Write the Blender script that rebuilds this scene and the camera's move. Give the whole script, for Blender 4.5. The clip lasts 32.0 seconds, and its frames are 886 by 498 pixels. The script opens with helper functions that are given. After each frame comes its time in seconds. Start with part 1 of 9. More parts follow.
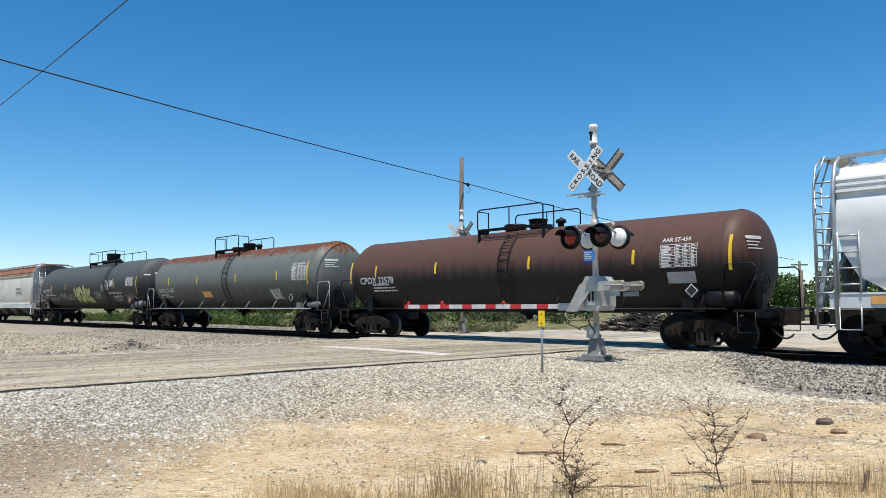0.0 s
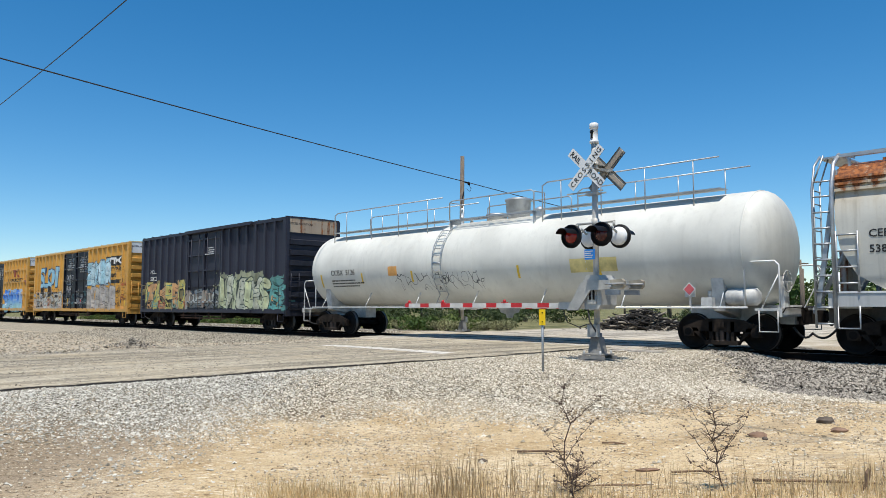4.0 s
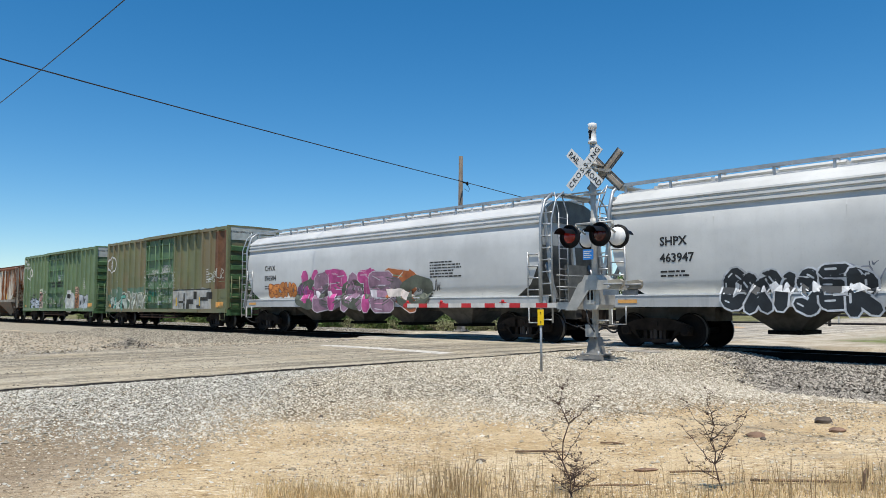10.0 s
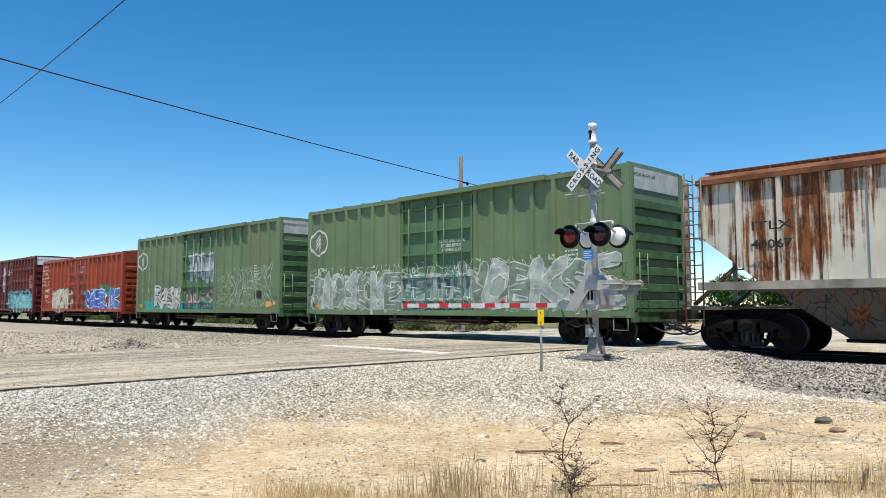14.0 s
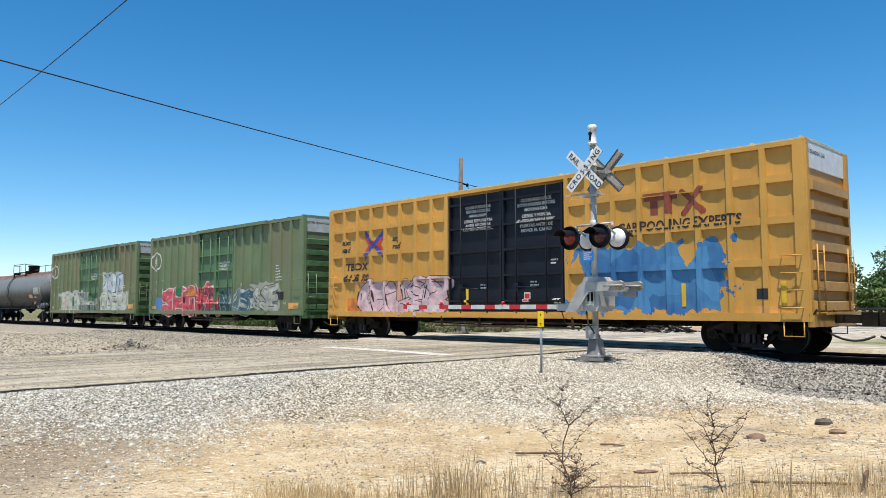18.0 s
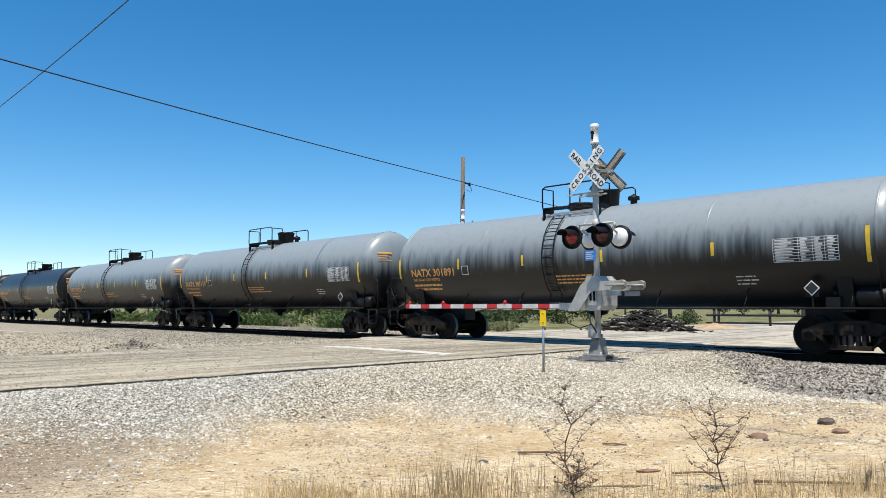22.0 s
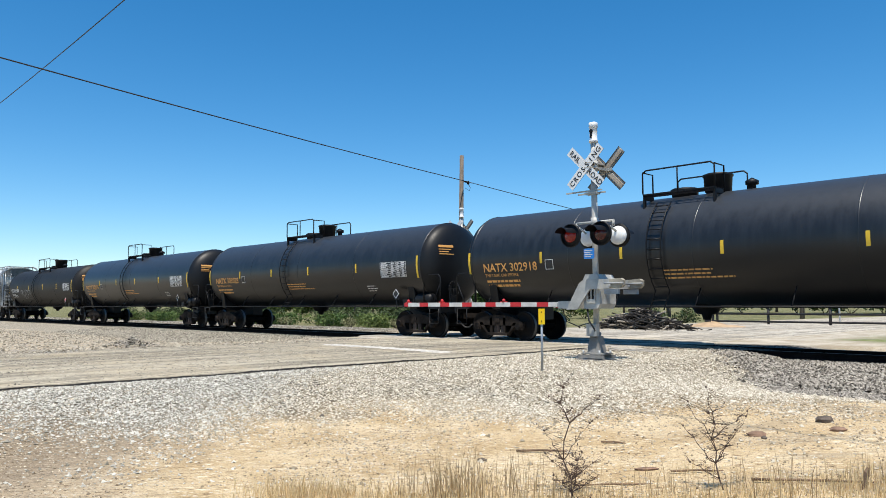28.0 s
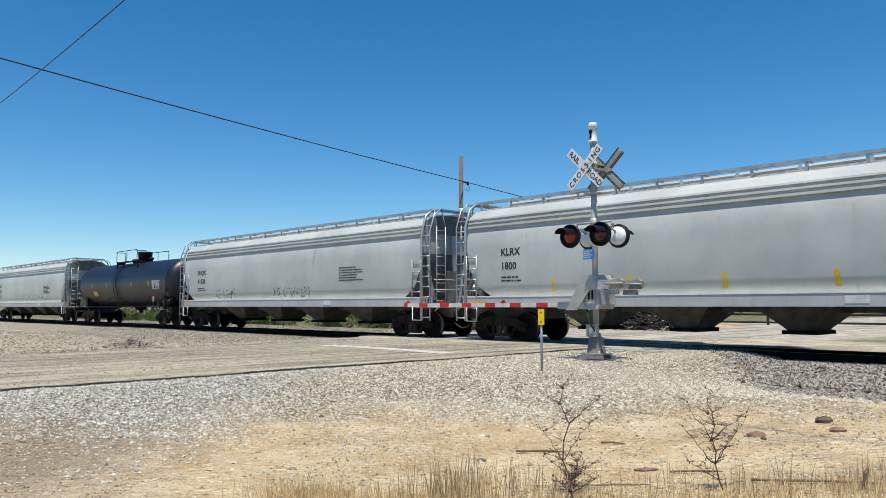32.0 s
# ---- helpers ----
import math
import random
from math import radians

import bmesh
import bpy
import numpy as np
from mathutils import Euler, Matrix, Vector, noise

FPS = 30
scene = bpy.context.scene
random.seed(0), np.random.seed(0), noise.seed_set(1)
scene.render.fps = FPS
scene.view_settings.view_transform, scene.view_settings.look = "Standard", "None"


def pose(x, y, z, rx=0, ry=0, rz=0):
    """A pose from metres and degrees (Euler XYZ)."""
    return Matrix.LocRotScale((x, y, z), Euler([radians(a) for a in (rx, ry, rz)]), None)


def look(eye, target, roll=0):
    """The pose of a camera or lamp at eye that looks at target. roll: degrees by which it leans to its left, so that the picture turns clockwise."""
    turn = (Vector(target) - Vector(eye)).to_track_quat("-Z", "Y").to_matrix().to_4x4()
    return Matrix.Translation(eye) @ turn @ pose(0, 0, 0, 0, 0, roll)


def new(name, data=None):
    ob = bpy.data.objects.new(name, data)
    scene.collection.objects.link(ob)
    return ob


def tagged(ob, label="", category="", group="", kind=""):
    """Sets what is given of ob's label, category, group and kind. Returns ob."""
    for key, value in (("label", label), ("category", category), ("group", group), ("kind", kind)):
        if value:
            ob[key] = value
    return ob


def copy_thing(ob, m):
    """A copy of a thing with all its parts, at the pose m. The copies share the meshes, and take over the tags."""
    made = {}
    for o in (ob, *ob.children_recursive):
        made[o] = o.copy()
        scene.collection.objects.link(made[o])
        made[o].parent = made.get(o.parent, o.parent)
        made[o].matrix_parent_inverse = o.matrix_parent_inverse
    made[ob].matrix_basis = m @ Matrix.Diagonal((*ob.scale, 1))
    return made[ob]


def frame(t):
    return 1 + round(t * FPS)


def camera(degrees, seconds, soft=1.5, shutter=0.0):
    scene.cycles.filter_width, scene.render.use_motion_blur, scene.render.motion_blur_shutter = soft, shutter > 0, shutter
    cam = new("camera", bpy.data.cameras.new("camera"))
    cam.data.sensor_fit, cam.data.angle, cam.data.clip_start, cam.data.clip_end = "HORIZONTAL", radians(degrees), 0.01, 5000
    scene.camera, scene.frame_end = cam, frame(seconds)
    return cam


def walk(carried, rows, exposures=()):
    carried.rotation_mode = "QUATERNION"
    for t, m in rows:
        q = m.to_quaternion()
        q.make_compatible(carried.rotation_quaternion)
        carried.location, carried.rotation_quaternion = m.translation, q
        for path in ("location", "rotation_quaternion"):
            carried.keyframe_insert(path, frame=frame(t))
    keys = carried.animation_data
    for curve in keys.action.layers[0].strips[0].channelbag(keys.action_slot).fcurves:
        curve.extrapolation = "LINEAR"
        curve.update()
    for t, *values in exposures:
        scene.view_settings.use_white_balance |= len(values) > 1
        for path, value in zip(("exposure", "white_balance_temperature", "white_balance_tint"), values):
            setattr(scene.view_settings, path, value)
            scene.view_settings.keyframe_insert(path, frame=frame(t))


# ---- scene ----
# The camera: held nearly still beside a road, 1.1 m above the rail heads.
cam = camera(61.42, 32.0, soft=0.5)
TURNS = [(0.0, 0.065, 4.482), (0.5, 0.022, 4.459), (1.0, -0.066, 4.394), (1.5, 0.011, 4.482), (2.0, 0.044, 4.46),
         (2.5, 0.11, 4.35), (4.5, 0.12, 4.394), (5.0, 0.066, 4.361), (5.5, 0.0, 4.34), (6.0, 0.022, 4.394),
         (7.0, 0.10, 4.394), (8.0, 0.066, 4.394), (9.0, 0.0, 4.394), (10.0, 0.0, 4.394), (11.0, 0.054, 4.351),
         (11.5, -0.067, 4.394), (12.0, -0.133, 4.394), (12.5, -0.066, 4.36), (13.0, 0.0, 4.394), (13.5, 0.0, 4.394),
         (15.5, 0.054, 4.427), (16.0, 0.066, 4.427), (17.0, 0.0, 4.459), (18.0, 0.0, 4.516), (19.0, 0.0, 4.459),
         (20.0, 0.0, 4.394), (20.5, 0.0, 4.394), (21.0, 0.11, 4.34), (21.5, 0.287, 4.459), (22.0, 0.167, 4.459),
         (22.5, 0.145, 4.448), (23.0, 0.0, 4.394), (24.0, -0.054, 4.394), (25.0, 0.0, 4.394), (25.5, 0.0, 4.394),
         (27.5, 0.067, 4.34), (28.0, 0.066, 4.329), (29.0, 0.011, 4.329), (30.0, 0.065, 4.372), (31.0, 0.066, 4.394),
         (32.0, 0.033, 4.372)]
EXPOSED = [(0.0, 0.29), (1.0, 0.37), (2.0, 0.27), (5.0, 0.2), (6.0, 0.36), (8.0, 0.22), (9.0, 0.13), (10.0, 0.14), (11.0, 0.2), (12.0, 0.44), (13.0, 0.41), (16.0, 0.40), (20.0, 0.40), (23.0, 0.38), (28.0, 0.4), (31.0, 0.38), (32.0, 0.14)]
walk(cam, [(t, pose(0, 0, 1.119, 90 + pitch, 0.05, yaw)) for t, yaw, pitch in TURNS], exposures=EXPOSED)

# ---- daylight: a high sun behind the camera, clear sky
SUN_AZ, SUN_EL = 187.0, 72.0   # degrees clockwise from +y, and above the horizon
world = bpy.data.worlds.new("world")
scene.world = world
world.use_nodes = True
wn = world.node_tree.nodes
sky = wn.new("ShaderNodeTexSky")
sky.sky_type, sky.sun_disc = "NISHITA", False
sky.sun_elevation, sky.sun_rotation = radians(SUN_EL), radians(SUN_AZ)
sky.altitude, sky.air_density, sky.dust_density, sky.ozone_density = 900.0, 1.0, 0.1, 4.0
wn["Background"].inputs["Strength"].default_value = 0.117
rich = wn.new("ShaderNodeHueSaturation")      # the camera's rich blue
rich.inputs["Saturation"].default_value, rich.inputs["Hue"].default_value = 1.33, 0.4945
world.node_tree.links.new(sky.outputs[0], rich.inputs["Color"])
world.node_tree.links.new(rich.outputs[0], wn["Background"].inputs["Color"])
sun = new("sun", bpy.data.lights.new("sun", "SUN"))
sun.data.energy, sun.data.angle, sun.data.color = 4.7, radians(0.53), (1.0, 0.94, 0.84)
_a, _e = radians(SUN_AZ), radians(SUN_EL)
sun.matrix_world = look((60 * math.sin(_a) * math.cos(_e), 60 * math.cos(_a) * math.cos(_e), 60 * math.sin(_e)), (0, 0, 0))

# ---- the track's own axes: u along the travel of the train, v away from the camera
TURN = radians(44.356)
DU, DV = Vector((math.sin(TURN), -math.cos(TURN), 0)), Vector((math.cos(TURN), math.sin(TURN), 0))
V0 = 19.47        # distance of the track's centre line
TRACK_YAW = -45.644


def at(u, v, z=0.0):
    return DU * u + DV * v + Vector((0, 0, z))


def uv_of(x, y):
    return DU.x * x + DU.y * y, DV.x * x + DV.y * y


def placed(u, v, z=0.0, turn=0.0):
    p = at(u, v, z)
    return pose(p.x, p.y, p.z, 0, 0, TRACK_YAW + turn)


# ---- mesh building
class Geo:
    """Vertices and faces of one mesh, gathered piece by piece."""

    def __init__(self):
        self.v, self.f, self.m, self.s = [], [], [], []

    def face(self, idx, m=0, smooth=False):
        self.f.append(idx), self.m.append(m), self.s.append(smooth)

    def hexa(self, p, m=0):
        b = len(self.v)
        self.v += [tuple(q) for q in p]
        for q in ((0, 3, 2, 1), (4, 5, 6, 7), (0, 1, 5, 4), (1, 2, 6, 5), (2, 3, 7, 6), (3, 0, 4, 7)):
            self.face([b + i for i in q], m)
        return self

    def box(self, x0, x1, y0, y1, z0, z1, m=0):
        return self.hexa([(x0, y0, z0), (x1, y0, z0), (x1, y1, z0), (x0, y1, z0),
                          (x0, y0, z1), (x1, y0, z1), (x1, y1, z1), (x0, y1, z1)], m)

    def cyl(self, a, b, r, n=8, m=0, r2=None, cap=True):
        a, b = Vector(a), Vector(b)
        r2 = r if r2 is None else r2
        ax = (b - a).normalized()
        s = ax.orthogonal().normalized()
        t = ax.cross(s)
        k = len(self.v)
        for c, rr in ((a, r), (b, r2)):
            for i in range(n):
                w = 2 * math.pi * i / n
                self.v.append(tuple(c + (s * math.cos(w) + t * math.sin(w)) * rr))
        for i in range(n):
            j = (i + 1) % n
            self.face([k + i, k + j, k + n + j, k + n + i], m, True)
        if cap:
            self.face([k + i for i in reversed(range(n))], m)
            self.face([k + n + i for i in range(n)], m)
        return self

    def tube(self, pts, r, n=6, m=0):
        P = [Vector(q) for q in pts]
        up, k = None, len(self.v)
        for i, c in enumerate(P):
            t = ((P[i] - P[i - 1]).normalized() if i else Vector()) + ((P[i + 1] - P[i]).normalized() if i < len(P) - 1 else Vector())
            t = t.normalized() if t.length > 1e-6 else Vector((0, 0, 1))
            up = t.orthogonal().normalized() if up is None else (up - t * up.dot(t)).normalized()
            s = t.cross(up)
            for j in range(n):
                w = 2 * math.pi * j / n
                self.v.append(tuple(c + (up * math.cos(w) + s * math.sin(w)) * r))
        for i in range(len(P) - 1):
            for j in range(n):
                j2 = (j + 1) % n
                self.face([k + i * n + j, k + i * n + j2, k + (i + 1) * n + j2, k + (i + 1) * n + j], m, True)
        self.face([k + j for j in reversed(range(n))], m)
        self.face([k + (len(P) - 1) * n + j for j in range(n)], m)
        return self

    def lathe(self, prof, origin=(0, 0, 0), axis="x", n=24, m=0, a0=0.0, a1=2 * math.pi):
        """Turns (along, radius) pairs round an axis."""
        k, full = len(self.v), a1 - a0 > 6.28
        cols = n if full else n + 1
        o = Vector(origin)
        for h, r in prof:
            for i in range(cols):
                w = a0 + (a1 - a0) * i / n
                c, s = math.cos(w) * r, math.sin(w) * r
                q = {"x": (h, c, s), "y": (c, h, s), "z": (c, s, h)}[axis]
                self.v.append(tuple(o + Vector(q)))
        for j in range(len(prof) - 1):
            for i in range(n):
                i2 = (i + 1) % cols
                q = [k + j * cols + i, k + j * cols + i2, k + (j + 1) * cols + i2, k + (j + 1) * cols + i]
                self.face(q if axis != "y" else q[::-1], m, True)
        return self

    def prism(self, poly, axis, a, b, m=0):
        """A polygon drawn out along an axis: x takes (y, z), y takes (x, z), z takes (x, y)."""
        k, n = len(self.v), len(poly)
        for h in (a, b):
            for p, q in poly:
                self.v.append({"x": (h, p, q), "y": (p, h, q), "z": (p, q, h)}[axis])
        for i in range(n):
            j = (i + 1) % n
            self.face([k + i, k + j, k + n + j, k + n + i], m)
        self.face([k + i for i in reversed(range(n))], m)
        self.face([k + n + i for i in range(n)], m)
        return self

    def moved(self, m):
        self.v = [tuple(m @ Vector(p)) for p in self.v]
        return self

    def mesh(self, name, mats):
        me = bpy.data.meshes.new(name)
        me.from_pydata(self.v, [], self.f)
        me.polygons.foreach_set("material_index", self.m)
        me.polygons.foreach_set("use_smooth", self.s)
        for mt in (mats if isinstance(mats, (list, tuple)) else [mats]):
            me.materials.append(mt)
        bm = bmesh.new()
        bm.from_mesh(me)
        bmesh.ops.recalc_face_normals(bm, faces=bm.faces)
        bm.to_mesh(me)
        bm.free()
        return me


def part(name, geo, mats, parent, label=""):
    """One mesh object under a thing or part."""
    ob = new(name, geo if isinstance(geo, bpy.types.Mesh) else geo.mesh(name, mats))
    ob.parent = parent
    if label:
        tagged(ob, label)
    return ob


def thing(name, m, label, category, group="", kind=""):
    ob = new(name)
    ob.matrix_world = m
    return tagged(ob, label, category, group, kind)


def solid(name, geo, mats, label, category, m=None, group="", kind=""):
    ob = new(name, geo.mesh(name, mats))
    if m is not None:
        ob.matrix_world = m
    return tagged(ob, label, category, group, kind)


# ---- materials
class Nodes:
    def __init__(self, name):
        self.mat = bpy.data.materials.new(name)
        self.mat.use_nodes = True
        self.t = self.mat.node_tree
        self.bsdf = self.t.nodes["Principled BSDF"]
        self.co = self.t.nodes.new("ShaderNodeTexCoord").outputs["Object"]

    def put(self, sock, val):
        if isinstance(val, bpy.types.NodeSocket):
            self.t.links.new(val, sock)
        elif isinstance(val, (tuple, list)) and len(val) == 3 and sock.type == "RGBA":
            sock.default_value = (*val, 1)
        else:
            sock.default_value = val

    def node(self, kind, ins=None, **props):
        nd = self.t.nodes.new(kind)
        for k, v in props.items():
            setattr(nd, k, v)
        for k, v in (ins or {}).items():
            self.put(nd.inputs[k], v)
        return nd

    def noise(self, scale, detail=4.0, rough=0.6, co=None, stretch=None, off=0.0):
        c = self.co if co is None else co
        if stretch or off:
            c = self.node("ShaderNodeMapping", {"Vector": c, "Scale": stretch or (1, 1, 1), "Location": (off, off * 1.7, off * 0.6)}).outputs[0]
        return self.node("ShaderNodeTexNoise", {"Vector": c, "Scale": scale, "Detail": detail, "Roughness": rough}).outputs["Fac"]

    def math(self, op, a, b=0.0, c=0.0, clamp=False):
        return self.node("ShaderNodeMath", {0: a, 1: b, 2: c}, operation=op, use_clamp=clamp).outputs[0]

    def ramp(self, fac, lo, hi):
        return self.node("ShaderNodeMapRange", {0: fac, 1: lo, 2: hi}, interpolation_type="SMOOTHSTEP").outputs[0]

    def mix(self, fac, a, b, mode="MIX"):
        nd = self.t.nodes.new("ShaderNodeMix")
        nd.data_type, nd.blend_type = "RGBA", mode
        for i, v in ((0, fac), (6, a), (7, b)):
            self.put(nd.inputs[i], v)
        return nd.outputs[2]

    def xyz(self, co=None):
        return self.node("ShaderNodeSeparateXYZ", {0: self.co if co is None else co}).outputs

    def bump(self, height, dist=0.01, strength=0.5):
        nd = self.node("ShaderNodeBump", {"Height": height, "Distance": dist, "Strength": strength})
        self.put(self.bsdf.inputs["Normal"], nd.outputs[0])

    def done(self, color, rough=0.6, metal=0.0, spec=0.5):
        for k, v in (("Base Color", color), ("Roughness", rough), ("Metallic", metal), ("Specular IOR Level", spec)):
            self.put(self.bsdf.inputs[k], v)
        return self.mat


def plain(name, color, rough=0.6, metal=0.0, vary=0.25, scale=3.0, bump=0.0, spec=0.5):
    """Paint or metal with two scales of variation."""
    n = Nodes(name)
    a, b = n.noise(scale, 5.0), n.noise(scale * 14, 3.0, off=3.0)
    dark = tuple(c * (1 - vary) for c in color)
    light = tuple(min(1, c * (1 + vary * 0.6)) for c in color)
    col = n.mix(n.ramp(a, 0.3, 0.7), dark, light)
    col = n.mix(n.math("MULTIPLY", n.ramp(b, 0.55, 0.8), 0.35), col, tuple(c * 0.6 for c in color))
    if bump:
        n.bump(b, 0.01, bump)
    return n.done(col, n.math("ADD", n.math("MULTIPLY", b, 0.2), rough - 0.1), metal, spec)


STEEL_DARK = plain("dark_rolling_steel", (0.010, 0.009, 0.008), 0.85, 0.0, 0.4, spec=0.15)
BOGIE_MAT = plain("rusty_cast_steel", (0.026, 0.02, 0.016), 0.9, 0.0, 0.5, spec=0.15)
WHEEL_MAT = plain("wheel_steel", (0.011, 0.009, 0.008), 0.85, 0.0, 0.4, spec=0.2)
TREAD_MAT = plain("polished_wheel_tread", (0.1, 0.097, 0.093), 0.45, 0.8, 0.2)
BLACK_PAINT = plain("black_paint", (0.007, 0.007, 0.008), 0.5, 0.0, 0.3, spec=0.25)
WHITE_PAINT = plain("white_paint", (0.72, 0.73, 0.72), 0.5, 0.0, 0.12)
GREY_STEEL = plain("galvanised_steel", (0.42, 0.44, 0.45), 0.45, 0.6, 0.2)
GALV_DULL = plain("weathered_aluminium_paint", (0.36, 0.37, 0.37), 0.55, 0.2, 0.25)
YELLOW_TAPE = plain("yellow_reflective_tape", (0.72, 0.47, 0.03), 0.5, 0.0, 0.2)
YELLOW_PLATE = plain("yellow_plastic_plate", (0.85, 0.55, 0.0), 0.45, 0.0, 0.08)
RED_TAPE = plain("red_reflective_tape", (0.55, 0.02, 0.025), 0.5, 0.0, 0.15)
BLUE_SIGN = plain("blue_sign_enamel", (0.02, 0.2, 0.62), 0.4, 0.0, 0.1)
ORANGE_PAINT = plain("orange_lettering", (0.72, 0.36, 0.10), 0.5, 0.0, 0.15)
WHITE_STENCIL = plain("white_stencil", (0.6, 0.6, 0.58), 0.6, 0.0, 0.2)
BLACK_STENCIL = plain("black_stencil", (0.02, 0.02, 0.02), 0.6, 0.0, 0.2)
RUBBER = plain("black_rubber_hose", (0.02, 0.02, 0.021), 0.6, 0.0, 0.2)
# ---- the ground
def smooth(a, b, x):
    t = max(0.0, min(1.0, (x - a) / (b - a)))
    return t * t * (3 - 2 * t)


ROAD_U0, ROAD_U1 = -19.6, -11.45


def ground_z(u, v):
    """Height of the ground over the rail heads."""
    low = -0.32 * (1 - smooth(4.0, 11.5, v)) * smooth(0.3, 4.5, u - ROAD_U1) - 0.04 * smooth(0.0, 1.2, max(u - ROAD_U1, ROAD_U0 - u))
    away = max(ROAD_U0 - 2.2 - u, u - ROAD_U1 - 2.9, 0.0)          # falls off beside the road
    side = smooth(0.0, 3.2, away) * 0.42 * smooth(9.0, 15.0, v)
    back = -0.12 * smooth(23.0, 30.0, v) * smooth(0.0, 6.0, away)
    near = noise.noise((u * 0.35, v * 0.35, 0)) * 0.035 + noise.noise((u * 1.7, v * 1.7, 3)) * 0.012
    if v > 60:
        near *= 0.5
    flat = 1 - smooth(0.0, 0.8, min(u - ROAD_U0 + 0.8, ROAD_U1 + 0.8 - u)) if ROAD_U0 - .8 < u < ROAD_U1 + .8 else 1.0
    flatv = smooth(1.0, 8.0, v)
    return low - (side if v < 23 else 0) + back + near * (flat * flatv + (1 - flatv)) - (1 - flat) * 0.028


def axis_steps(spans):
    out = []
    for a, b, step in spans:
        k = max(1, round((b - a) / step))
        out += [a + (b - a) * i / k for i in range(k)]
    return out + [spans[-1][1]]


def make_ground():
    us = axis_steps([(-1500, -300, 120), (-300, -80, 12), (-80, -30, 1.5), (-30, 4, 0.3), (4, 40, 2), (40, 300, 20), (300, 1500, 120)])
    vs = axis_steps([(-900, -60, 120), (-60, -4, 6), (-4, 26, 0.3), (26, 60, 1.5), (60, 200, 10), (200, 1800, 110)])
    g = Geo()
    for v in vs:
        for u in us:
            p = at(u, v)
            g.v.append((p.x, p.y, ground_z(u, v)))
    w = len(us)
    for j in range(len(vs) - 1):
        for i in range(w - 1):
            g.face([j * w + i, j * w + i + 1, (j + 1) * w + i + 1, (j + 1) * w + i], 0, True)
    n = Nodes("sand_and_gravel_ground")
    warp = n.noise(0.55, 4.0)
    warp2 = n.noise(2.3, 4.0, off=5.0)
    x, y, z = n.xyz()
    u = n.math("ADD", n.math("MULTIPLY", x, DU.x), n.math("MULTIPLY", y, DU.y))
    v = n.math("ADD", n.math("MULTIPLY", x, DV.x), n.math("MULTIPLY", y, DV.y))
    jig = n.math("ADD", n.math("MULTIPLY", n.math("SUBTRACT", warp, 0.5), 4.5), n.math("MULTIPLY", n.math("SUBTRACT", warp2, 0.5), 2.0))
    depth = n.math("ADD", y, jig)
    # stones in cells, grey-white crushed limestone
    cells = n.node("ShaderNodeTexVoronoi", {"Vector": n.co, "Scale": 24.0})
    cells2 = n.node("ShaderNodeTexVoronoi", {"Vector": n.co, "Scale": 9.0, "Randomness": 1.0})
    fine = n.noise(60.0, 3.0)
    tone = n.node("ShaderNodeSeparateColor", {0: cells.outputs["Color"]}).outputs[0]
    grey = n.ramp(n.math("ADD", x, n.math("MULTIPLY", jig, 0.6)), -1.0, -3.5)
    pale = n.mix(grey, (0.86, 0.79, 0.65), (0.7, 0.675, 0.6))
    stone = n.mix(n.ramp(tone, 0.1, 0.9), n.mix(grey, (0.25, 0.2, 0.13), (0.2, 0.19, 0.165)), pale)
    stone = n.mix(n.ramp(cells.outputs["Distance"], 0.34, 0.56), stone, (0.07, 0.055, 0.038))
    sand = n.mix(n.ramp(n.noise(1.3, 6.0, off=2.0), 0.35, 0.68), (0.50, 0.365, 0.2), (0.66, 0.525, 0.335))
    sand = n.mix(n.math("MULTIPLY", n.ramp(fine, 0.5, 0.68), 0.75), sand, (0.25, 0.165, 0.085))
    clods = n.noise(13.0, 6.0, 0.72, stretch=(0.75, 1.5, 1.0))
    sand = n.mix(n.math("MULTIPLY", n.ramp(clods, 0.54, 0.64), n.ramp(warp2, 0.36, 0.6)), sand, (0.2, 0.135, 0.075))
    sand = n.mix(n.math("MULTIPLY", n.ramp(clods, 0.46, 0.36), n.ramp(warp2, 0.36, 0.6)), sand, (0.78, 0.68, 0.5))
    crumbs = n.math("MULTIPLY", n.ramp(cells2.outputs["Distance"], 0.16, 0.08), n.ramp(warp2, 0.45, 0.6))
    sand = n.mix(crumbs, sand, (0.62, 0.57, 0.48))
    dirt = n.mix(n.ramp(n.noise(0.9, 6.0, stretch=(1.0, 0.35, 1.0)), 0.35, 0.7), (0.29, 0.225, 0.15), (0.43, 0.345, 0.24))
    dirt = n.mix(n.math("MULTIPLY", n.ramp(fine, 0.5, 0.68), 0.6), dirt, (0.13, 0.095, 0.06))
    dirt = n.mix(n.math("MULTIPLY", n.ramp(clods, 0.54, 0.64), 0.7), dirt, (0.11, 0.085, 0.055))
    dirt = n.mix(n.math("MULTIPLY", n.ramp(clods, 0.45, 0.36), 0.6), dirt, (0.55, 0.47, 0.35))
    # the sandy verge before the gravel, and the worn dirt track at its side
    gravel = n.ramp(depth, 8.7, 11.0)
    left = n.ramp(n.math("ADD", n.math("ADD", x, n.math("MULTIPLY", y, 0.1)), n.math("MULTIPLY", jig, 0.5)), -1.2, -2.8)
    gravel = n.math("MAXIMUM", gravel, n.math("MULTIPLY", left, n.ramp(depth, 7.8, 9.8)))
    col = n.mix(left, sand, dirt)
    col = n.mix(gravel, col, stone)
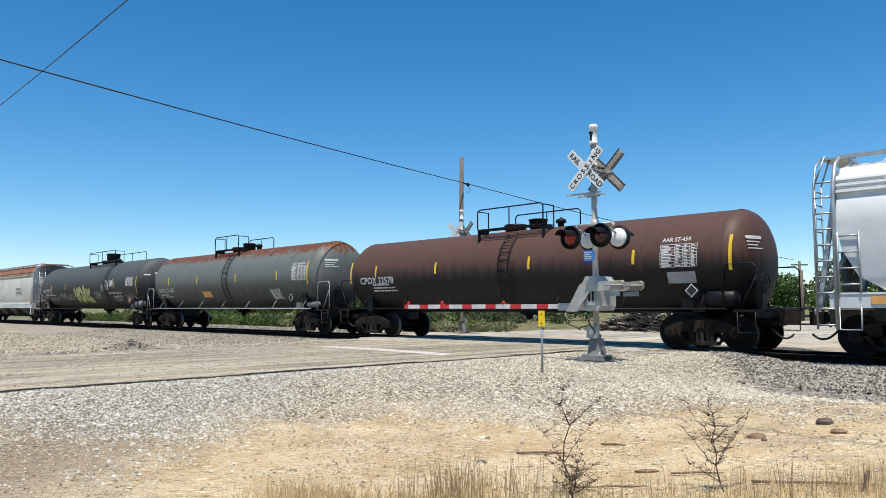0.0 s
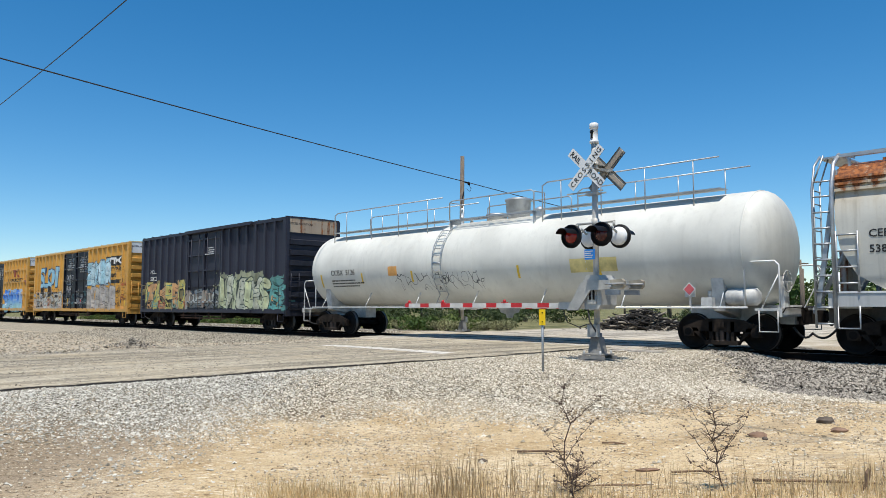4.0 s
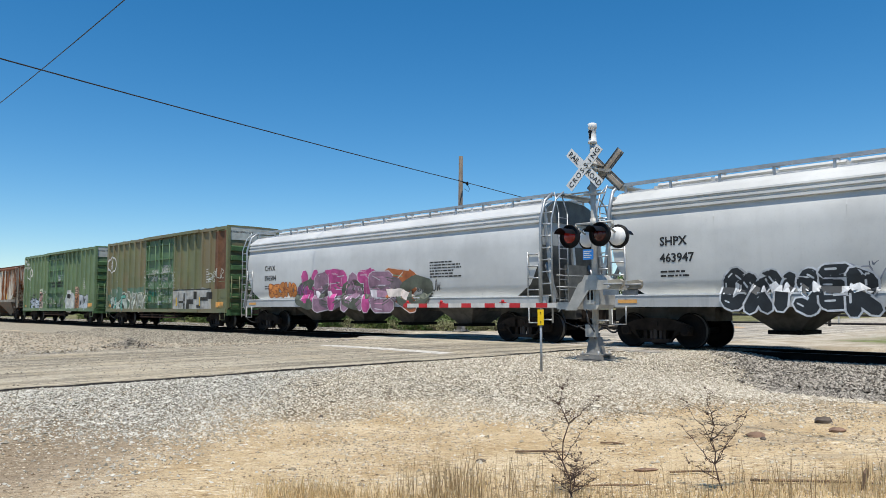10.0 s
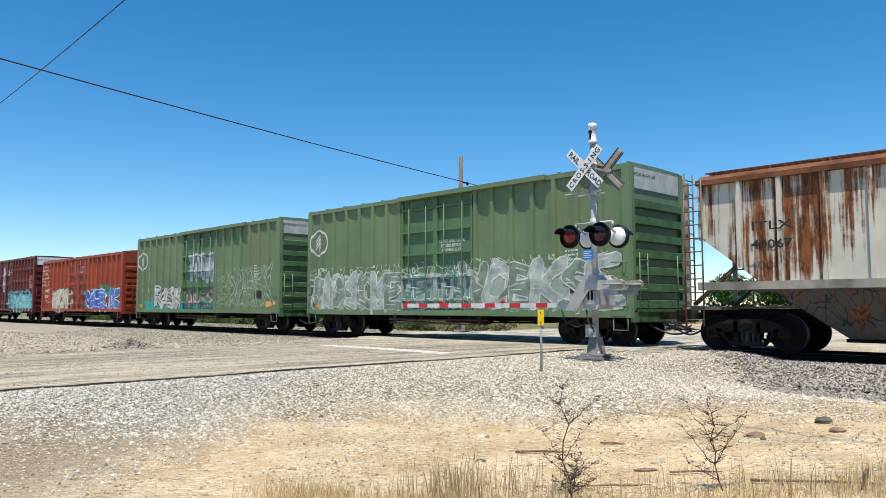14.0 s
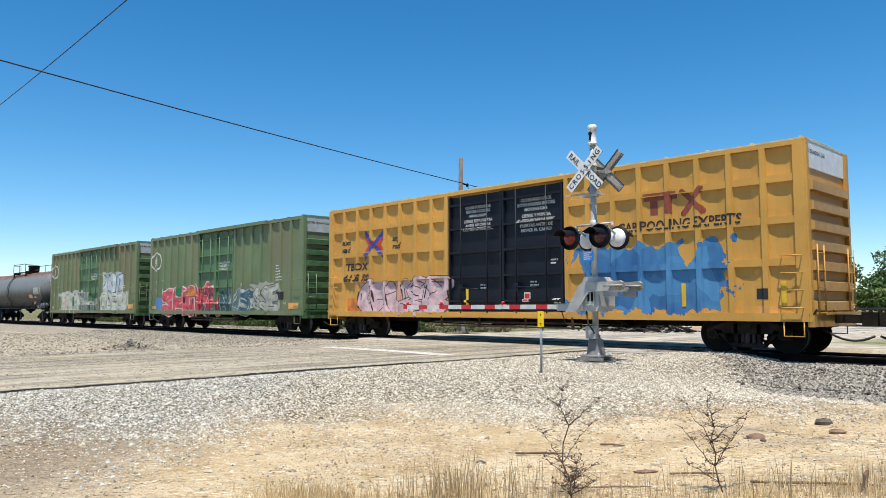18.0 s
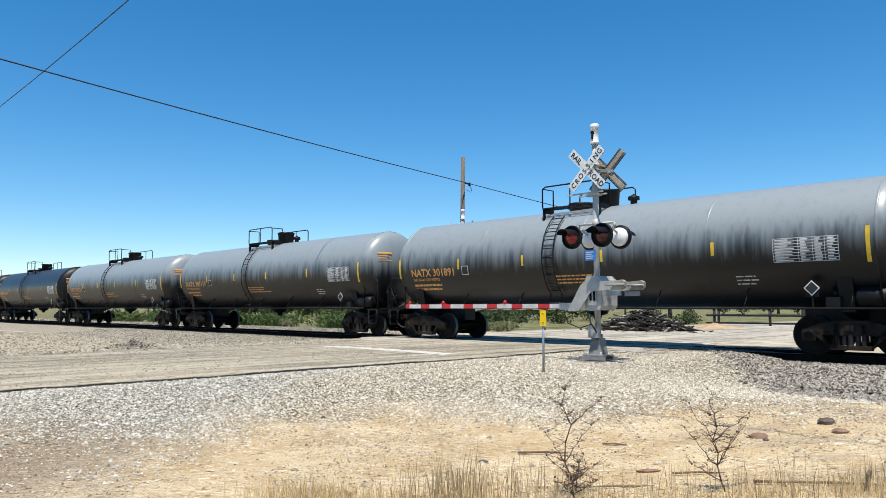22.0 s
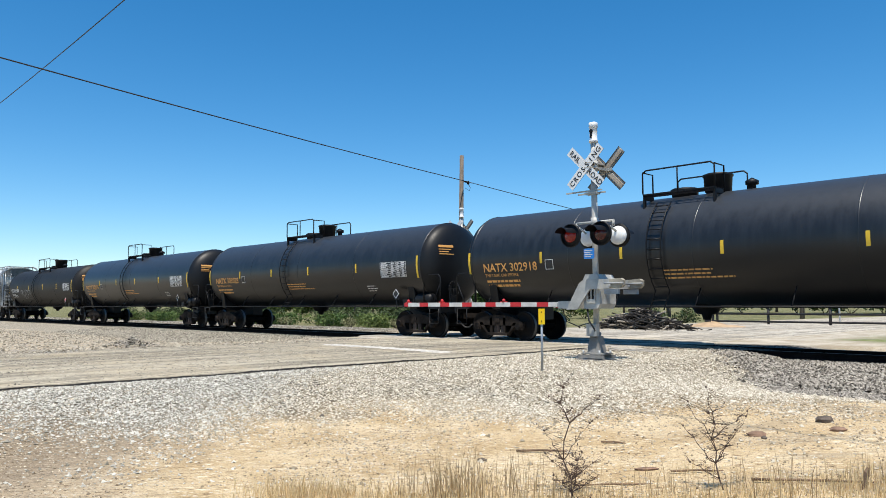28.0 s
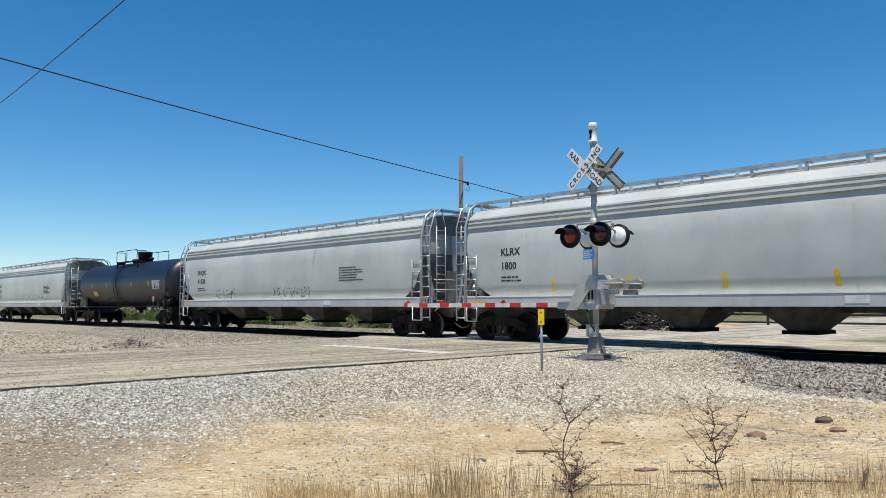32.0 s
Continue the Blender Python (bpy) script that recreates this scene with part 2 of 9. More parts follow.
    tyre = n.math("MULTIPLY", n.ramp(n.noise(2.2, 3.0, stretch=(0.25, 1.6, 1.0)), 0.52, 0.62), n.ramp(x, 1.5, 3.5))
    col = n.mix(n.math("MULTIPLY", tyre, 0.45), col, (0.33, 0.27, 0.19))
    # the bank past the road: tan sand under sparse stones; grass far behind the track
    bank = n.math("MULTIPLY", n.ramp(n.math("ADD", u, n.math("MULTIPLY", jig, 0.4)), -20.2, -22.0), n.ramp(v, 23.0, 21.0))
    banks = n.mix(n.ramp(n.noise(7.0, 4.0), 0.42, 0.6), (0.47, 0.375, 0.25), (0.36, 0.325, 0.27))
    col = n.mix(bank, col, banks)
    yard = n.mix(n.ramp(n.noise(1.1, 7.0, 0.7), 0.36, 0.66), (0.35, 0.295, 0.215), (0.57, 0.515, 0.42))
    col = n.mix(n.math("MULTIPLY", n.ramp(v, 21.5, 22.5), n.ramp(u, -28.0, -24.0)), col, yard)
    grass = n.mix(n.ramp(n.noise(0.8, 6.0), 0.35, 0.7), (0.09, 0.1, 0.04), (0.27, 0.24, 0.12))
    behind = n.math("MULTIPLY", n.ramp(n.math("ADD", v, jig), 24.0, 27.0), n.ramp(u, -22.0, -27.0))
    right = n.math("MULTIPLY", n.ramp(n.math("ADD", v, n.math("MULTIPLY", jig, 2.0)), 112.0, 120.0), n.ramp(u, -27.0, -22.0))
    patch = n.math("MULTIPLY", n.math("MULTIPLY", n.ramp(n.math("ADD", v, jig), 25.5, 27.0), n.ramp(v, 34.0, 31.0)), n.ramp(n.math("ADD", u, jig), -9.5, -7.5))
    lush = n.mix(n.ramp(n.noise(2.4, 6.0), 0.35, 0.7), (0.12, 0.15, 0.045), (0.27, 0.29, 0.12))
    grass = n.mix(patch, grass, lush)
    col = n.mix(n.math("MAXIMUM", n.math("MAXIMUM", behind, right), patch), col, grass)
    # spilt ballast below the shoulder of the track
    spill = n.math("SUBTRACT", n.math("ADD", v, n.math("MULTIPLY", jig, 0.35)), n.math("MAXIMUM", 12.1, n.math("ADD", 12.3, n.math("MULTIPLY", n.math("SUBTRACT", -4.6, u), 1.45))))
    spill = n.math("MULTIPLY", n.math("MULTIPLY", n.ramp(spill, -0.2, 0.5), n.ramp(u, -11.0, -10.0)), n.ramp(v, 23.0, 22.0))
    col = n.mix(spill, col, n.mix(n.ramp(cells.outputs["Distance"], 0.34, 0.56), n.mix(tone, (0.05, 0.044, 0.036), (0.36, 0.33, 0.28)), (0.02, 0.018, 0.016)))
    n.bump(n.math("ADD", n.math("MULTIPLY", cells.outputs["Distance"], -1.0), n.math("MULTIPLY", n.math("ADD", fine, clods), 0.5)), 0.03, 0.9)
    solid("ground", g, n.done(col, 0.95, 0.0, 0.2), "sandy verge and pale crushed gravel running to the horizon", "ground", kind="structure")


make_ground()


def asphalt(name, base, streak=True):
    n = Nodes(name)
    x, y, z = n.xyz()
    u = n.math("ADD", n.math("MULTIPLY", x, DU.x), n.math("MULTIPLY", y, DU.y))
    v = n.math("ADD", n.math("MULTIPLY", x, DV.x), n.math("MULTIPLY", y, DV.y))
    lane = n.node("ShaderNodeCombineXYZ", {0: n.math("MULTIPLY", u, 2.6), 1: n.math("MULTIPLY", v, 0.10), 2: 0.0}).outputs[0]
    a = n.noise(1.0, 5.0, 0.6, co=lane)
    fine = n.noise(70.0, 2.0)
    big = n.noise(0.5, 5.0)
    col = n.mix(n.ramp(a, 0.36, 0.66), tuple(c * 0.5 for c in base), tuple(c * 1.15 for c in base))
    col = n.mix(n.math("MULTIPLY", n.ramp(big, 0.45, 0.7), 0.5), col, (base[0] * 1.1, base[1] * 1.02, base[2] * 0.9))
    col = n.mix(n.math("MULTIPLY", n.ramp(fine, 0.5, 0.8), 0.5), col, tuple(c * 0.55 for c in base))
    grit = n.noise(9.0, 7.0, 0.8)
    col = n.mix(n.math("MULTIPLY", n.ramp(grit, 0.52, 0.64), 0.7), col, tuple(c * 0.42 for c in base))
    col = n.mix(n.math("MULTIPLY", n.ramp(grit, 0.46, 0.34), 0.7), col, tuple(min(1, c * 1.6) for c in base))
    crack = n.noise(0.7, 3.0, 0.5, co=n.node("ShaderNodeCombineXYZ", {0: n.math("MULTIPLY", u, 3.4), 1: n.math("MULTIPLY", v, 0.35), 2: 4.0}).outputs[0])
    col = n.mix(n.math("MULTIPLY", n.ramp(n.math("ABSOLUTE", n.math("SUBTRACT", crack, 0.5)), 0.016, 0.004), 0.6), col, (0.09, 0.08, 0.07))
    n.bump(n.math("ADD", fine, grit), 0.02, 0.6)
    return n.done(col, 0.95, 0.0, 0.04)


def make_road():
    g = Geo()
    us = [ROAD_U0 + (ROAD_U1 - ROAD_U0) * i / 14 for i in range(15)]
    vs = axis_steps([(-60, -2, 4), (-2, 17.6, 0.14)])
    for v in vs:
        ragged = noise.noise((v * 0.7, 1.5, 0)) * 0.26 + noise.noise((v * 2.3, 7, 0)) * 0.12 + noise.noise((v * 6.5, 3, 0)) * 0.07
        for i, u in enumerate(us):
            uu = u + (ragged if i == 14 else 0) + (ragged * 2 if i == 0 else 0)
            crown = 0.03 * (1 - ((u - (ROAD_U0 + ROAD_U1) / 2) / 4.2) ** 2)
            p = at(uu, v, crown)
            g.v.append(tuple(p))
    w = 15
    for j in range(len(vs) - 1):
        for i in range(w - 1):
            g.face([j * w + i, j * w + i + 1, (j + 1) * w + i + 1, (j + 1) * w + i], 0, True)
    k = len(g.v)
    for j in range(len(vs)):      # the broken near edge, a low step down
        p = Vector(g.v[j * w + w - 1])
        g.v.append((p.x + DU.x * .02, p.y + DU.y * .02, p.z - 0.045 * (1 - .6 * smooth(6.0, 10.5, vs[j])) * (.75 + .5 * noise.noise((vs[j] * 2.7, 0, 2)))))
    for j in range(len(vs) - 1):
        g.face([j * w + w - 1, k + j, k + j + 1, (j + 1) * w + w - 1], 1)
    mat = asphalt("worn_pale_asphalt", (0.405, 0.36, 0.275))
    dark = plain("crumbled_asphalt_edge", (0.022, 0.02, 0.018), 0.95, 0, 0.4)
    solid("road", g, [mat, dark], "worn pale asphalt road with a crumbled edge", "road", kind="structure")
    # stop bar, worn
    n = Nodes("worn_road_paint")
    col = n.mix(n.ramp(n.noise(9.0, 6.0), 0.42, 0.58), (0.4, 0.365, 0.31), (0.64, 0.61, 0.55))
    b = Geo()
    for i in range(10):
        u0, u1 = -17.4 + i * 0.49, -17.4 + (i + 1) * 0.49
        zz = [0.03 * (1 - ((q - (ROAD_U0 + ROAD_U1) / 2) / 4.2) ** 2) + 0.006 for q in (u0, u1)]
        b.v += [tuple(at(u0, 12.15, zz[0])), tuple(at(u1, 12.1, zz[1])), tuple(at(u1, 12.62, zz[1])), tuple(at(u0, 12.7, zz[0]))]
        b.face([i * 4, i * 4 + 1, i * 4 + 2, i * 4 + 3])
    solid("stop_line", b, n.done(col, 0.8), "worn white stop bar painted on the road", "road marking", kind="structure")


make_road()

# ---- the track: ballast, sleepers, rails, crossing panels
RAIL_SIDE = plain("brown_rail_steel", (0.014, 0.011, 0.0095), 0.95, 0.0, 0.4, spec=0.05)
RAIL_TOP = plain("polished_rail_head", (0.09, 0.085, 0.08), 0.5, 0.9, 0.1)
SLEEPER_MAT = plain("weathered_timber_sleeper", (0.04, 0.032, 0.026), 0.95, 0, 0.4, 5.0, 0.4)


def stone_mat(name, dark, light, dust=(0.45, 0.38, 0.28), amount=0.0):
    n = Nodes(name)
    r = n.node("ShaderNodeNewGeometry").outputs["Random Per Island"]
    col = n.mix(r, dark, light)
    col = n.mix(n.math("MULTIPLY", n.noise(30.0, 3.0), 0.35), col, tuple(c * 0.5 for c in dark))
    if amount:
        col = n.mix(n.math("MULTIPLY", n.ramp(n.noise(0.6, 4.0), 0.4, 0.65), amount), col, dust)
    return n.done(col, 0.9, 0, 0.1)


BALLAST_STONE = stone_mat("grey_ballast_stone", (0.045, 0.038, 0.031), (0.56, 0.51, 0.43))
LIME_STONE = stone_mat("white_crushed_limestone", (0.25, 0.205, 0.135), (0.86, 0.79, 0.655))
GREY_STONE = stone_mat("grey_crushed_limestone", (0.22, 0.2, 0.155), (0.82, 0.785, 0.69))
OCT = np.array([(1, 0, 0), (-1, 0, 0), (0, 1, 0), (0, -1, 0), (0, 0, 1), (0, 0, -0.6)], float)
OCT_F = np.array([(0, 2, 4), (2, 1, 4), (1, 3, 4), (3, 0, 4), (2, 0, 5), (1, 2, 5), (3, 1, 5), (0, 3, 5)])


def stones(name, pts, sizes, mat, label, seed):
    """Many loose stones as one object."""
    rs = np.random.RandomState(seed)
    k = len(pts)
    sh = OCT[None] * rs.uniform(0.55, 1.25, (k, 6, 3)) * np.asarray(sizes)[:, None, None]
    sh += rs.normal(0, 0.16, sh.shape) * np.asarray(sizes)[:, None, None]
    w = rs.uniform(0, 6.28, k)
    c, s = np.cos(w)[:, None], np.sin(w)[:, None]
    x, y = sh[..., 0] * c - sh[..., 1] * s, sh[..., 0] * s + sh[..., 1] * c
    verts = np.stack([x, y, sh[..., 2] * 0.75], -1) + np.asarray(pts)[:, None, :]
    faces = (OCT_F[None] + (np.arange(k) * 6)[:, None, None]).reshape(-1, 3)
    me = bpy.data.meshes.new(name)
    me.from_pydata(verts.reshape(-1, 3).tolist(), [], faces.tolist())
    me.materials.append(mat)
    return tagged(new(name, me), label, "gravel", kind="stuff")


def bed_z(u, v):
    """Top of the ballast."""
    off = abs(v - V0)
    return -0.2 - smooth(1.55, 4.6, off) * 0.18 - smooth(4.6, 6.4, off) * 0.35


def make_track():
    g = Geo()
    for u0, u1 in ((-900, -22.6), (-10.2, 900)):
        k = len(g.v)
        us = axis_steps([(-900, -120, 60), (-120, -22.6, 4)]) if u0 < -100 else axis_steps([(-10.2, 60, 4), (60, 900, 60)])
        vs = [V0 - 6.4, V0 - 5.4, V0 - 4.3, V0 - 3.2, V0 - 2.4, V0 - 1.6, V0, V0 + 1.6, V0 + 2.4, V0 + 3.2, V0 + 4.3, V0 + 5.2]
        for u in us:
            for v in vs:
                g.v.append(tuple(at(u, v, bed_z(u, v) + noise.noise((u * .5, v, 0)) * 0.03)))
        for j in range(len(us) - 1):
            for i in range(len(vs) - 1):
                a = k + j * len(vs) + i
                g.face([a, a + 1, a + len(vs) + 1, a + len(vs)], 0, True)
    n = Nodes("ballast_bed")
    c = n.node("ShaderNodeTexVoronoi", {"Vector": n.co, "Scale": 15.0})
    col = n.mix(c.outputs["Color"], (0.06, 0.056, 0.052), (0.28, 0.265, 0.24))
    col = n.mix(n.ramp(c.outputs["Distance"], 0.3, 0.6), col, (0.04, 0.037, 0.034))
    x, y, z = n.xyz()
    u = n.math("ADD", n.math("MULTIPLY", x, DU.x), n.math("MULTIPLY", y, DU.y))
    v = n.math("ADD", n.math("MULTIPLY", x, DV.x), n.math("MULTIPLY", y, DV.y))
    tan = n.mix(c.outputs["Color"], (0.16, 0.14, 0.11), (0.44, 0.4, 0.32))
    col = n.mix(n.ramp(u, -19.0, -23.0), col, tan)
    edge = n.math("ADD", u, n.math("MULTIPLY", n.math("SUBTRACT", n.noise(0.8, 4.0), 0.5), 4.0))
    pale = n.mix(c.outputs["Color"], (0.34, 0.29, 0.215), (0.74, 0.67, 0.54))
    col = n.mix(n.math("MULTIPLY", n.ramp(n.math("ADD", edge, n.math("MULTIPLY", n.math("SUBTRACT", v, 16.8), 0.69)), -7.3, -8.3), n.ramp(u, -15.0, -14.0)), col, pale)
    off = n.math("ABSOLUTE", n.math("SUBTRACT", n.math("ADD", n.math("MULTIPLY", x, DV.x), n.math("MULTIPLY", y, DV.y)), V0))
    col = n.mix(n.ramp(n.math("ADD", off, n.math("MULTIPLY", n.noise(1.5, 4.0), 0.5)), 1.75, 1.35), col, (0.014, 0.012, 0.011))   # the train's shade, put into the bed's colour between the rails
    n.bump(n.math("MULTIPLY", c.outputs["Distance"], -1.0), 0.04, 1.0)
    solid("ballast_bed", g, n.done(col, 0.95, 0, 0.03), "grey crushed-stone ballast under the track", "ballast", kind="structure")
    # rails with a real section
    prof = [(-0.07, -0.18), (0.07, -0.18), (0.07, -0.165), (0.01, -0.15), (0.01, -0.05), (0.037, -0.04), (0.037, -0.004),
            (0.03, 0.0), (-0.03, 0.0), (-0.037, -0.004), (-0.037, -0.04), (-0.01, -0.05), (-0.01, -0.15), (-0.07, -0.165)]
    for side in (-1, 1):
        r = Geo().prism(prof, "x", -900, 900)
        for i in (6, 7, 8):
            r.m[i] = 1
        solid("rail", r, [RAIL_SIDE, RAIL_TOP], "long steel rail with a polished head", "rail", placed(0, V0 + side * 0.755), "rails of the track")
    # sleepers
    s = Geo()
    s.box(-0.115, 0.115, -1.3, 1.3, -0.36, -0.183)
    me = s.mesh("sleeper", SLEEPER_MAT)
    u, rnd = -64.0, random.Random(2)
    while u < 4:
        if not -22.8 < u < -10.4:
            ob = new("sleeper", me)
            ob.matrix_world = placed(u, V0 + rnd.uniform(-.03, .03), rnd.uniform(-.012, .012), rnd.uniform(-1, 1))
            tagged(ob, "weathered timber sleeper bedded in ballast", "sleeper", "sleepers of the track")
        u += 0.53
    # the crossing deck: concrete panels between and beside the rails
    deck = thing("crossing_deck", placed(-16.45, V0, 0), "worn concrete crossing panels level with the rails", "crossing deck", kind="structure")
    conc = asphalt("worn_concrete_panel", (0.49, 0.455, 0.4))
    for i in range(5):
        x0, x1 = -6.1 + i * 2.44 + 0.01, -6.1 + (i + 1) * 2.44 - 0.01
        for y0, y1 in ((-1.9, -0.82), (-0.66, 0.66), (0.82, 1.9)):
            part("panel", Geo().box(x0, x1, y0, y1, -0.2, -0.008), conc, deck)
    n = Geo()
    us, vs = axis_steps([(-22.2, -10.4, 0.6)]), axis_steps([(V0 + 1.95, V0 + 14, 0.5), (V0 + 14, V0 + 60, 4)])
    for v in vs:
        for u in us:
            n.v.append(tuple(at(u + (.4 * noise.noise((v * .6, 3, 1)) if u in (us[0], us[-1]) else 0), v, 0.02 * noise.noise((u, v, 0)) - (.22 if u in (us[0], us[-1]) else 0))))
    for j in range(len(vs) - 1):
        for i in range(len(us) - 1):
            a = j * len(us) + i
            n.face([a, a + 1, a + len(us) + 1, a + len(us)], 0, True)
    solid("road", n, asphalt("worn_pale_asphalt_far", (0.47, 0.43, 0.36)), "worn pale asphalt road beyond the track", "road", kind="structure")
    # apron of asphalt between the road end and the deck
    a = Geo()
    a.hexa([at(-22.4, 17.2, -.3), at(-10.4, 17.2, -.3), at(-10.4, V0 - 1.92, -.3), at(-22.4, V0 - 1.92, -.3),
            at(-21.0, 16.4, -.02), at(-10.6, 16.4, -.02), at(-10.35, V0 - 1.92, -.004), at(-22.5, V0 - 1.92, -.004)])
    solid("road_apron", a, asphalt("worn_apron", (0.46, 0.42, 0.355)), "patched asphalt apron before the crossing panels", "road", kind="structure")
    # loose slabs at the end of the deck
    for du, dv, w, l, tilt in ((-10.3, 17.0, 0.35, 1.5, 3), (-9.9, 16.7, 0.4, 0.8, -6)):
        g2 = Geo().box(-l / 2, l / 2, -w / 2, w / 2, 0, 0.1)
        solid("concrete_slab", g2, conc, "broken pale concrete slab lying beside the rails", "slab", placed(du, dv, -0.1, tilt), "loose slabs by the crossing")


make_track()


def spill_edge(u):
    """Where the dark ballast gives way to the pale gravel."""
    return max(12.1, 12.3 + (-4.6 - u) * 1.45)


def make_gravel():
    rs = np.random.RandomState(11)
    # ballast stones on the two near shoulders
    right, left = [], []
    for u, v in zip(rs.uniform(-48.0, -22.3, 13000), rs.uniform(V0 - 5.4, V0 - 1.0, 13000)):
        left.append(tuple(at(u, v, max(bed_z(u, v), ground_z(u, v)) + 0.012)))
    while len(right) < 17000:
        u, v = rs.uniform(-9.9, -1.0), rs.uniform(11.6, V0 - .9)
        if v > spill_edge(u) + .7 * noise.noise((u * .9, v * .9, 5)) + rs.normal(0, .35):
            right.append(tuple(at(u, v, max(bed_z(u, v), ground_z(u, v)) + 0.012)))
    stones("ballast_stones", right, rs.uniform(0.02, 0.046, len(right)), BALLAST_STONE, "loose grey ballast stones on the shoulder", 1)
    stones("bank_ballast", left, rs.uniform(0.022, 0.05, len(left)), stone_mat("dusty_ballast_stone", (0.1, 0.085, 0.065), (0.58, 0.53, 0.43)), "dusty tan ballast stones on the embankment", 5)
    # pale gravel between the road and the sand
    lime, grey = [], []
    while len(lime) + len(grey) < 90000:
        y = 6.2 + 13.0 * rs.rand() ** 1.1
        x = y * rs.uniform(-0.62, 0.62)
        u, v = uv_of(x, y)
        if u < ROAD_U1 + 0.05 or v > V0 - 0.95 or (v > 16.2 and u < -10.3):
            continue
        if u > -9.9 and v > spill_edge(u) + .5 * noise.noise((u * .9, v * .9, 5)) + rs.normal(0, .3):
            continue
        keep = smooth(8.0, 10.6, y + noise.noise((x * .5, y * .5, 0)) * 1.6 + (1.3 * smooth(-1.6, -2.8, x) if x < -1.6 else .35) - .35) * .96 + .02
        if rs.rand() < keep:
            p = (x, y, max(ground_z(u, v), bed_z(u, v) if v > V0 - 6.2 and u > -10.2 else -9) + 0.004)
            (grey if x + noise.noise((x * .4, y * .4, 2)) * 1.5 + rs.normal(0, .5) < -2.2 else lime).append(p)
    for pts, mat, tone, seed in ((lime, LIME_STONE, "pale", 2), (grey, GREY_STONE, "grey", 8)):
        stones("limestone_gravel", pts, rs.uniform(0.0088, 0.0172, len(pts)) * rs.choice([0.75, 1.0, 1.3, 2.0], len(pts), p=[.3, .36, .26, .08]), mat, tone + " crushed limestone gravel spread beside the road", seed)
    # grit on the worn road
    pts = []
    while len(pts) < 9000:
        u, v = rs.uniform(ROAD_U0, ROAD_U1), rs.uniform(1.0, 16.0)
        pts.append(tuple(at(u, v, 0.03 * (1 - ((u - (ROAD_U0 + ROAD_U1) / 2) / 4.2) ** 2) + .002)))
    stones("road_grit", pts, rs.uniform(0.006, 0.018, len(pts)), stone_mat("road_grit_stone", (0.1, 0.09, 0.075), (0.62, 0.56, 0.47)), "loose grit scattered over the worn road", 9)
    pts = []
    while len(pts) < 26000:
        y = rs.uniform(5.4, 10.8)
        x = y * rs.uniform(-0.62, 0.62)
        if rs.rand() < .35 + .9 * noise.noise((x * .8, y * .8, 6)) + smooth(7.0, 9.5, y) * .3:
            pts.append((x, y, ground_z(*uv_of(x, y)) + 0.002))
    stones("sand_pebbles", pts, rs.uniform(0.004, 0.009, len(pts)) * rs.choice([1, 1.6, 2.4], len(pts), p=[.62, .3, .08]), stone_mat("tan_pebble", (0.15, 0.105, 0.065), (0.8, 0.69, 0.52)), "scattered tan pebbles on the sand", 3)
    # tan stones of the bank past the road
    pts = []
    while len(pts) < 15000:
        u, v = rs.uniform(-48, -19.8), rs.uniform(3.0, V0 - 4.3)
        pts.append(tuple(at(u, v, ground_z(u, v) + 0.005)))
    stones("bank_stones", pts, rs.uniform(0.02, 0.05, len(pts)), stone_mat("tan_bank_stone", (0.14, 0.115, 0.08), (0.64, 0.57, 0.45)), "stones strewn over the sandy bank", 4)


make_gravel()
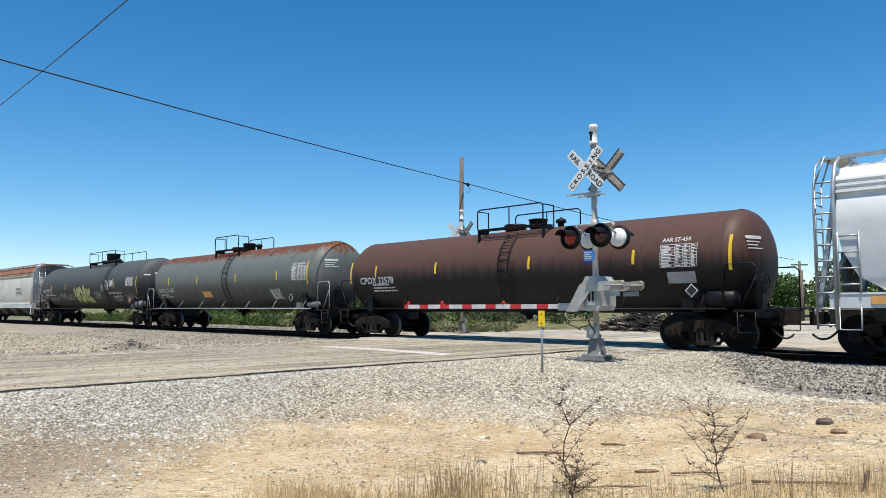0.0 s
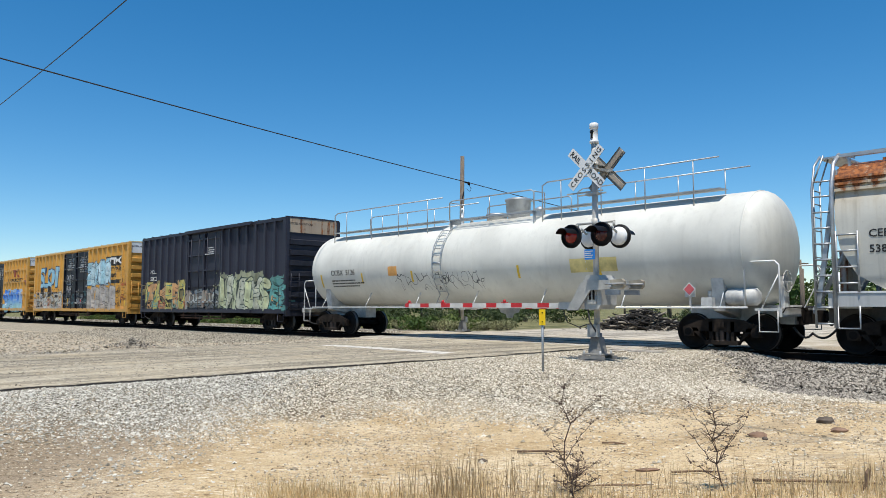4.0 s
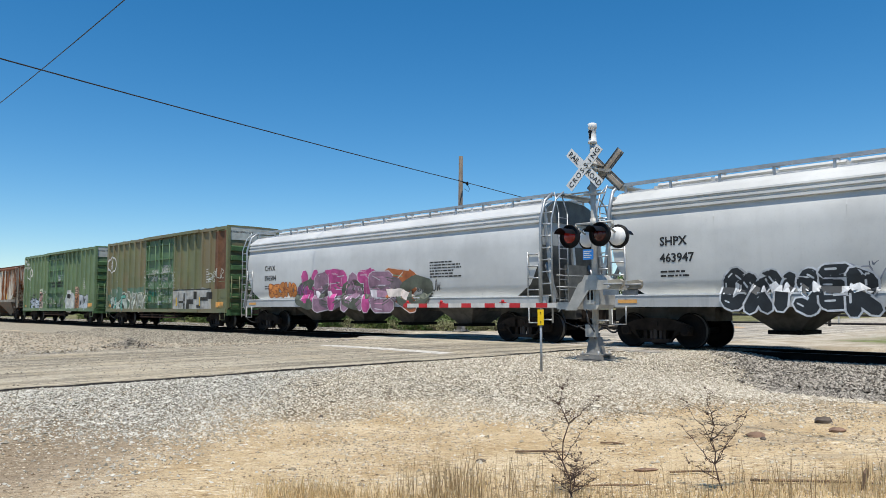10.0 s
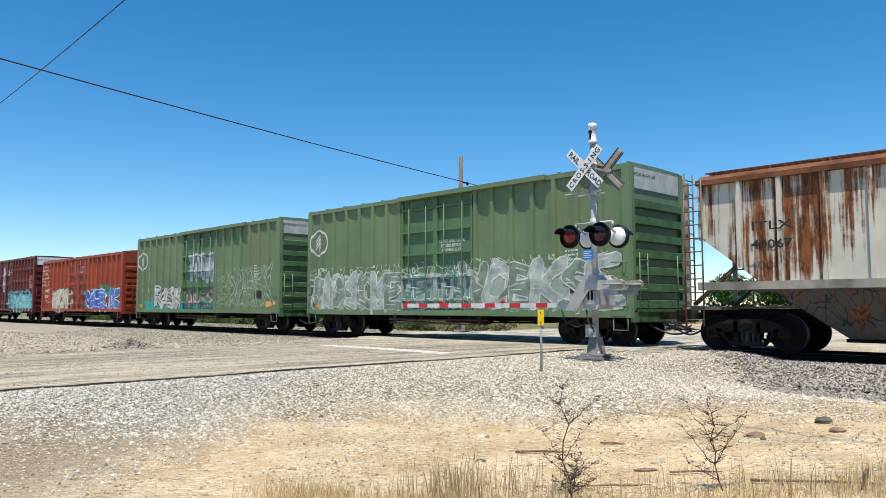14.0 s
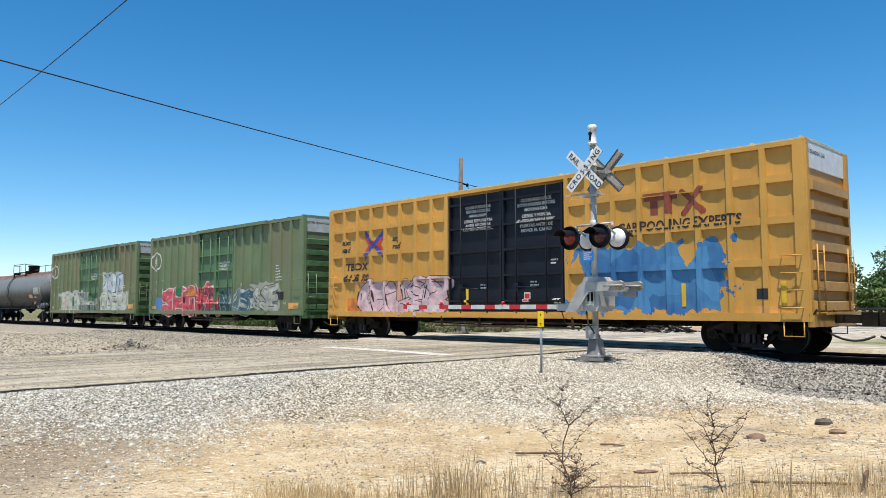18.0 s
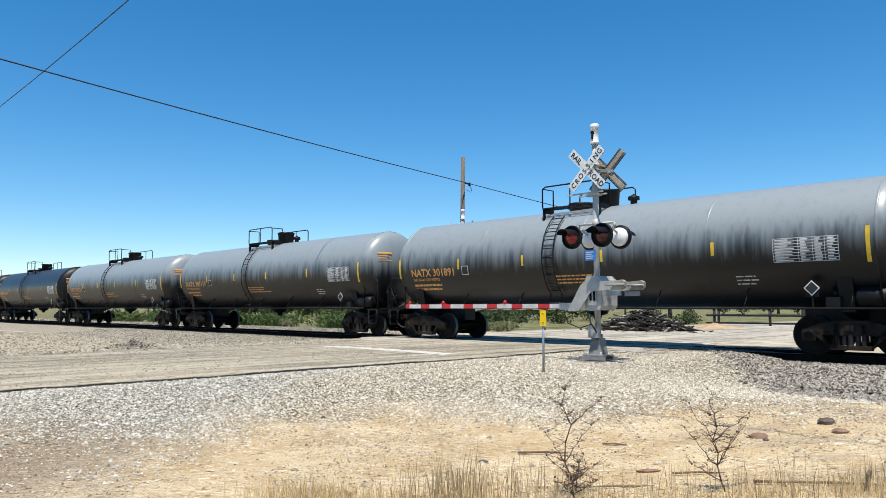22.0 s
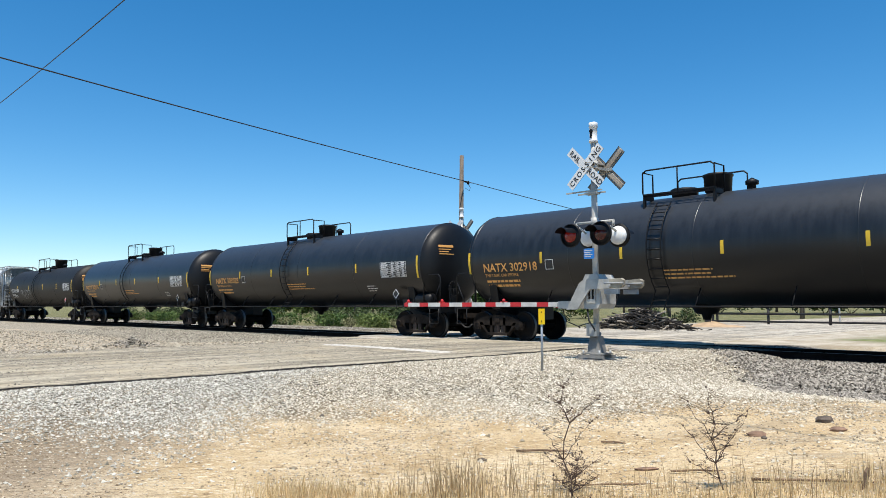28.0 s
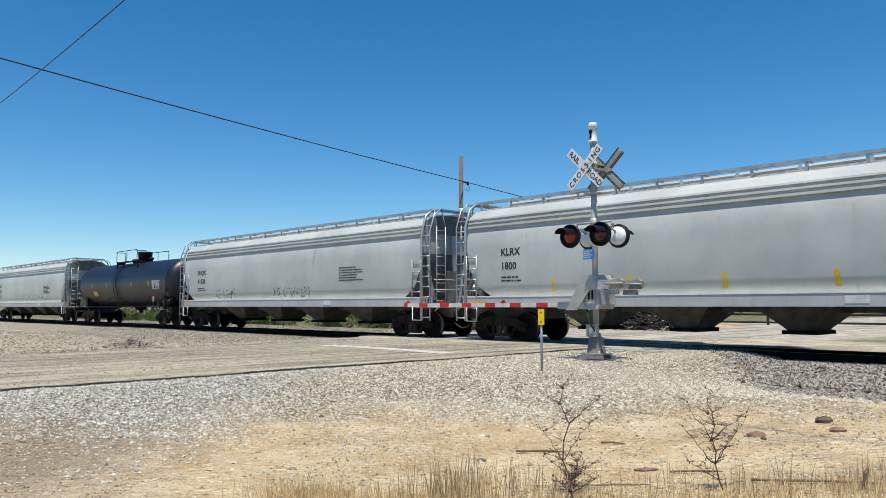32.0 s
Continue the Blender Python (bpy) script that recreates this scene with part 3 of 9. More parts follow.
# ---- paint with weather and spray-can pieces
def graffiti_group():
    """Letter-like patches: cells with an outline, inside a ragged box of x and z."""
    t = bpy.data.node_groups.new("spray_piece", "ShaderNodeTree")
    for nm, kind in (("Vector", "NodeSocketVector"), ("CX", "NodeSocketFloat"), ("CZ", "NodeSocketFloat"), ("HX", "NodeSocketFloat"),
                     ("HZ", "NodeSocketFloat"), ("Seed", "NodeSocketFloat"), ("Size", "NodeSocketFloat"), ("Line", "NodeSocketFloat"),
                     ("Fill A", "NodeSocketColor"), ("Fill B", "NodeSocketColor"), ("Outline", "NodeSocketColor")):
        t.interface.new_socket(nm, in_out="INPUT", socket_type=kind)
    t.interface.new_socket("Color", in_out="OUTPUT", socket_type="NodeSocketColor")
    t.interface.new_socket("Mask", in_out="OUTPUT", socket_type="NodeSocketFloat")
    i, o = t.nodes.new("NodeGroupInput"), t.nodes.new("NodeGroupOutput")
    L = t.links.new

    def m(op, a, b=0.0, clamp=False):
        nd = t.nodes.new("ShaderNodeMath")
        nd.operation, nd.use_clamp = op, clamp
        for k, val in ((0, a), (1, b)):
            if isinstance(val, bpy.types.NodeSocket):
                L(val, nd.inputs[k])
            else:
                nd.inputs[k].default_value = val
        return nd.outputs[0]

    def mix(fac, a, b):
        nd = t.nodes.new("ShaderNodeMix")
        nd.data_type = "RGBA"
        for k, val in ((0, fac), (6, a), (7, b)):
            if isinstance(val, bpy.types.NodeSocket):
                L(val, nd.inputs[k])
            else:
                nd.inputs[k].default_value = val
        return nd.outputs[2]

    sep = t.nodes.new("ShaderNodeSeparateXYZ")
    L(i.outputs["Vector"], sep.inputs[0])
    x, y, z = sep.outputs
    pos = t.nodes.new("ShaderNodeCombineXYZ")
    L(m("DIVIDE", x, i.outputs["Size"]), pos.inputs[0])
    L(i.outputs["Seed"], pos.inputs[1])
    L(m("DIVIDE", m("MULTIPLY", z, 0.62), i.outputs["Size"]), pos.inputs[2])
    nz = t.nodes.new("ShaderNodeTexNoise")
    nz.inputs["Scale"].default_value, nz.inputs["Detail"].default_value = 1.1, 2.0
    L(pos.outputs[0], nz.inputs["Vector"])
    add = t.nodes.new("ShaderNodeVectorMath")
    add.operation = "MULTIPLY_ADD"
    add.inputs[1].default_value = (0.75, 0.0, 0.75)
    L(nz.outputs["Color"], add.inputs[0])
    L(pos.outputs[0], add.inputs[2])
    vor = t.nodes.new("ShaderNodeTexVoronoi")
    vor.feature = "DISTANCE_TO_EDGE"
    vor.inputs["Scale"].default_value = 1.35
    L(add.outputs[0], vor.inputs["Vector"])
    cell = t.nodes.new("ShaderNodeTexVoronoi")
    cell.inputs["Scale"].default_value = 1.35
    L(add.outputs[0], cell.inputs["Vector"])
    hue = t.nodes.new("ShaderNodeSeparateColor")
    L(cell.outputs["Color"], hue.inputs[0])
    nz2 = t.nodes.new("ShaderNodeTexNoise")
    nz2.inputs["Scale"].default_value, nz2.inputs["Detail"].default_value = 3.0, 3.0
    L(pos.outputs[0], nz2.inputs["Vector"])
    fx = m("DIVIDE", m("ABSOLUTE", m("SUBTRACT", x, i.outputs["CX"])), i.outputs["HX"])
    fz = m("DIVIDE", m("ABSOLUTE", m("SUBTRACT", z, i.outputs["CZ"])), i.outputs["HZ"])
    edge = m("ADD", m("MAXIMUM", fx, fz), m("MULTIPLY", m("SUBTRACT", nz2.outputs["Fac"], 0.5), 0.75))
    gap = m("LESS_THAN", hue.outputs[0], 0.10)
    side = m("LESS_THAN", y, -0.9)
    mask = m("MULTIPLY", m("MULTIPLY", m("LESS_THAN", edge, 0.94), m("SUBTRACT", 1.0, gap)), side)
    fill = mix(m("MULTIPLY", m("ADD", hue.outputs[1], nz2.outputs["Fac"]), 0.55), i.outputs["Fill A"], i.outputs["Fill B"])
    rim = m("LESS_THAN", vor.outputs["Distance"], i.outputs["Line"])
    edge_rim = m("GREATER_THAN", edge, 0.93)
    col = mix(m("MAXIMUM", rim, edge_rim), fill, i.outputs["Outline"])
    L(col, o.inputs["Color"])
    L(mask, o.inputs["Mask"])
    return t


SPRAY = graffiti_group()
INK = (0.015, 0.015, 0.02)
CHALK = (0.62, 0.63, 0.62)


def paint(name, base, rust=0.0, rust_z=None, run=0.62, fade=None, streak=0.3, pieces=(), tags=(), rough=0.5, patchy=0.0, patch=(0.12, 0.09, 0.05), rust_tone=1.0, clump=0.0):
    """Weathered car paint. rust_z: height above which rust gathers; fade: (z0, z1, colour) that takes over with height;
    pieces: (x0, x1, z0, z1, size, fill, fill, outline); tags: (x0, x1, z0, z1, colour)."""
    n = Nodes(name)
    x, y, z = n.xyz()
    big = n.noise(0.5, 5.0, off=len(name) * 1.3)
    drip = n.noise(1.0, 4.0, stretch=(5.0, 5.0, 0.22), off=len(name) * 0.7)
    fine = n.noise(22.0, 4.0)
    col = n.mix(n.ramp(big, 0.3, 0.7), tuple(c * 0.86 for c in base), tuple(min(1, c * 1.1) for c in base))
    if patchy:
        col = n.mix(n.math("MULTIPLY", n.ramp(n.noise(0.35, 4.0, off=4.0), 0.42, 0.62), patchy), col, patch)
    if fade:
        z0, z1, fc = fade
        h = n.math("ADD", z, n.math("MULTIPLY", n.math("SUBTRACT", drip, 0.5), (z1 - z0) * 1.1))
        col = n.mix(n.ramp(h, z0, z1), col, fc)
    col = n.mix(n.math("MULTIPLY", n.ramp(drip, 0.5, 0.75), streak), col, tuple(c * 0.5 + 0.01 for c in base))
    for (x0, x1, z0, z1, size, a, b, line) in pieces:
        g = n.node("ShaderNodeGroup", node_tree=SPRAY)
        for k, val in (("Vector", n.co), ("CX", (x0 + x1) / 2), ("CZ", (z0 + z1) / 2), ("HX", (x1 - x0) / 2), ("HZ", (z1 - z0) / 2),
                       ("Seed", x0 * 1.7 + len(name)), ("Size", size), ("Line", 0.0), ("Fill A", a), ("Fill B", b), ("Outline", line)):
            n.put(g.inputs[k], val)
        col = n.mix(g.outputs["Mask"], col, g.outputs["Color"])
    for (x0, x1, z0, z1, c) in tags:      # loose hand-drawn lines
        s = n.noise(2.4, 1.0, 0.4, stretch=(1.0, 0.0, 1.0), off=x0 + 9.0)
        s2 = n.noise(3.4, 0.0, 0.4, stretch=(1.0, 0.0, 0.7), off=x0 + 3.0)
        line = n.math("MAXIMUM", n.math("LESS_THAN", n.math("ABSOLUTE", n.math("SUBTRACT", s, 0.5)), 0.013),
                      n.math("LESS_THAN", n.math("ABSOLUTE", n.math("SUBTRACT", s2, 0.47)), 0.014))
        inx = n.math("LESS_THAN", n.math("ABSOLUTE", n.math("SUBTRACT", x, (x0 + x1) / 2)), (x1 - x0) / 2)
        inz = n.math("LESS_THAN", n.math("ABSOLUTE", n.math("SUBTRACT", z, (z0 + z1) / 2)), (z1 - z0) / 2)
        near = n.math("LESS_THAN", y, -0.8)
        col = n.mix(n.math("MULTIPLY", n.math("MULTIPLY", line, near), n.math("MULTIPLY", inx, inz)), col, c)
    if rust:
        r = n.math("ADD", n.math("MULTIPLY", drip, run), n.math("MULTIPLY", n.noise(1.5, 9.0, 0.78, off=8.0), 1.25 - run))
        if clump:      # rust thick on some sheets, scarce on others
            r = n.math("ADD", r, n.math("MULTIPLY", n.math("SUBTRACT", n.noise(0.42, 3.0, off=11.0, stretch=(1.0, 0.2, 0.5)), 0.52), clump))
        if rust_z is not None:
            r = n.math("ADD", r, n.math("MULTIPLY", n.math("SUBTRACT", n.ramp(z, rust_z - 0.5, rust_z + 0.5), 0.75), 0.36))
        mask = n.ramp(r, 0.68 - rust * 0.15, 0.79 - rust * 0.13)
        rc = n.mix(n.ramp(n.noise(5.0, 6.0, 0.7, stretch=(2.0, 2.0, 0.5), off=2.0), 0.38, 0.62), tuple(c * rust_tone for c in (0.11, 0.036, 0.016)), tuple(c * rust_tone for c in (0.34, 0.12, 0.034)))
        col = n.mix(mask, col, rc)
    col = n.mix(n.math("MULTIPLY", n.ramp(fine, 0.55, 0.8), 0.22), col, tuple(c * 0.55 for c in base))
    n.bump(n.math("ADD", big, n.math("MULTIPLY", fine, 0.15)), 0.02, 0.25)
    return n.done(col, n.math("ADD", n.math("MULTIPLY", fine, 0.2), rough - 0.1), 0.0, 0.5 if rough < 0.45 else 0.25)


# ---- lettering
def letters(text, size, bold=0.0, shear=0.0, width=1.0):
    cu = bpy.data.curves.new("letters", "FONT")
    cu.body, cu.size, cu.shear, cu.offset = text, size, shear, bold
    cu.resolution_u = 2
    ob = new("letters", cu)
    me = bpy.data.meshes.new_from_object(ob)
    bpy.data.objects.remove(ob)
    bpy.data.curves.remove(cu)
    vs = [(v.co.x * width, v.co.y) for v in me.vertices]
    fs = [list(p.vertices) for p in me.polygons]
    bpy.data.meshes.remove(me)
    return vs, fs


def lettering(name, text, x, z, size, mat, parent, surf, bold=0.004, shear=0.0, width=1.0, label="", lift=0.008):
    """Letters laid on the near side of a car, whose surface is y = -surf(z)."""
    vs, fs = letters(text, size, bold, shear, width)
    g = Geo()
    g.v = [(x + a, -surf(z + b) - lift, z + b) for a, b in vs]
    for f in fs:
        g.face(f)
    return part(name, g, mat, parent, label)


def patch(name, x0, x1, z0, z1, mat, parent, surf, label="", lift=0.006, steps=5):
    g = Geo()
    for i in range(steps + 1):
        z = z0 + (z1 - z0) * i / steps
        g.v += [(x0, -surf(z) - lift, z), (x1, -surf(z) - lift, z)]
    for i in range(steps):
        g.face([2 * i, 2 * i + 1, 2 * i + 3, 2 * i + 2])
    return part(name, g, mat, parent, label)


def small_print(name, x, z, w, rows, mat, parent, surf, row=0.11, high=0.05, seed=1):
    """Writing too small to read: rows of bars."""
    rnd, g = random.Random(seed), Geo()
    for r in range(rows):
        a, zz = x, z - r * row
        end = x + w * rnd.uniform(0.65, 1.0)
        while a < end:
            b = a + rnd.uniform(0.06, 0.22)
            k = len(g.v)
            g.v += [(a, -surf(zz) - 0.007, zz), (min(b, end), -surf(zz) - 0.007, zz),
                    (min(b, end), -surf(zz + high) - 0.007, zz + high), (a, -surf(zz + high) - 0.007, zz + high)]
            g.face([k, k + 1, k + 2, k + 3])
            a = b + 0.035
    return tagged(part(name, g, mat, parent), kind="stuff")


GLYPHS = {
    "A": [[(0, 0), (.5, 1), (1, 0)], [(.25, .4), (.75, .4)]], "B": [[(0, 0), (0, 1), (.85, .85), (.8, .6), (.1, .52), (.95, .35), (.85, .05), (0, 0)]], "C": [[(1, .85), (.5, 1), (0, .6), (.1, .15), (.6, 0), (1, .2)]],
    "E": [[(1, 1), (0, .95), (0, 0), (1, .05)], [(0, .5), (.8, .52)]], "H": [[(0, 0), (.05, 1)], [(.95, 1), (1, 0)], [(0, .5), (1, .45)]], "I": [[(.5, 0), (.5, 1)]],
    "K": [[(0, 0), (.05, 1)], [(1, 1), (.1, .5), (1, 0)]], "M": [[(0, 0), (.1, 1), (.5, .4), (.9, 1), (1, 0)]], "N": [[(0, 0), (.05, 1), (.9, .05), (1, 1)]], "O": [[(.5, 1), (.05, .75), (.05, .2), (.5, 0), (.95, .25), (.95, .75), (.5, 1)]],
    "L": [[(0, 1), (.05, .05), (1, 0)]], "V": [[(0, 1), (.5, 0), (1, 1)]], "D": [[(0, 0), (0, 1), (.7, .9), (1, .5), (.7, .1), (0, 0)]], "F": [[(1, 1), (0, .95), (.05, 0)], [(0, .5), (.75, .52)]], "P": [[(0, 0), (0, 1), (.9, .85), (.85, .55), (0, .48)]],
    "R": [[(0, 0), (0, 1), (.85, .85), (.8, .55), (.1, .5), (1, 0)]], "S": [[(1, .85), (.45, 1), (.05, .75), (.9, .35), (.6, 0), (0, .12)]], "T": [[(0, .95), (1, 1)], [(.5, 1), (.5, 0)]],
    "U": [[(0, 1), (.05, .2), (.5, 0), (.95, .2), (1, 1)]], "W": [[(0, 1), (.2, 0), (.5, .65), (.8, 0), (1, 1)]], "X": [[(0, 0), (1, 1)], [(0, 1), (1, 0)]], "Y": [[(0, 1), (.5, .5), (1, 1)], [(.5, .5), (.45, 0)]],
    "Z": [[(0, .95), (1, 1), (0, 0), (1, .05)]]}


def spray(car, sf, word, x0, x1, z0, z1, fill, line, seed=1, fat=.2, rim=.055, fill2=None, wild=False, shine=None, wide=.74):
    """Fat hand-drawn letters on the near side of a car: an outline under a filling, crossed by thin
    strokes; wild: overlapping letters with barbs; shine: the colour of thin highlights."""
    rnd = random.Random(seed)
    n = len(word)
    cw, H = (x1 - x0) / n, z1 - z0
    lift = .005
    if wild:
        wide = 1.0

    curved = abs(sf(z0) - sf(z1)) > .02
    if curved:
        lift = .016

    def stroke(g, a, b, r, mi, tip=1.0):
        nonlocal lift
        (ax, az), (bx, bz) = a, b
        d = Vector((bx - ax, bz - az))
        m = max(2, int(d.length / .15)) if curved else 2
        d /= max(d.length, 1e-3)
        k = len(g.v)
        rows = [(ax - d.x * r * .8, az - d.y * r * .8, .45)] + [(ax + (bx - ax) * i / m, az + (bz - az) * i / m, 1 + (tip - 1) * i / m) for i in range(m + 1)] + [(bx + d.x * r * .8 * tip, bz + d.y * r * .8 * tip, .45 * tip)]
        for px, pz, w in rows:      # left, middle and right of the stroke
            for q in (1, 0, -1):
                x, z = px - d.y * r * w * q, pz + d.x * r * w * q
                g.v.append((x, -sf(z) - lift, z))
        for i in range(len(rows) - 1):
            for j in (0, 1):
                e = k + 3 * i + j
                g.face([e, e + 1, e + 4, e + 3], mi)
        lift += .0001

    glyphs = []
    for i, ch in enumerate(word):
        ox, w = x0 + cw * i + cw * (.04 if wild else .14), cw * wide * rnd.uniform(.92, 1.06)
        oz, hh = z0 + H * rnd.uniform(.06, .16), H * rnd.uniform(.7, .84)
        tilt = rnd.uniform(-.12, .22) * (2.0 if wild else 1)
        jit = .09 if wild else .045
        strokes = [[(ox + a * w + tilt * b * w * .6 + rnd.uniform(-jit, jit) * cw, oz + b * hh + rnd.uniform(-.05, .05) * H) for a, b in st] for st in GLYPHS[ch]]
        barbs = []
        if wild:
            for k in range(2):
                p = rnd.choice(rnd.choice(strokes))
                an = rnd.choice((.5, 2.3, -.6, -2.4, 1.57)) + rnd.uniform(-.4, .4)
                l = H * rnd.uniform(.2, .4)
                barbs.append((p, (p[0] + math.cos(an) * l, max(z0, min(z1 + .1, p[1] + math.sin(an) * l)))))
        glyphs.append((strokes, barbs))
    mats = [line, fill, fill2 or fill, shine or line]
    for li, (strokes, barbs) in enumerate(glyphs):
        g = Geo()
        for r, mi in ((fat * H * .5 + rim, 0), (fat * H * .5, 2 if li % 2 and fill2 else 1)):
            for st in strokes:
                for a, b in zip(st, st[1:]):
                    stroke(g, a, b, r, mi)
            for a, b in barbs:
                stroke(g, a, b, r * .9, mi, .25)
            lift += .0003
        if fat * H > .16:
            for st in strokes:      # thin strokes over the filling
                for a, b in zip(st, st[1:]):
                    f = rnd.uniform(.2, .45) * fat * H
                    if rnd.random() < .7:
                        stroke(g, (a[0] * .8 + b[0] * .2 - f, a[1] * .8 + b[1] * .2 + f * .4), (a[0] * .3 + b[0] * .7 - f, a[1] * .3 + b[1] * .7 + f * .4), .018 + .01 * rnd.random(), 3)
                    if wild and rnd.random() < .6:
                        q = rnd.uniform(.2, .8)
                        p = (a[0] + (b[0] - a[0]) * q, a[1] + (b[1] - a[1]) * q)
                        stroke(g, (p[0] - fat * H * .45, p[1] - fat * H * rnd.uniform(-.4, .4)), (p[0] + fat * H * .45, p[1] + fat * H * rnd.uniform(-.4, .4)), .016, 0)
        part("spray_letter", g, mats, car, "spray-can letter with an outline")


def ink_fade(top, low, z0, z1):
    """Spray paint that fades from one colour to another with height."""
    n = Nodes("faded_spray_%d" % len(bpy.data.materials))
    x, y, z = n.xyz()
    h = n.math("ADD", z, n.math("MULTIPLY", n.math("SUBTRACT", n.noise(2.2, 5.0), 0.5), 0.9))
    col = n.mix(n.ramp(h, z0, z1), low, top)
    col = n.mix(n.math("MULTIPLY", n.ramp(n.noise(24.0, 3.0), 0.5, 0.75), 0.3), col, tuple(c * 0.5 for c in low))
    return n.done(col, 0.6)


def scribble(car, sf, x0, x1, z0, z1, mat, seed, loops=5, r=.022, name="spray_tag"):
    """A hand-written tag in one looping line."""
    rnd = random.Random(seed)
    g, ctl = Geo(), []
    cw, keys = (x1 - x0) / loops, sorted(GLYPHS)
    for i in range(loops):      # one running line through a few letter shapes
        hh, dz = rnd.uniform(.6, 1.0), rnd.uniform(0, .25)
        for st in GLYPHS[rnd.choice(keys)]:
            for a, b in st:
                ctl.append((x0 + cw * (i + .08 + a * .8 + .15 * b + rnd.uniform(-.06, .06)), z0 + (z1 - z0) * min(1, max(0, dz + b * hh * (1 - dz) + rnd.uniform(-.05, .05)))))
    m = len(ctl) - 1
    pts = []
    for i in range(m):
        p0, p1, p2, p3 = ctl[max(0, i - 1)], ctl[i], ctl[i + 1], ctl[min(m, i + 2)]
        for j in range(4):
            t = j / 4
            pts.append(tuple(.5 * (2 * p1[c] + (p2[c] - p0[c]) * t + (2 * p0[c] - 5 * p1[c] + 4 * p2[c] - p3[c]) * t * t + (3 * p1[c] - p0[c] - 3 * p2[c] + p3[c]) * t ** 3) for c in (0, 1)))
    k = len(pts) - 1
    for i, (ax, az) in enumerate(pts):
        p, q = pts[max(0, i - 1)], pts[min(k, i + 1)]
        d = Vector((q[0] - p[0], q[1] - p[1]))
        d /= max(d.length, 1e-4)
        g.v += [(px, -sf(pz) - .02 - .00004 * i, pz) for px, pz in ((ax - d.y * r, az + d.x * r), (ax + d.y * r, az - d.x * r))]
        if i:
            g.face([2 * i - 2, 2 * i, 2 * i + 1, 2 * i - 1])
    return part(name, g, mat, car)


def disc(name, car, sf, x, z, rx, rz, mat, lift=.02, n=24, label=""):
    g = Geo()
    g.v = [(x + rx * math.cos(i * 6.2832 / n), -sf(z) - lift, z + rz * math.sin(i * 6.2832 / n)) for i in range(n)]
    g.face(list(range(n)))
    return part(name, g, mat, car, label)


def diamond(car, sf, x, z, r, mat, rim=None):
    """A hazard placard on its corner."""
    for k, (rr, mt) in enumerate(((r, rim or WHITE_PAINT), (r * .82, mat))):
        g = Geo()
        g.v = [(x + a * rr, -sf(z) - .05 - .006 * k, z + c * rr) for a, c in ((0, -1), (1, 0), (0, 1), (-1, 0))]
        g.face([0, 1, 2, 3])
        part("placard", g, mt, car, "diamond hazard placard")


PROFILES = {}
PAINTED = ("spray_letter", "lettering", "stencil", "roundel", "logo", "number_board", "orange_plate", "yellow_plate", "consolidated", "web_address", "spray_tag", "spray_patch", "rust_patch", "reflective_stripe")


def drape(car):
    """Lays the paint of a boxcar onto its pressed side: sheets, posts and belts."""
    cuts, f, belts, door, ribs = PROFILES[car.name]
    for ob in car.children:
        if not ob.name.startswith(PAINTED):
            continue
        bm = bmesh.new()
        bm.from_mesh(ob.data)
        xs = [v.co.x for v in bm.verts]
        zs = [v.co.z for v in bm.verts]
        lo, hi = min(xs), max(xs)
        for c in cuts:
            if lo < c < hi:
                bmesh.ops.bisect_plane(bm, geom=bm.verts[:] + bm.edges[:] + bm.faces[:], plane_co=(c, 0, 0), plane_no=(1, 0, 0), dist=1e-5)
        for c in belts:
            for dz in (-.09, -.05, .05, .09):
                if min(zs) < c + dz < max(zs):
                    bmesh.ops.bisect_plane(bm, geom=bm.verts[:] + bm.edges[:] + bm.faces[:], plane_co=(0, 0, c + dz), plane_no=(0, 0, 1), dist=1e-5)
        if lo < door and hi > -door:
            for c in ribs:
                for dz in (-.06, -.036, .036, .06):
                    if min(zs) < c + dz < max(zs):
                        bmesh.ops.bisect_plane(bm, geom=bm.verts[:] + bm.edges[:] + bm.faces[:], plane_co=(0, 0, c + dz), plane_no=(0, 0, 1), dist=1e-5)
        for v in bm.verts:
            lift = -v.co.y - 1.472
            y = f(v.co.x)
            for c in belts:
                d = abs(v.co.z - c)
                if d < .09 and abs(v.co.x) > 1.9:
                    y = max(y, 1.35 + .09 * min(1, (.09 - d) / .04))
            if abs(v.co.x) < door - .03 and any(abs(v.co.z - c) < .037 for c in ribs):
                y = 1.476
            v.co.y = -y - lift
        bm.to_mesh(ob.data)
        bm.free()


SPRAYS = {}


def ink(r, g, b):
    key = (r, g, b)
    if key not in SPRAYS:
        SPRAYS[key] = plain("spray_paint_%d" % len(SPRAYS), key, .6, 0, .4, 2.2)
    return SPRAYS[key]


# ---- running gear, shared by all the cars
R_WHEEL = 0.457


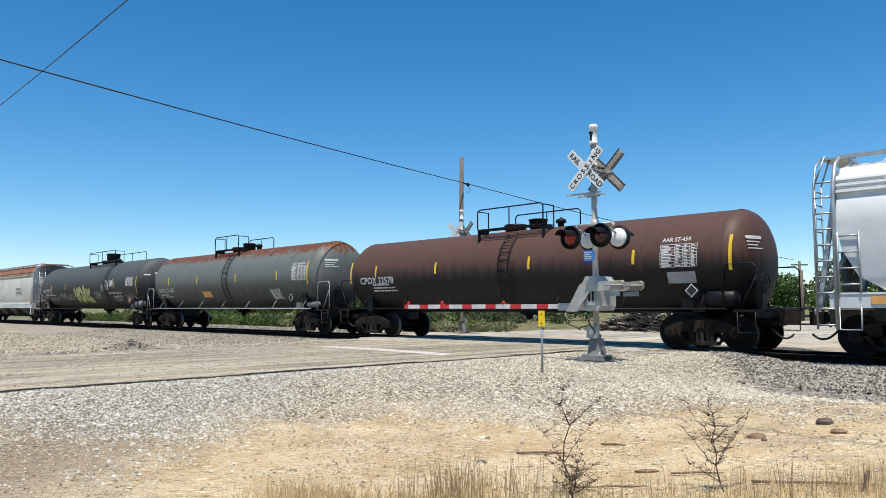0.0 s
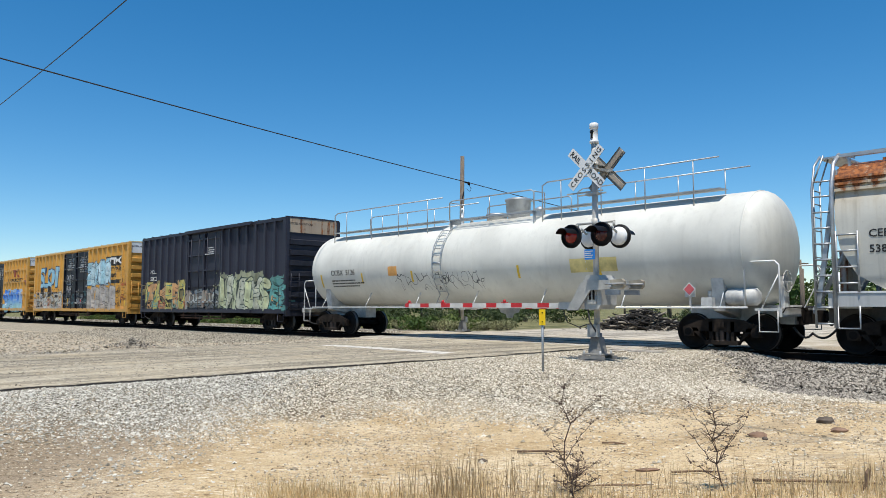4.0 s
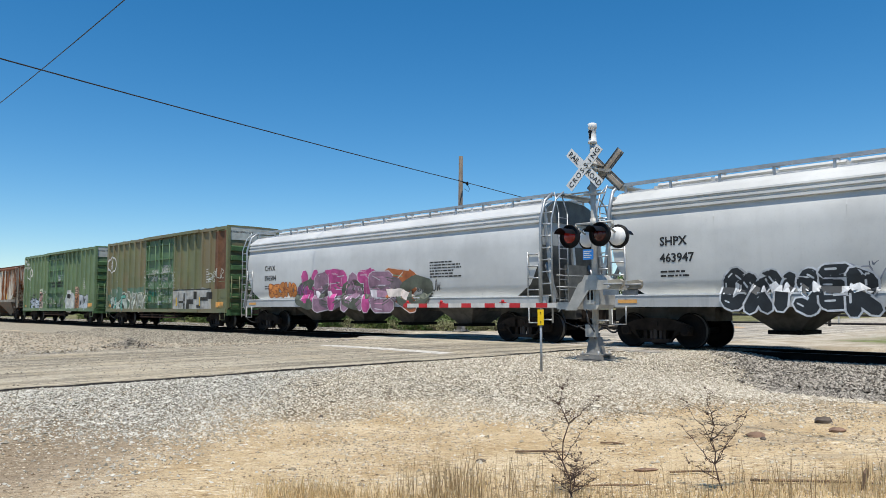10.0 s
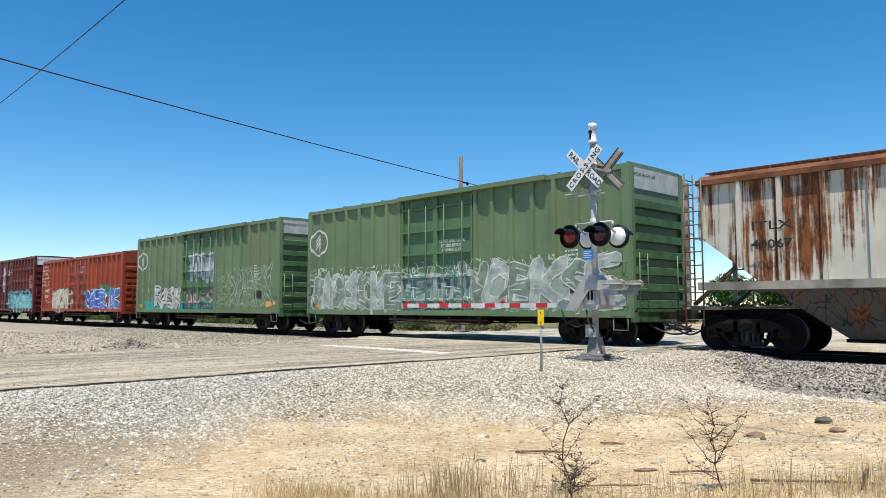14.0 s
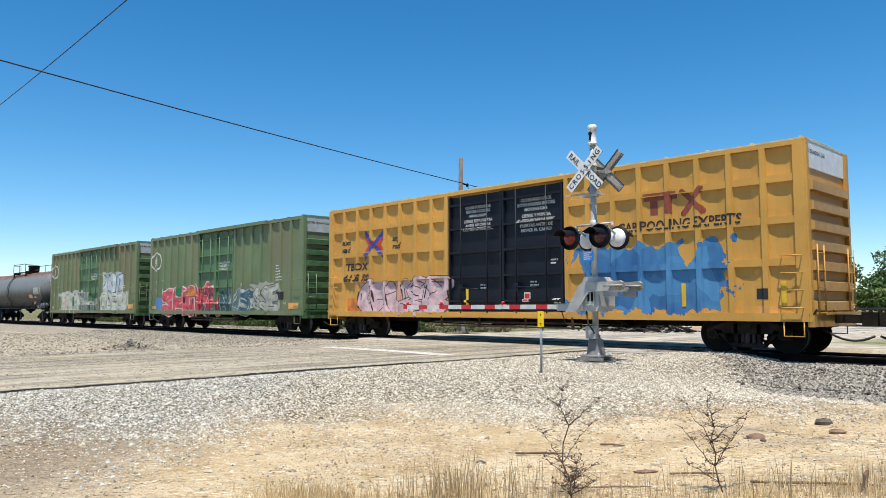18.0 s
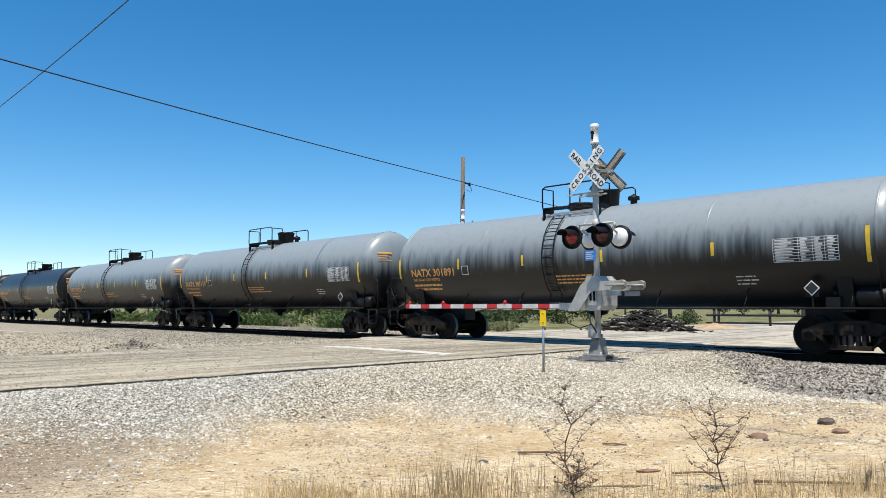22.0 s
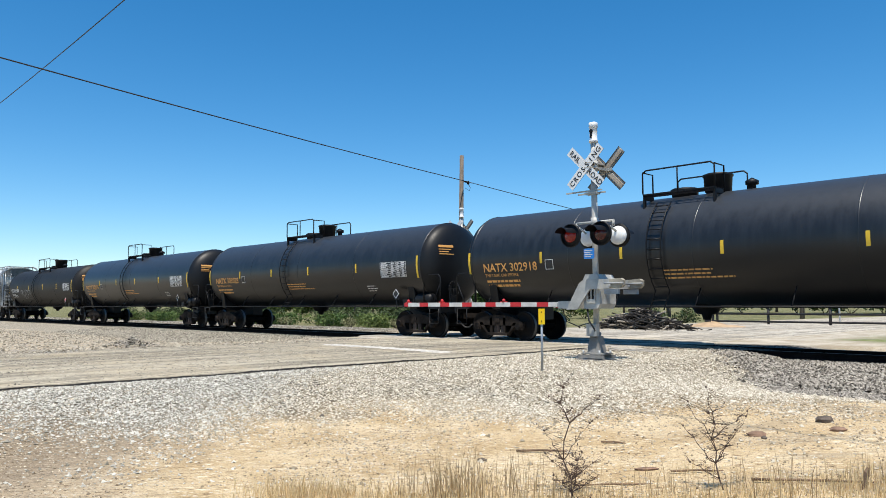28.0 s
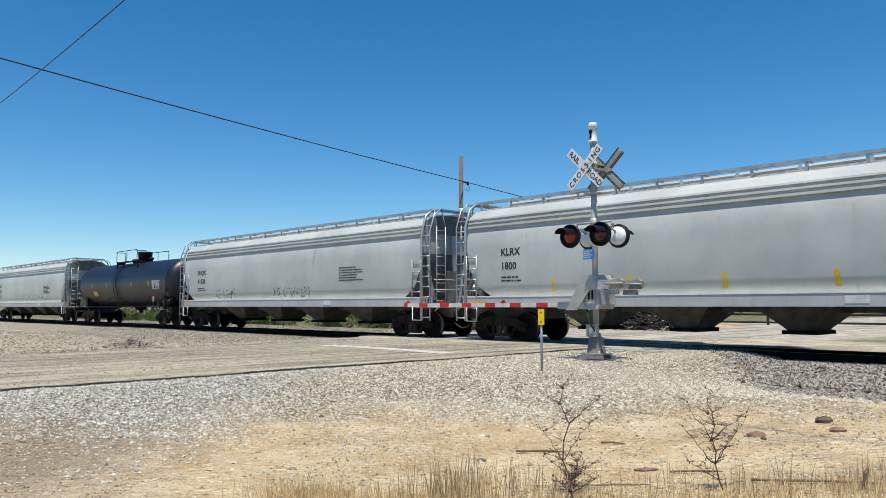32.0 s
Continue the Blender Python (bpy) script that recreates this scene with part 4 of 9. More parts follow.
def bogie_meshes():
    out = {}
    g = Geo()
    g.box(-0.2, 0.2, -1.08, 1.08, 0.46, 0.66)
    g.cyl((0, 0, 0.66), (0, 0, 0.82), 0.2, 14)
    for s in (-1, 1):
        g.box(-0.1, 0.1, s * 0.55 - .12, s * 0.55 + .12, 0.66, 0.74)
        g.box(s * 0.42 - .04, s * 0.42 + .04, -0.85, 0.85, 0.3, 0.42)      # brake beams
    out["bolster"] = g.mesh("bogie", BOGIE_MAT)
    for s in (-1, 1):
        f = Geo()
        y0, y1 = s * 1.02 - .075, s * 1.02 + .075
        f.prism([(-1.02, .47), (1.02, .47), (1.04, .58), (.62, .74), (.3, .8), (-.3, .8), (-.62, .74), (-1.04, .58)], "y", y0, y1)
        f.prism([(-.42, .14), (.42, .14), (.46, .24), (-.46, .24)], "y", y0 - .03, y1 + .03)
        for q in (-1, 1):
            f.prism([(q * .42, .15), (q * .5, .24), (q * .86, .56), (q * .66, .56)][::q], "y", y0, y1)
            f.prism([(q * .24, .2), (q * .32, .2), (q * .34, .72), (q * .24, .72)][::q], "y", y0, y1)
            f.prism([(q * .75, .34), (q * 1.03, .34), (q * 1.06, .56), (q * .72, .56)][::q], "y", y0 + .01, y1 - .01)
            f.cyl((q * .889, s * 1.0, R_WHEEL), (q * .889, s * 1.14, R_WHEEL), 0.125, 14)
        f.box(-.1, .1, s * 1.10 - .03, s * 1.10 + .03, .58, .7)
        out["side_frame", s] = f.mesh("side_frame", BOGIE_MAT)
    prof = [(.24 + .022 * i, .058 if i % 2 else .072) for i in range(13)]
    out["spring"] = Geo().lathe(prof, (0, 0, 0), "z", 10).mesh("spring", plain("spring_steel", (0.05, 0.036, 0.03), 0.6, 0.3, 0.4))
    w = Geo()
    w.cyl((0, -1.1, 0), (0, 1.1, 0), 0.085, 12)
    for s in (-1, 1):
        pr = [(.69, .10), (.69, .2), (.735, .24), (.74, .38), (.70, .40), (.69, .455), (.69, .485), (.715, .487), (.725, .462), (.83, R_WHEEL), (.83, .40), (.80, .385),
              (.775, .24), (.84, .19), (.84, .085)]
        k = len(w.f)
        w.lathe([(s * a, r) for a, r in pr], (0, 0, 0), "y", 30)
        for j in range(8 * 30, 9 * 30):
            w.m[k + j] = 1
        for i in range(3):
            c, q = math.cos(i * 2.094) * .06, math.sin(i * 2.094) * .06
            w.cyl((c, s * 1.1, q), (c, s * 1.17, q), 0.022, 6)
        w.cyl((0, s * 1.1, 0), (0, s * 1.155, 0), 0.09, 12)
    out["wheelset"] = w.mesh("wheelset", [WHEEL_MAT, TREAD_MAT])
    return out


BOGIE = bogie_meshes()
SPINNING = []      # wheelsets of each car, to be turned as it rolls
CARS = []          # (car, centre at the start)


def add_bogies(car, xs):
    sets = []
    for x in xs:
        b = new("bogie", BOGIE["bolster"])
        b.parent, b.location = car, (x, 0, 0)
        tagged(b, "four-wheel cast steel bogie")
        for s in (-1, 1):
            part("side_frame", BOGIE["side_frame", s], None, b)
            for cx in (-.14, 0.0, .14):
                part("spring", BOGIE["spring"], None, b).location = (cx, s * (1.05 if cx == 0 else 1.0), 0)
            w = part("wheelset", BOGIE["wheelset"], None, b)
            w.location = (s * 0.889, 0, R_WHEEL)
            sets.append(w)
    SPINNING.append(sets)


def add_couplers(car, half_body, half_pitch, z=0.85, mat=None):
    for s in (-1, 1):
        g = Geo()
        g.box(min(s * (half_body - .3), s * (half_pitch - .28)), max(s * (half_body - .3), s * (half_pitch - .28)), -.09, .09, z - .1, z + .1)
        g.prism([(s * (half_pitch - .3), -.13), (s * (half_pitch - .02), -.17), (s * (half_pitch + .07), -.07), (s * (half_pitch - .02), .02),
                 (s * (half_pitch + .05), .12), (s * (half_pitch - .3), .14)], "z", z - .16, z + .16)
        g.box(s * (half_body + .02) - .04, s * (half_body + .02) + .04, -.22, .22, z - .2, z + .22)
        part("coupler", g, BOGIE_MAT, car)
        pts = []
        x0, x1 = s * (half_body - .1), s * (half_pitch - .02)
        for i in range(9):
            q = i / 8
            pts.append((x0 + (x1 - x0) * q, -.35 + .2 * q, z - .12 - .42 * math.sin(math.pi * min(1, q * .62 + .1)) + .05 * q))
        part("air_hose", Geo().tube(pts, .028, 7), RUBBER, car, "black rubber brake hose")
        lv = Geo().tube([(s * (half_body + .06), -1.4, z + .1), (s * (half_body + .1), -1.3, z + .22), (s * (half_body + .1), -.3, z + .24), (s * (half_body + .16), -.12, z + .12)], .016, 5)
        part("uncoupling_lever", lv, mat or STEEL_DARK, car)


def ladder_geo(x0, x1, y, z0, z1, rungs, r=.014, stile=True, axis="x", n=5):
    """Rungs between two stiles; axis x: on a side at y, axis y: on an end at x=y."""
    g = Geo()
    P = (lambda a, z: (a, y, z)) if axis == "x" else (lambda a, z: (y, a, z))
    if stile:
        for a in (x0, x1):
            g.cyl(P(a, z0), P(a, z1), r * 1.3, n)
    for i in range(rungs):
        z = z0 + (z1 - z0) * (i + .5) / rungs
        g.cyl(P(x0, z), P(x1, z), r, n)
    return g


# ---- boxcars
UNDER_RUST = plain("rusty_brown_underframe", (0.06, 0.035, 0.025), .85, 0, .45, spec=.2)


def boxcar(at_u, L, pitch, side, end, door, label, group="boxcars of the train", zt=5.09, zb=0.80, bays=7, door_half=1.82, belts=(), roof=None,
           panel=WHITE_PAINT, sill=0.6, track=True, posts=None, door_label="", peak=.05):
    car = thing("boxcar", placed(at_u, V0, 0), label, "boxcar", group)
    h, W = L / 2, 1.46
    roof = roof or side
    posts = posts or side
    span = h - door_half
    centres = []
    for i in range(bays):
        centres += [-h + .12 + (span - .12) * i / bays, h - .12 - (span - .12) * i / bays]
    centres = sorted(centres + [-door_half - .1, door_half + .1])
    line = [(-h + .04, W - .05)]          # the side seen from above: sheets pressed in between the posts
    for a, b in zip(centres, centres[1:]):
        if a < 0 < b:
            line += [(a, W - .06), (a + .08, W - .16), (b - .08, W - .16), (b, W - .06)]
        else:
            line += [(a, W - .06), (a + (b - a) * .3, W - .102), (a + (b - a) * .62, W - .108), (b - (b - a) * .12, W - .075)]
    line += [(centres[-1], W - .06), (h - .04, W - .05)]
    c = Geo()
    c.prism([(x, -y) for x, y in line] + [(x, y) for x, y in reversed(line)], "z", zb + .1, zt - .02)
    part("body", c, side, car)
    prof = []
    for (x, y) in line:
        if abs(x) > door_half + .02:
            prof.append((x, y))
    prof += [(-door_half + .03, W - .088), (door_half - .03, W - .088)]
    for x in centres:
        wd = .13 if abs(abs(x) - h) < .2 else .065
        prof = [p for p in prof if not x - wd - .035 <= p[0] <= x + wd + .035]
        prof += [(x - wd - .036, W - .075), (x - wd, W + .012), (x + wd, W + .012), (x + wd + .036, W - .075)]
    prof.sort()

    def side_at(x):
        if x <= prof[0][0]:
            return prof[0][1]
        for (xa, ya), (xb, yb) in zip(prof, prof[1:]):
            if x <= xb:
                return ya + (yb - ya) * (x - xa) / max(1e-6, xb - xa)
        return prof[-1][1]

    ribs = [zb + .26 + (zt - zb - .6) * q for q in (.08, .30, .52, .74, .96)]
    PROFILES[car.name] = ([p[0] for p in prof], side_at, belts, door_half, ribs)
    rf = Geo()
    rf.prism([(-W + .005, zt - .02), (-W + .005, zt + .02), (0, zt + peak), (W - .005, zt + .02), (W - .005, zt - .02)], "x", -h, h)
    part("roof", rf, roof, car)
    k = round(L / 1.2)
    for i in range(k + 1):
        x = -h + .06 + (L - .12) * i / k
        part("roof_rib", Geo().prism([(-W + .02, zt + .022), (0, zt + peak + .002), (W - .02, zt + .022), (W - .02, zt + .045), (0, zt + peak + .025), (-W + .02, zt + .06)], "x", x - .03, x + .03), roof, car)
    for s in (-1, 1):
        ys = sorted((s * (W - .06), s * (W + .002)))
        part("top_chord", Geo().box(-h, h, ys[0], ys[1], zt - .13, zt - .024), posts, car)
        ys = sorted((s * (W - .10), s * (W + .02)))
        part("side_sill", Geo().box(-h, h, ys[0], ys[1], zb, zb + .2), side, car)
        # side posts, each with a flat face and bent flanges
        for x in centres:
            wd = .13 if abs(abs(x) - h) < .2 else .065
            pg = Geo()
            y0, y1 = s * (W - .115), s * (W + .012)
            pg.hexa([(x - wd - .035, y0, zb + .18), (x + wd + .035, y0, zb + .18), (x + wd, y1, zb + .18), (x - wd, y1, zb + .18),
                     (x - wd - .035, y0, zt - .12), (x + wd + .035, y0, zt - .12), (x + wd, y1, zt - .12), (x - wd, y1, zt - .12)])
            part("side_post", pg, posts, car)
        for bz in belts:
            for a, b in ((-h + .2, -door_half - .15), (door_half + .15, h - .2)):
                ys = sorted((s * (W - .11), s * (W - .02)))
                part("side_rail", Geo().hexa([(a, ys[0], bz - .09), (b, ys[0], bz - .09), (b, ys[1], bz - .05), (a, ys[1], bz - .05),
                                              (a, ys[0], bz + .09), (b, ys[0], bz + .09), (b, ys[1], bz + .05), (a, ys[1], bz + .05)]), posts, car)
        # plug doors in two leaves
        for q in (-1, 1):
            x0, x1 = sorted((q * .015, q * (door_half - .03)))
            dy = sorted((s * (W - .15), s * (W - .09)))
            d = part("door", Geo().box(x0, x1, dy[0], dy[1], zb + .22, zt - .2), door, car, door_label)
            for i, bz in enumerate((.08, .30, .52, .74, .96)):
                zz = zb + .26 + (zt - zb - .6) * bz
                yy = sorted((s * (W - .1), s * (W + .015)))
                part("door_rib", Geo().box(x0 + .05, x1 - .05, yy[0], yy[1], zz - .035, zz + .035), door, d)
            for rx in (x0 + .04, x1 - .04):
                yy = sorted((s * (W - .1), s * (W + .005)))
                part("door_stile", Geo().box(rx - .04, rx + .04, yy[0], yy[1], zb + .22, zt - .2), door, d)
            for rx in ((x0 * .75 + x1 * .25), (x0 * .25 + x1 * .75)):
                part("lock_rod", Geo().cyl((rx, s * (W + .03), zb + .15), (rx, s * (W + .03), zt - .22), .022, 6), door, d)
            part("door_handle", Geo().tube([(x0 * .75 + x1 * .25, s * (W + .055), zb + 1.0), (x0 * .4 + x1 * .6, s * (W + .055), zb + .95)], .022, 6).box(x0 * .75 + x1 * .25 - .1, x0 * .75 + x1 * .25 + .1, min(s * (W + .02), s * (W + .05)), max(s * (W + .02), s * (W + .05)), zb + .85, zb + 1.12), door, d)
        if track:
            ys = sorted((s * (W + .004), s * (W + .12)))
            part("door_track", Geo().box(-door_half - .1, door_half * 2.7, ys[0], ys[1], zt - .12, zt + .03), posts, car)
        ys = sorted((s * (W - .02), s * (W + .09)))
        part("door_sill", Geo().box(-door_half - .1, (door_half * 2.7 if track else door_half + .1), ys[0], ys[1], zb + .02, zb + .16), side, car)
        ys = sorted((s * (W - .04), s * (W + .03)))
        for zz in (.5, .63):
            part("under_rail", Geo().box(-door_half - .6, door_half + .6, ys[0], ys[1], zz, zz + .05), UNDER_RUST, car)
        for xx in (-door_half - .3, -door_half * .4, door_half * .4, door_half + .3):
            part("rail_hanger", Geo().box(xx - .03, xx + .03, ys[0], ys[1] - .01, .48, zb + .05), UNDER_RUST, car)
        # ladders at both ends of the side
        for q in (-1, 1):
            a, b = sorted((q * (h - .12), q * (h - .58)))
            lg = ladder_geo(a, b, s * (W + .10), zb + .12, zb + 1.75, 4, .014, False)
            for i in range(4):
                zz = zb + .12 + 1.63 * (i + .5) / 4
                for xx in (a, b):
                    lg.cyl((xx, s * (W - .02), zz), (xx, s * (W + .1), zz), .013, 5)
            part("side_ladder", lg, posts, car)
            st = Geo().tube([(a, s * W, zb), (a, s * W, zb - .34), (b, s * W, zb - .34), (b, s * W, zb)], .017, 5)
            part("stirrup_step", st, posts, car)
    # ends: horizontal corrugations under a plain top panel
    for q in (-1, 1):
        x = q * (h - .04)
        x0, x1 = sorted((x, q * (h - .01)))
        part("end_panel", Geo().box(x0, x1, -W + .1, W - .1, zt - .66, zt - .02), panel, car, "plain pale top panel")
        if q > 0 and zt > 5:
            vs_, fs_ = letters("EXCESS HEIGHT CAR", .13, .002)
            eg = Geo()
            eg.v = [(h - .004, -W + .2 + a, zt - .3 + b) for a, b in vs_]
            for f_ in fs_:
                eg.face(f_)
            part("end_lettering", eg, BLACK_STENCIL, car)
        for i in range(7):
            zz = zb + .25 + i * (zt - .75 - zb - .25) / 7 + .12
            o = q * (h + .12)
            e = q * (h - .05)
            part("end_rib", Geo().hexa([(e, -W + .16, zz - .13), (e, W - .16, zz - .13), (e, W - .16, zz + .15), (e, -W + .16, zz + .15),
                                        (o, -W + .2, zz - .11), (o, W - .2, zz - .11), (o, W - .2, zz + .1), (o, -W + .2, zz + .1)]), end, car)
        for s in (-1, 1):
            xs = sorted((q * (h - .1), q * (h + .06)))
            ys = sorted((s * (W - .16), s * (W - .012)))
            part("corner_post", Geo().box(xs[0], xs[1], ys[0], ys[1], zb, zt - .02), posts, car)
            ys = sorted((s * (W - .2), s * (W - .62)))
            part("end_ladder", ladder_geo(ys[0], ys[1], q * (h + .16), zb + .2, zb + 1.8, 4, .014, True, "y"), posts, car)
        xs = sorted((q * (h - .05), q * (h + .1)))
        part("end_sill", Geo().box(xs[0], xs[1], -W + .02, W - .02, zb - .12, zb + .16), end, car)
        xs = sorted((q * (h + .1), q * (h + .34)))
        pg = Geo()
        for i in range(9):
            yy = -1.25 + i * .3
            pg.box(xs[0], xs[1], yy, yy + .05, zb + .2, zb + .23)
        pg.box(xs[0], xs[0] + .03, -1.3, 1.25, zb + .17, zb + .23).box(xs[1] - .03, xs[1], -1.3, 1.25, zb + .17, zb + .23)
        part("end_platform", pg, end, car)
    bw = Geo()
    for i in range(16):
        w0, w1 = i * math.pi / 8, (i + 1) * math.pi / 8
        bw.cyl((-h - .2, -.6 + .28 * math.cos(w0), zb + 1.25 + .28 * math.sin(w0)), (-h - .2, -.6 + .28 * math.cos(w1), zb + 1.25 + .28 * math.sin(w1)), .015, 5)
    for i in range(5):
        w0 = i * 1.2566
        bw.cyl((-h - .18, -.6, zb + 1.25), (-h - .2, -.6 + .28 * math.cos(w0), zb + 1.25 + .28 * math.sin(w0)), .012, 5)
    bw.box(-h - .16, -h - .02, -.75, -.45, zb + 1.05, zb + 1.45)
    part("brake_wheel", bw, posts, car)
    # underframe
    part("centre_sill", Geo().box(-h + .1, h - .1, -.3, .3, .62, zb + .06), STEEL_DARK, car)
    for i in range(5):
        x = -4.0 + i * 2.0
        part("cross_bearer", Geo().hexa([(x - .06, -.3, sill), (x + .06, -.3, sill), (x + .06, .3, sill), (x - .06, .3, sill),
                                         (x - .06, -W + .1, zb + .02), (x + .06, -W + .1, zb + .02), (x + .06, W - .1, zb + .02), (x - .06, W - .1, zb + .02)]), STEEL_DARK, car)
    part("brake_reservoir", Geo().lathe([(-.5, 0), (-.5, .12), (-.44, .19), (.44, .19), (.5, .12), (.5, 0)], (1.6, -.85, .72), "x", 12), STEEL_DARK, car)
    part("brake_rod", Geo().tube([(-4.6, -.7, .62), (-1.0, -.75, .55), (4.6, -.7, .62)], .02, 5), STEEL_DARK, car)
    add_bogies(car, (-(h - 1.62), h - 1.62))
    add_couplers(car, h, pitch / 2)
    CARS.append((car, at_u))
    return car, (lambda z: W + .012)
# ---- tank cars
PLACARD_RED = plain("placard_red_print", (0.5, 0.09, 0.1), .5, 0, .3)
RESERVOIR_GREY = plain("grey_reservoir_paint", (0.17, 0.18, 0.18), .55, .1, .3)
def tank_car(at_u, half, pitch, shell, label, r=1.5, zc=2.57, fittings=BLACK_PAINT, group="tank cars of the train", placard=PLACARD_RED, tank_grey=None, dome=0.0, ladder=-.75, platform=1.6, stripes=(),
             drum=1.0, plate=2.0, saddle=BLACK_PAINT, skirt=None, head=None, deck=0.0, head_print=(), porch=0.0, drum_r=.22):
    car = thing("tank_car", placed(at_u, V0, 0), label, "tank car", group)
    n = 44
    body = half - .62
    k = 28
    prof = [(-body + 2 * body * i / k, r) for i in range(k + 1)]
    part("tank_shell", Geo().lathe(prof, (0, 0, zc), "x", n), shell, car)
    for s in (-1, 1):
        hp = [(s * (body + .62 * math.sin(a)), r * math.cos(a) ** .8 if math.cos(a) > 0 else 0.0) for a in [i * math.pi / 2 / 9 for i in range(10)]]
        hp[-1] = (hp[-1][0], 0.001)
        part("tank_head", Geo().lathe(hp, (0, 0, zc), "x", n), head or shell, car)
        part("weld_band", Geo().lathe([(s * body - .03, r + .002), (s * body - .015, r + .014), (s * body + .015, r + .014), (s * body + .03, r + .002)], (0, 0, zc), "x", n), shell, car)
    for x in (-body * .5, 0, body * .5):
        part("weld_seam", Geo().lathe([(x - .018, r + .001), (x - .008, r + .007), (x + .008, r + .007), (x + .018, r + .001)], (0, 0, zc), "x", n), shell, car)
    top = zc + r
    # valve housing, manway and safety valve
    part("manway", Geo().lathe([(0, .0), (0, .36), (.16, .36), (.2, .4), (.25, .4), (.28, .36), (.3, 0)], (dome - .55, 0, top - .06), "z", 20), fittings, car)
    part("valve_housing", Geo().lathe([(z_ * drum, r_ * (.35 + .65 * drum)) for z_, r_ in ((0, .36), (.1, .36), (.12, .4), (.6, .43), (.63, .46), (.68, .46), (.72, .36), (.74, 0))], (dome + .42, 0, top - .06), "z", 22), fittings, car)
    part("safety_valve", Geo().lathe([(0, .1), (.16, .1), (.17, .17), (.27, .17), (.3, .1), (.36, 0)], (dome + 1.35, 0, top - .04), "z", 12), fittings, car)
    # platform with its railing
    pw, pz = platform, top + .04
    vd, dome = dome, dome + deck
    pg = Geo()
    for s in (-1, 1):
        y0, y1 = sorted((s * .5, s * 1.0))
        for i in range(6):
            yy = y0 + (y1 - y0) * i / 5
            pg.box(dome - pw, dome + pw, yy - .012, yy + .012, pz - .03, pz)
        for i in range(int(pw * 2 / .2)):
            xx = dome - pw + i * .2
            pg.box(xx, xx + .02, y0, y1, pz - .028, pz - .004)
        for xx in (dome - pw, dome + pw - .05):
            pg.box(xx, xx + .05, y0, y1, pz - .16, pz - .03)
            pg.box(xx, xx + .05, min(s * .9, s * 1.0), max(s * .9, s * 1.0), zc + math.sqrt(r * r - 1.0) - .05, pz - .03)
    part("platform", pg, fittings, car)
    rz = pz + .66
    for s in (-1, 1):
        rg = Geo()
        yy = s * 1.0
        a, b = dome - pw, dome + pw
        rg.tube([(a, yy, pz), (a, yy, rz - .08), (a + .1, yy, rz), (b - .1, yy, rz), (b, yy, rz - .08), (b, yy, pz)], .024, 6)
        rg.cyl((dome, yy, pz), (dome, yy, rz), .02, 6)
        part("railing", rg, fittings, car)
    for xx in (dome - pw, dome + pw):
        part("railing", Geo().tube([(xx, -1.0, rz - .05), (xx, -.45, rz - .05), (xx, -.45, pz - .1)], .022, 6), fittings, car)
    # ladders that follow the shell down both sides
    for s in (-1, 1):
        lg = Geo()
        pts = []
        for i in range(11):
            a = radians(52 - i * 9.5)
            pts.append((s * (r + .09) * math.cos(a), zc + (r + .09) * math.sin(a)))
        pts += [(s * (r - .15 + .12), 1.0)]
        for xx in (ladder - .21, ladder + .21):
            lg.tube([(xx, p[0], p[1]) for p in pts], .02, 5)
        for (ya, za), (yb, zb2) in zip(pts, pts[1:]):
            lg.cyl((ladder - .21, (ya + yb) / 2, (za + zb2) / 2), (ladder + .21, (ya + yb) / 2, (za + zb2) / 2), .016, 5)
        part("ladder", lg, fittings, car)
    # side handrail, sill, saddles and end works
    zr = 1.08
    for s in (-1, 1):
        hr = Geo().cyl((-half + .5, s * 1.46, zr), (half - .5, s * 1.46, zr), .025, 6)
        for i in range(7):
            xx = -half + 1.2 + (2 * half - 2.4) * i / 6
            hr.cyl((xx, s * 1.46, zr), (xx, s * 1.12, zc - math.sqrt(r * r - 1.12 ** 2) + .02), .016, 5)
        part("side_rail", hr, skirt or fittings, car)
    tip = half + porch      # where the end platform stands out past the head
    for q in (-1, 1):
        xs = sorted((q * (half - 2.6), q * (tip + .15)))
        part("stub_sill", Geo().box(xs[0], xs[1], -.26, .26, .66, 1.14), saddle, car)
        xb = q * (half - 1.35)
        arc = [(r * math.sin(a), zc - r * math.cos(a) + .002) for a in [radians(-58 + i * 11.6) for i in range(11)]]
        part("saddle", Geo().prism(arc + [(1.15, 1.0), (.35, .82), (-.35, .82), (-1.15, 1.0)], "x", xb - .16, xb + .16), saddle, car)
        xs = sorted((q * (half - .35), q * (tip + .3)))
        part("end_platform", Geo().box(xs[0], xs[1], -1.4, 1.4, 1.0, 1.06).box(q * (tip + .27) - .03, q * (tip + .27) + .03, -1.42, 1.42, .86, 1.06), saddle, car)
        for s in (-1, 1):
            eg = Geo().tube([(q * (tip + .24), s * 1.36, 1.06), (q * (tip + .24), s * 1.36, 2.1), (q * (tip + .14), s * 1.36, 2.2), (q * (tip - .5), s * 1.36, 2.2), (q * (tip - .6), s * 1.36, 2.1), (q * (tip - .6), s * 1.36, 1.06)], .022, 6)
            eg.tube([(q * (tip - .2), s * 1.36, 1.06), (q * (tip + .24), s * 1.36, 1.9)], .016, 5)
            part("end_handrail", eg, skirt or fittings, car)
            part("stirrup_step", Geo().tube([(q * (tip + .2), s * 1.4, 1.0), (q * (tip + .2), s * 1.4, .5), (q * (tip - .25), s * 1.4, .5), (q * (tip - .25), s * 1.4, 1.0)], .018, 5), saddle, car)
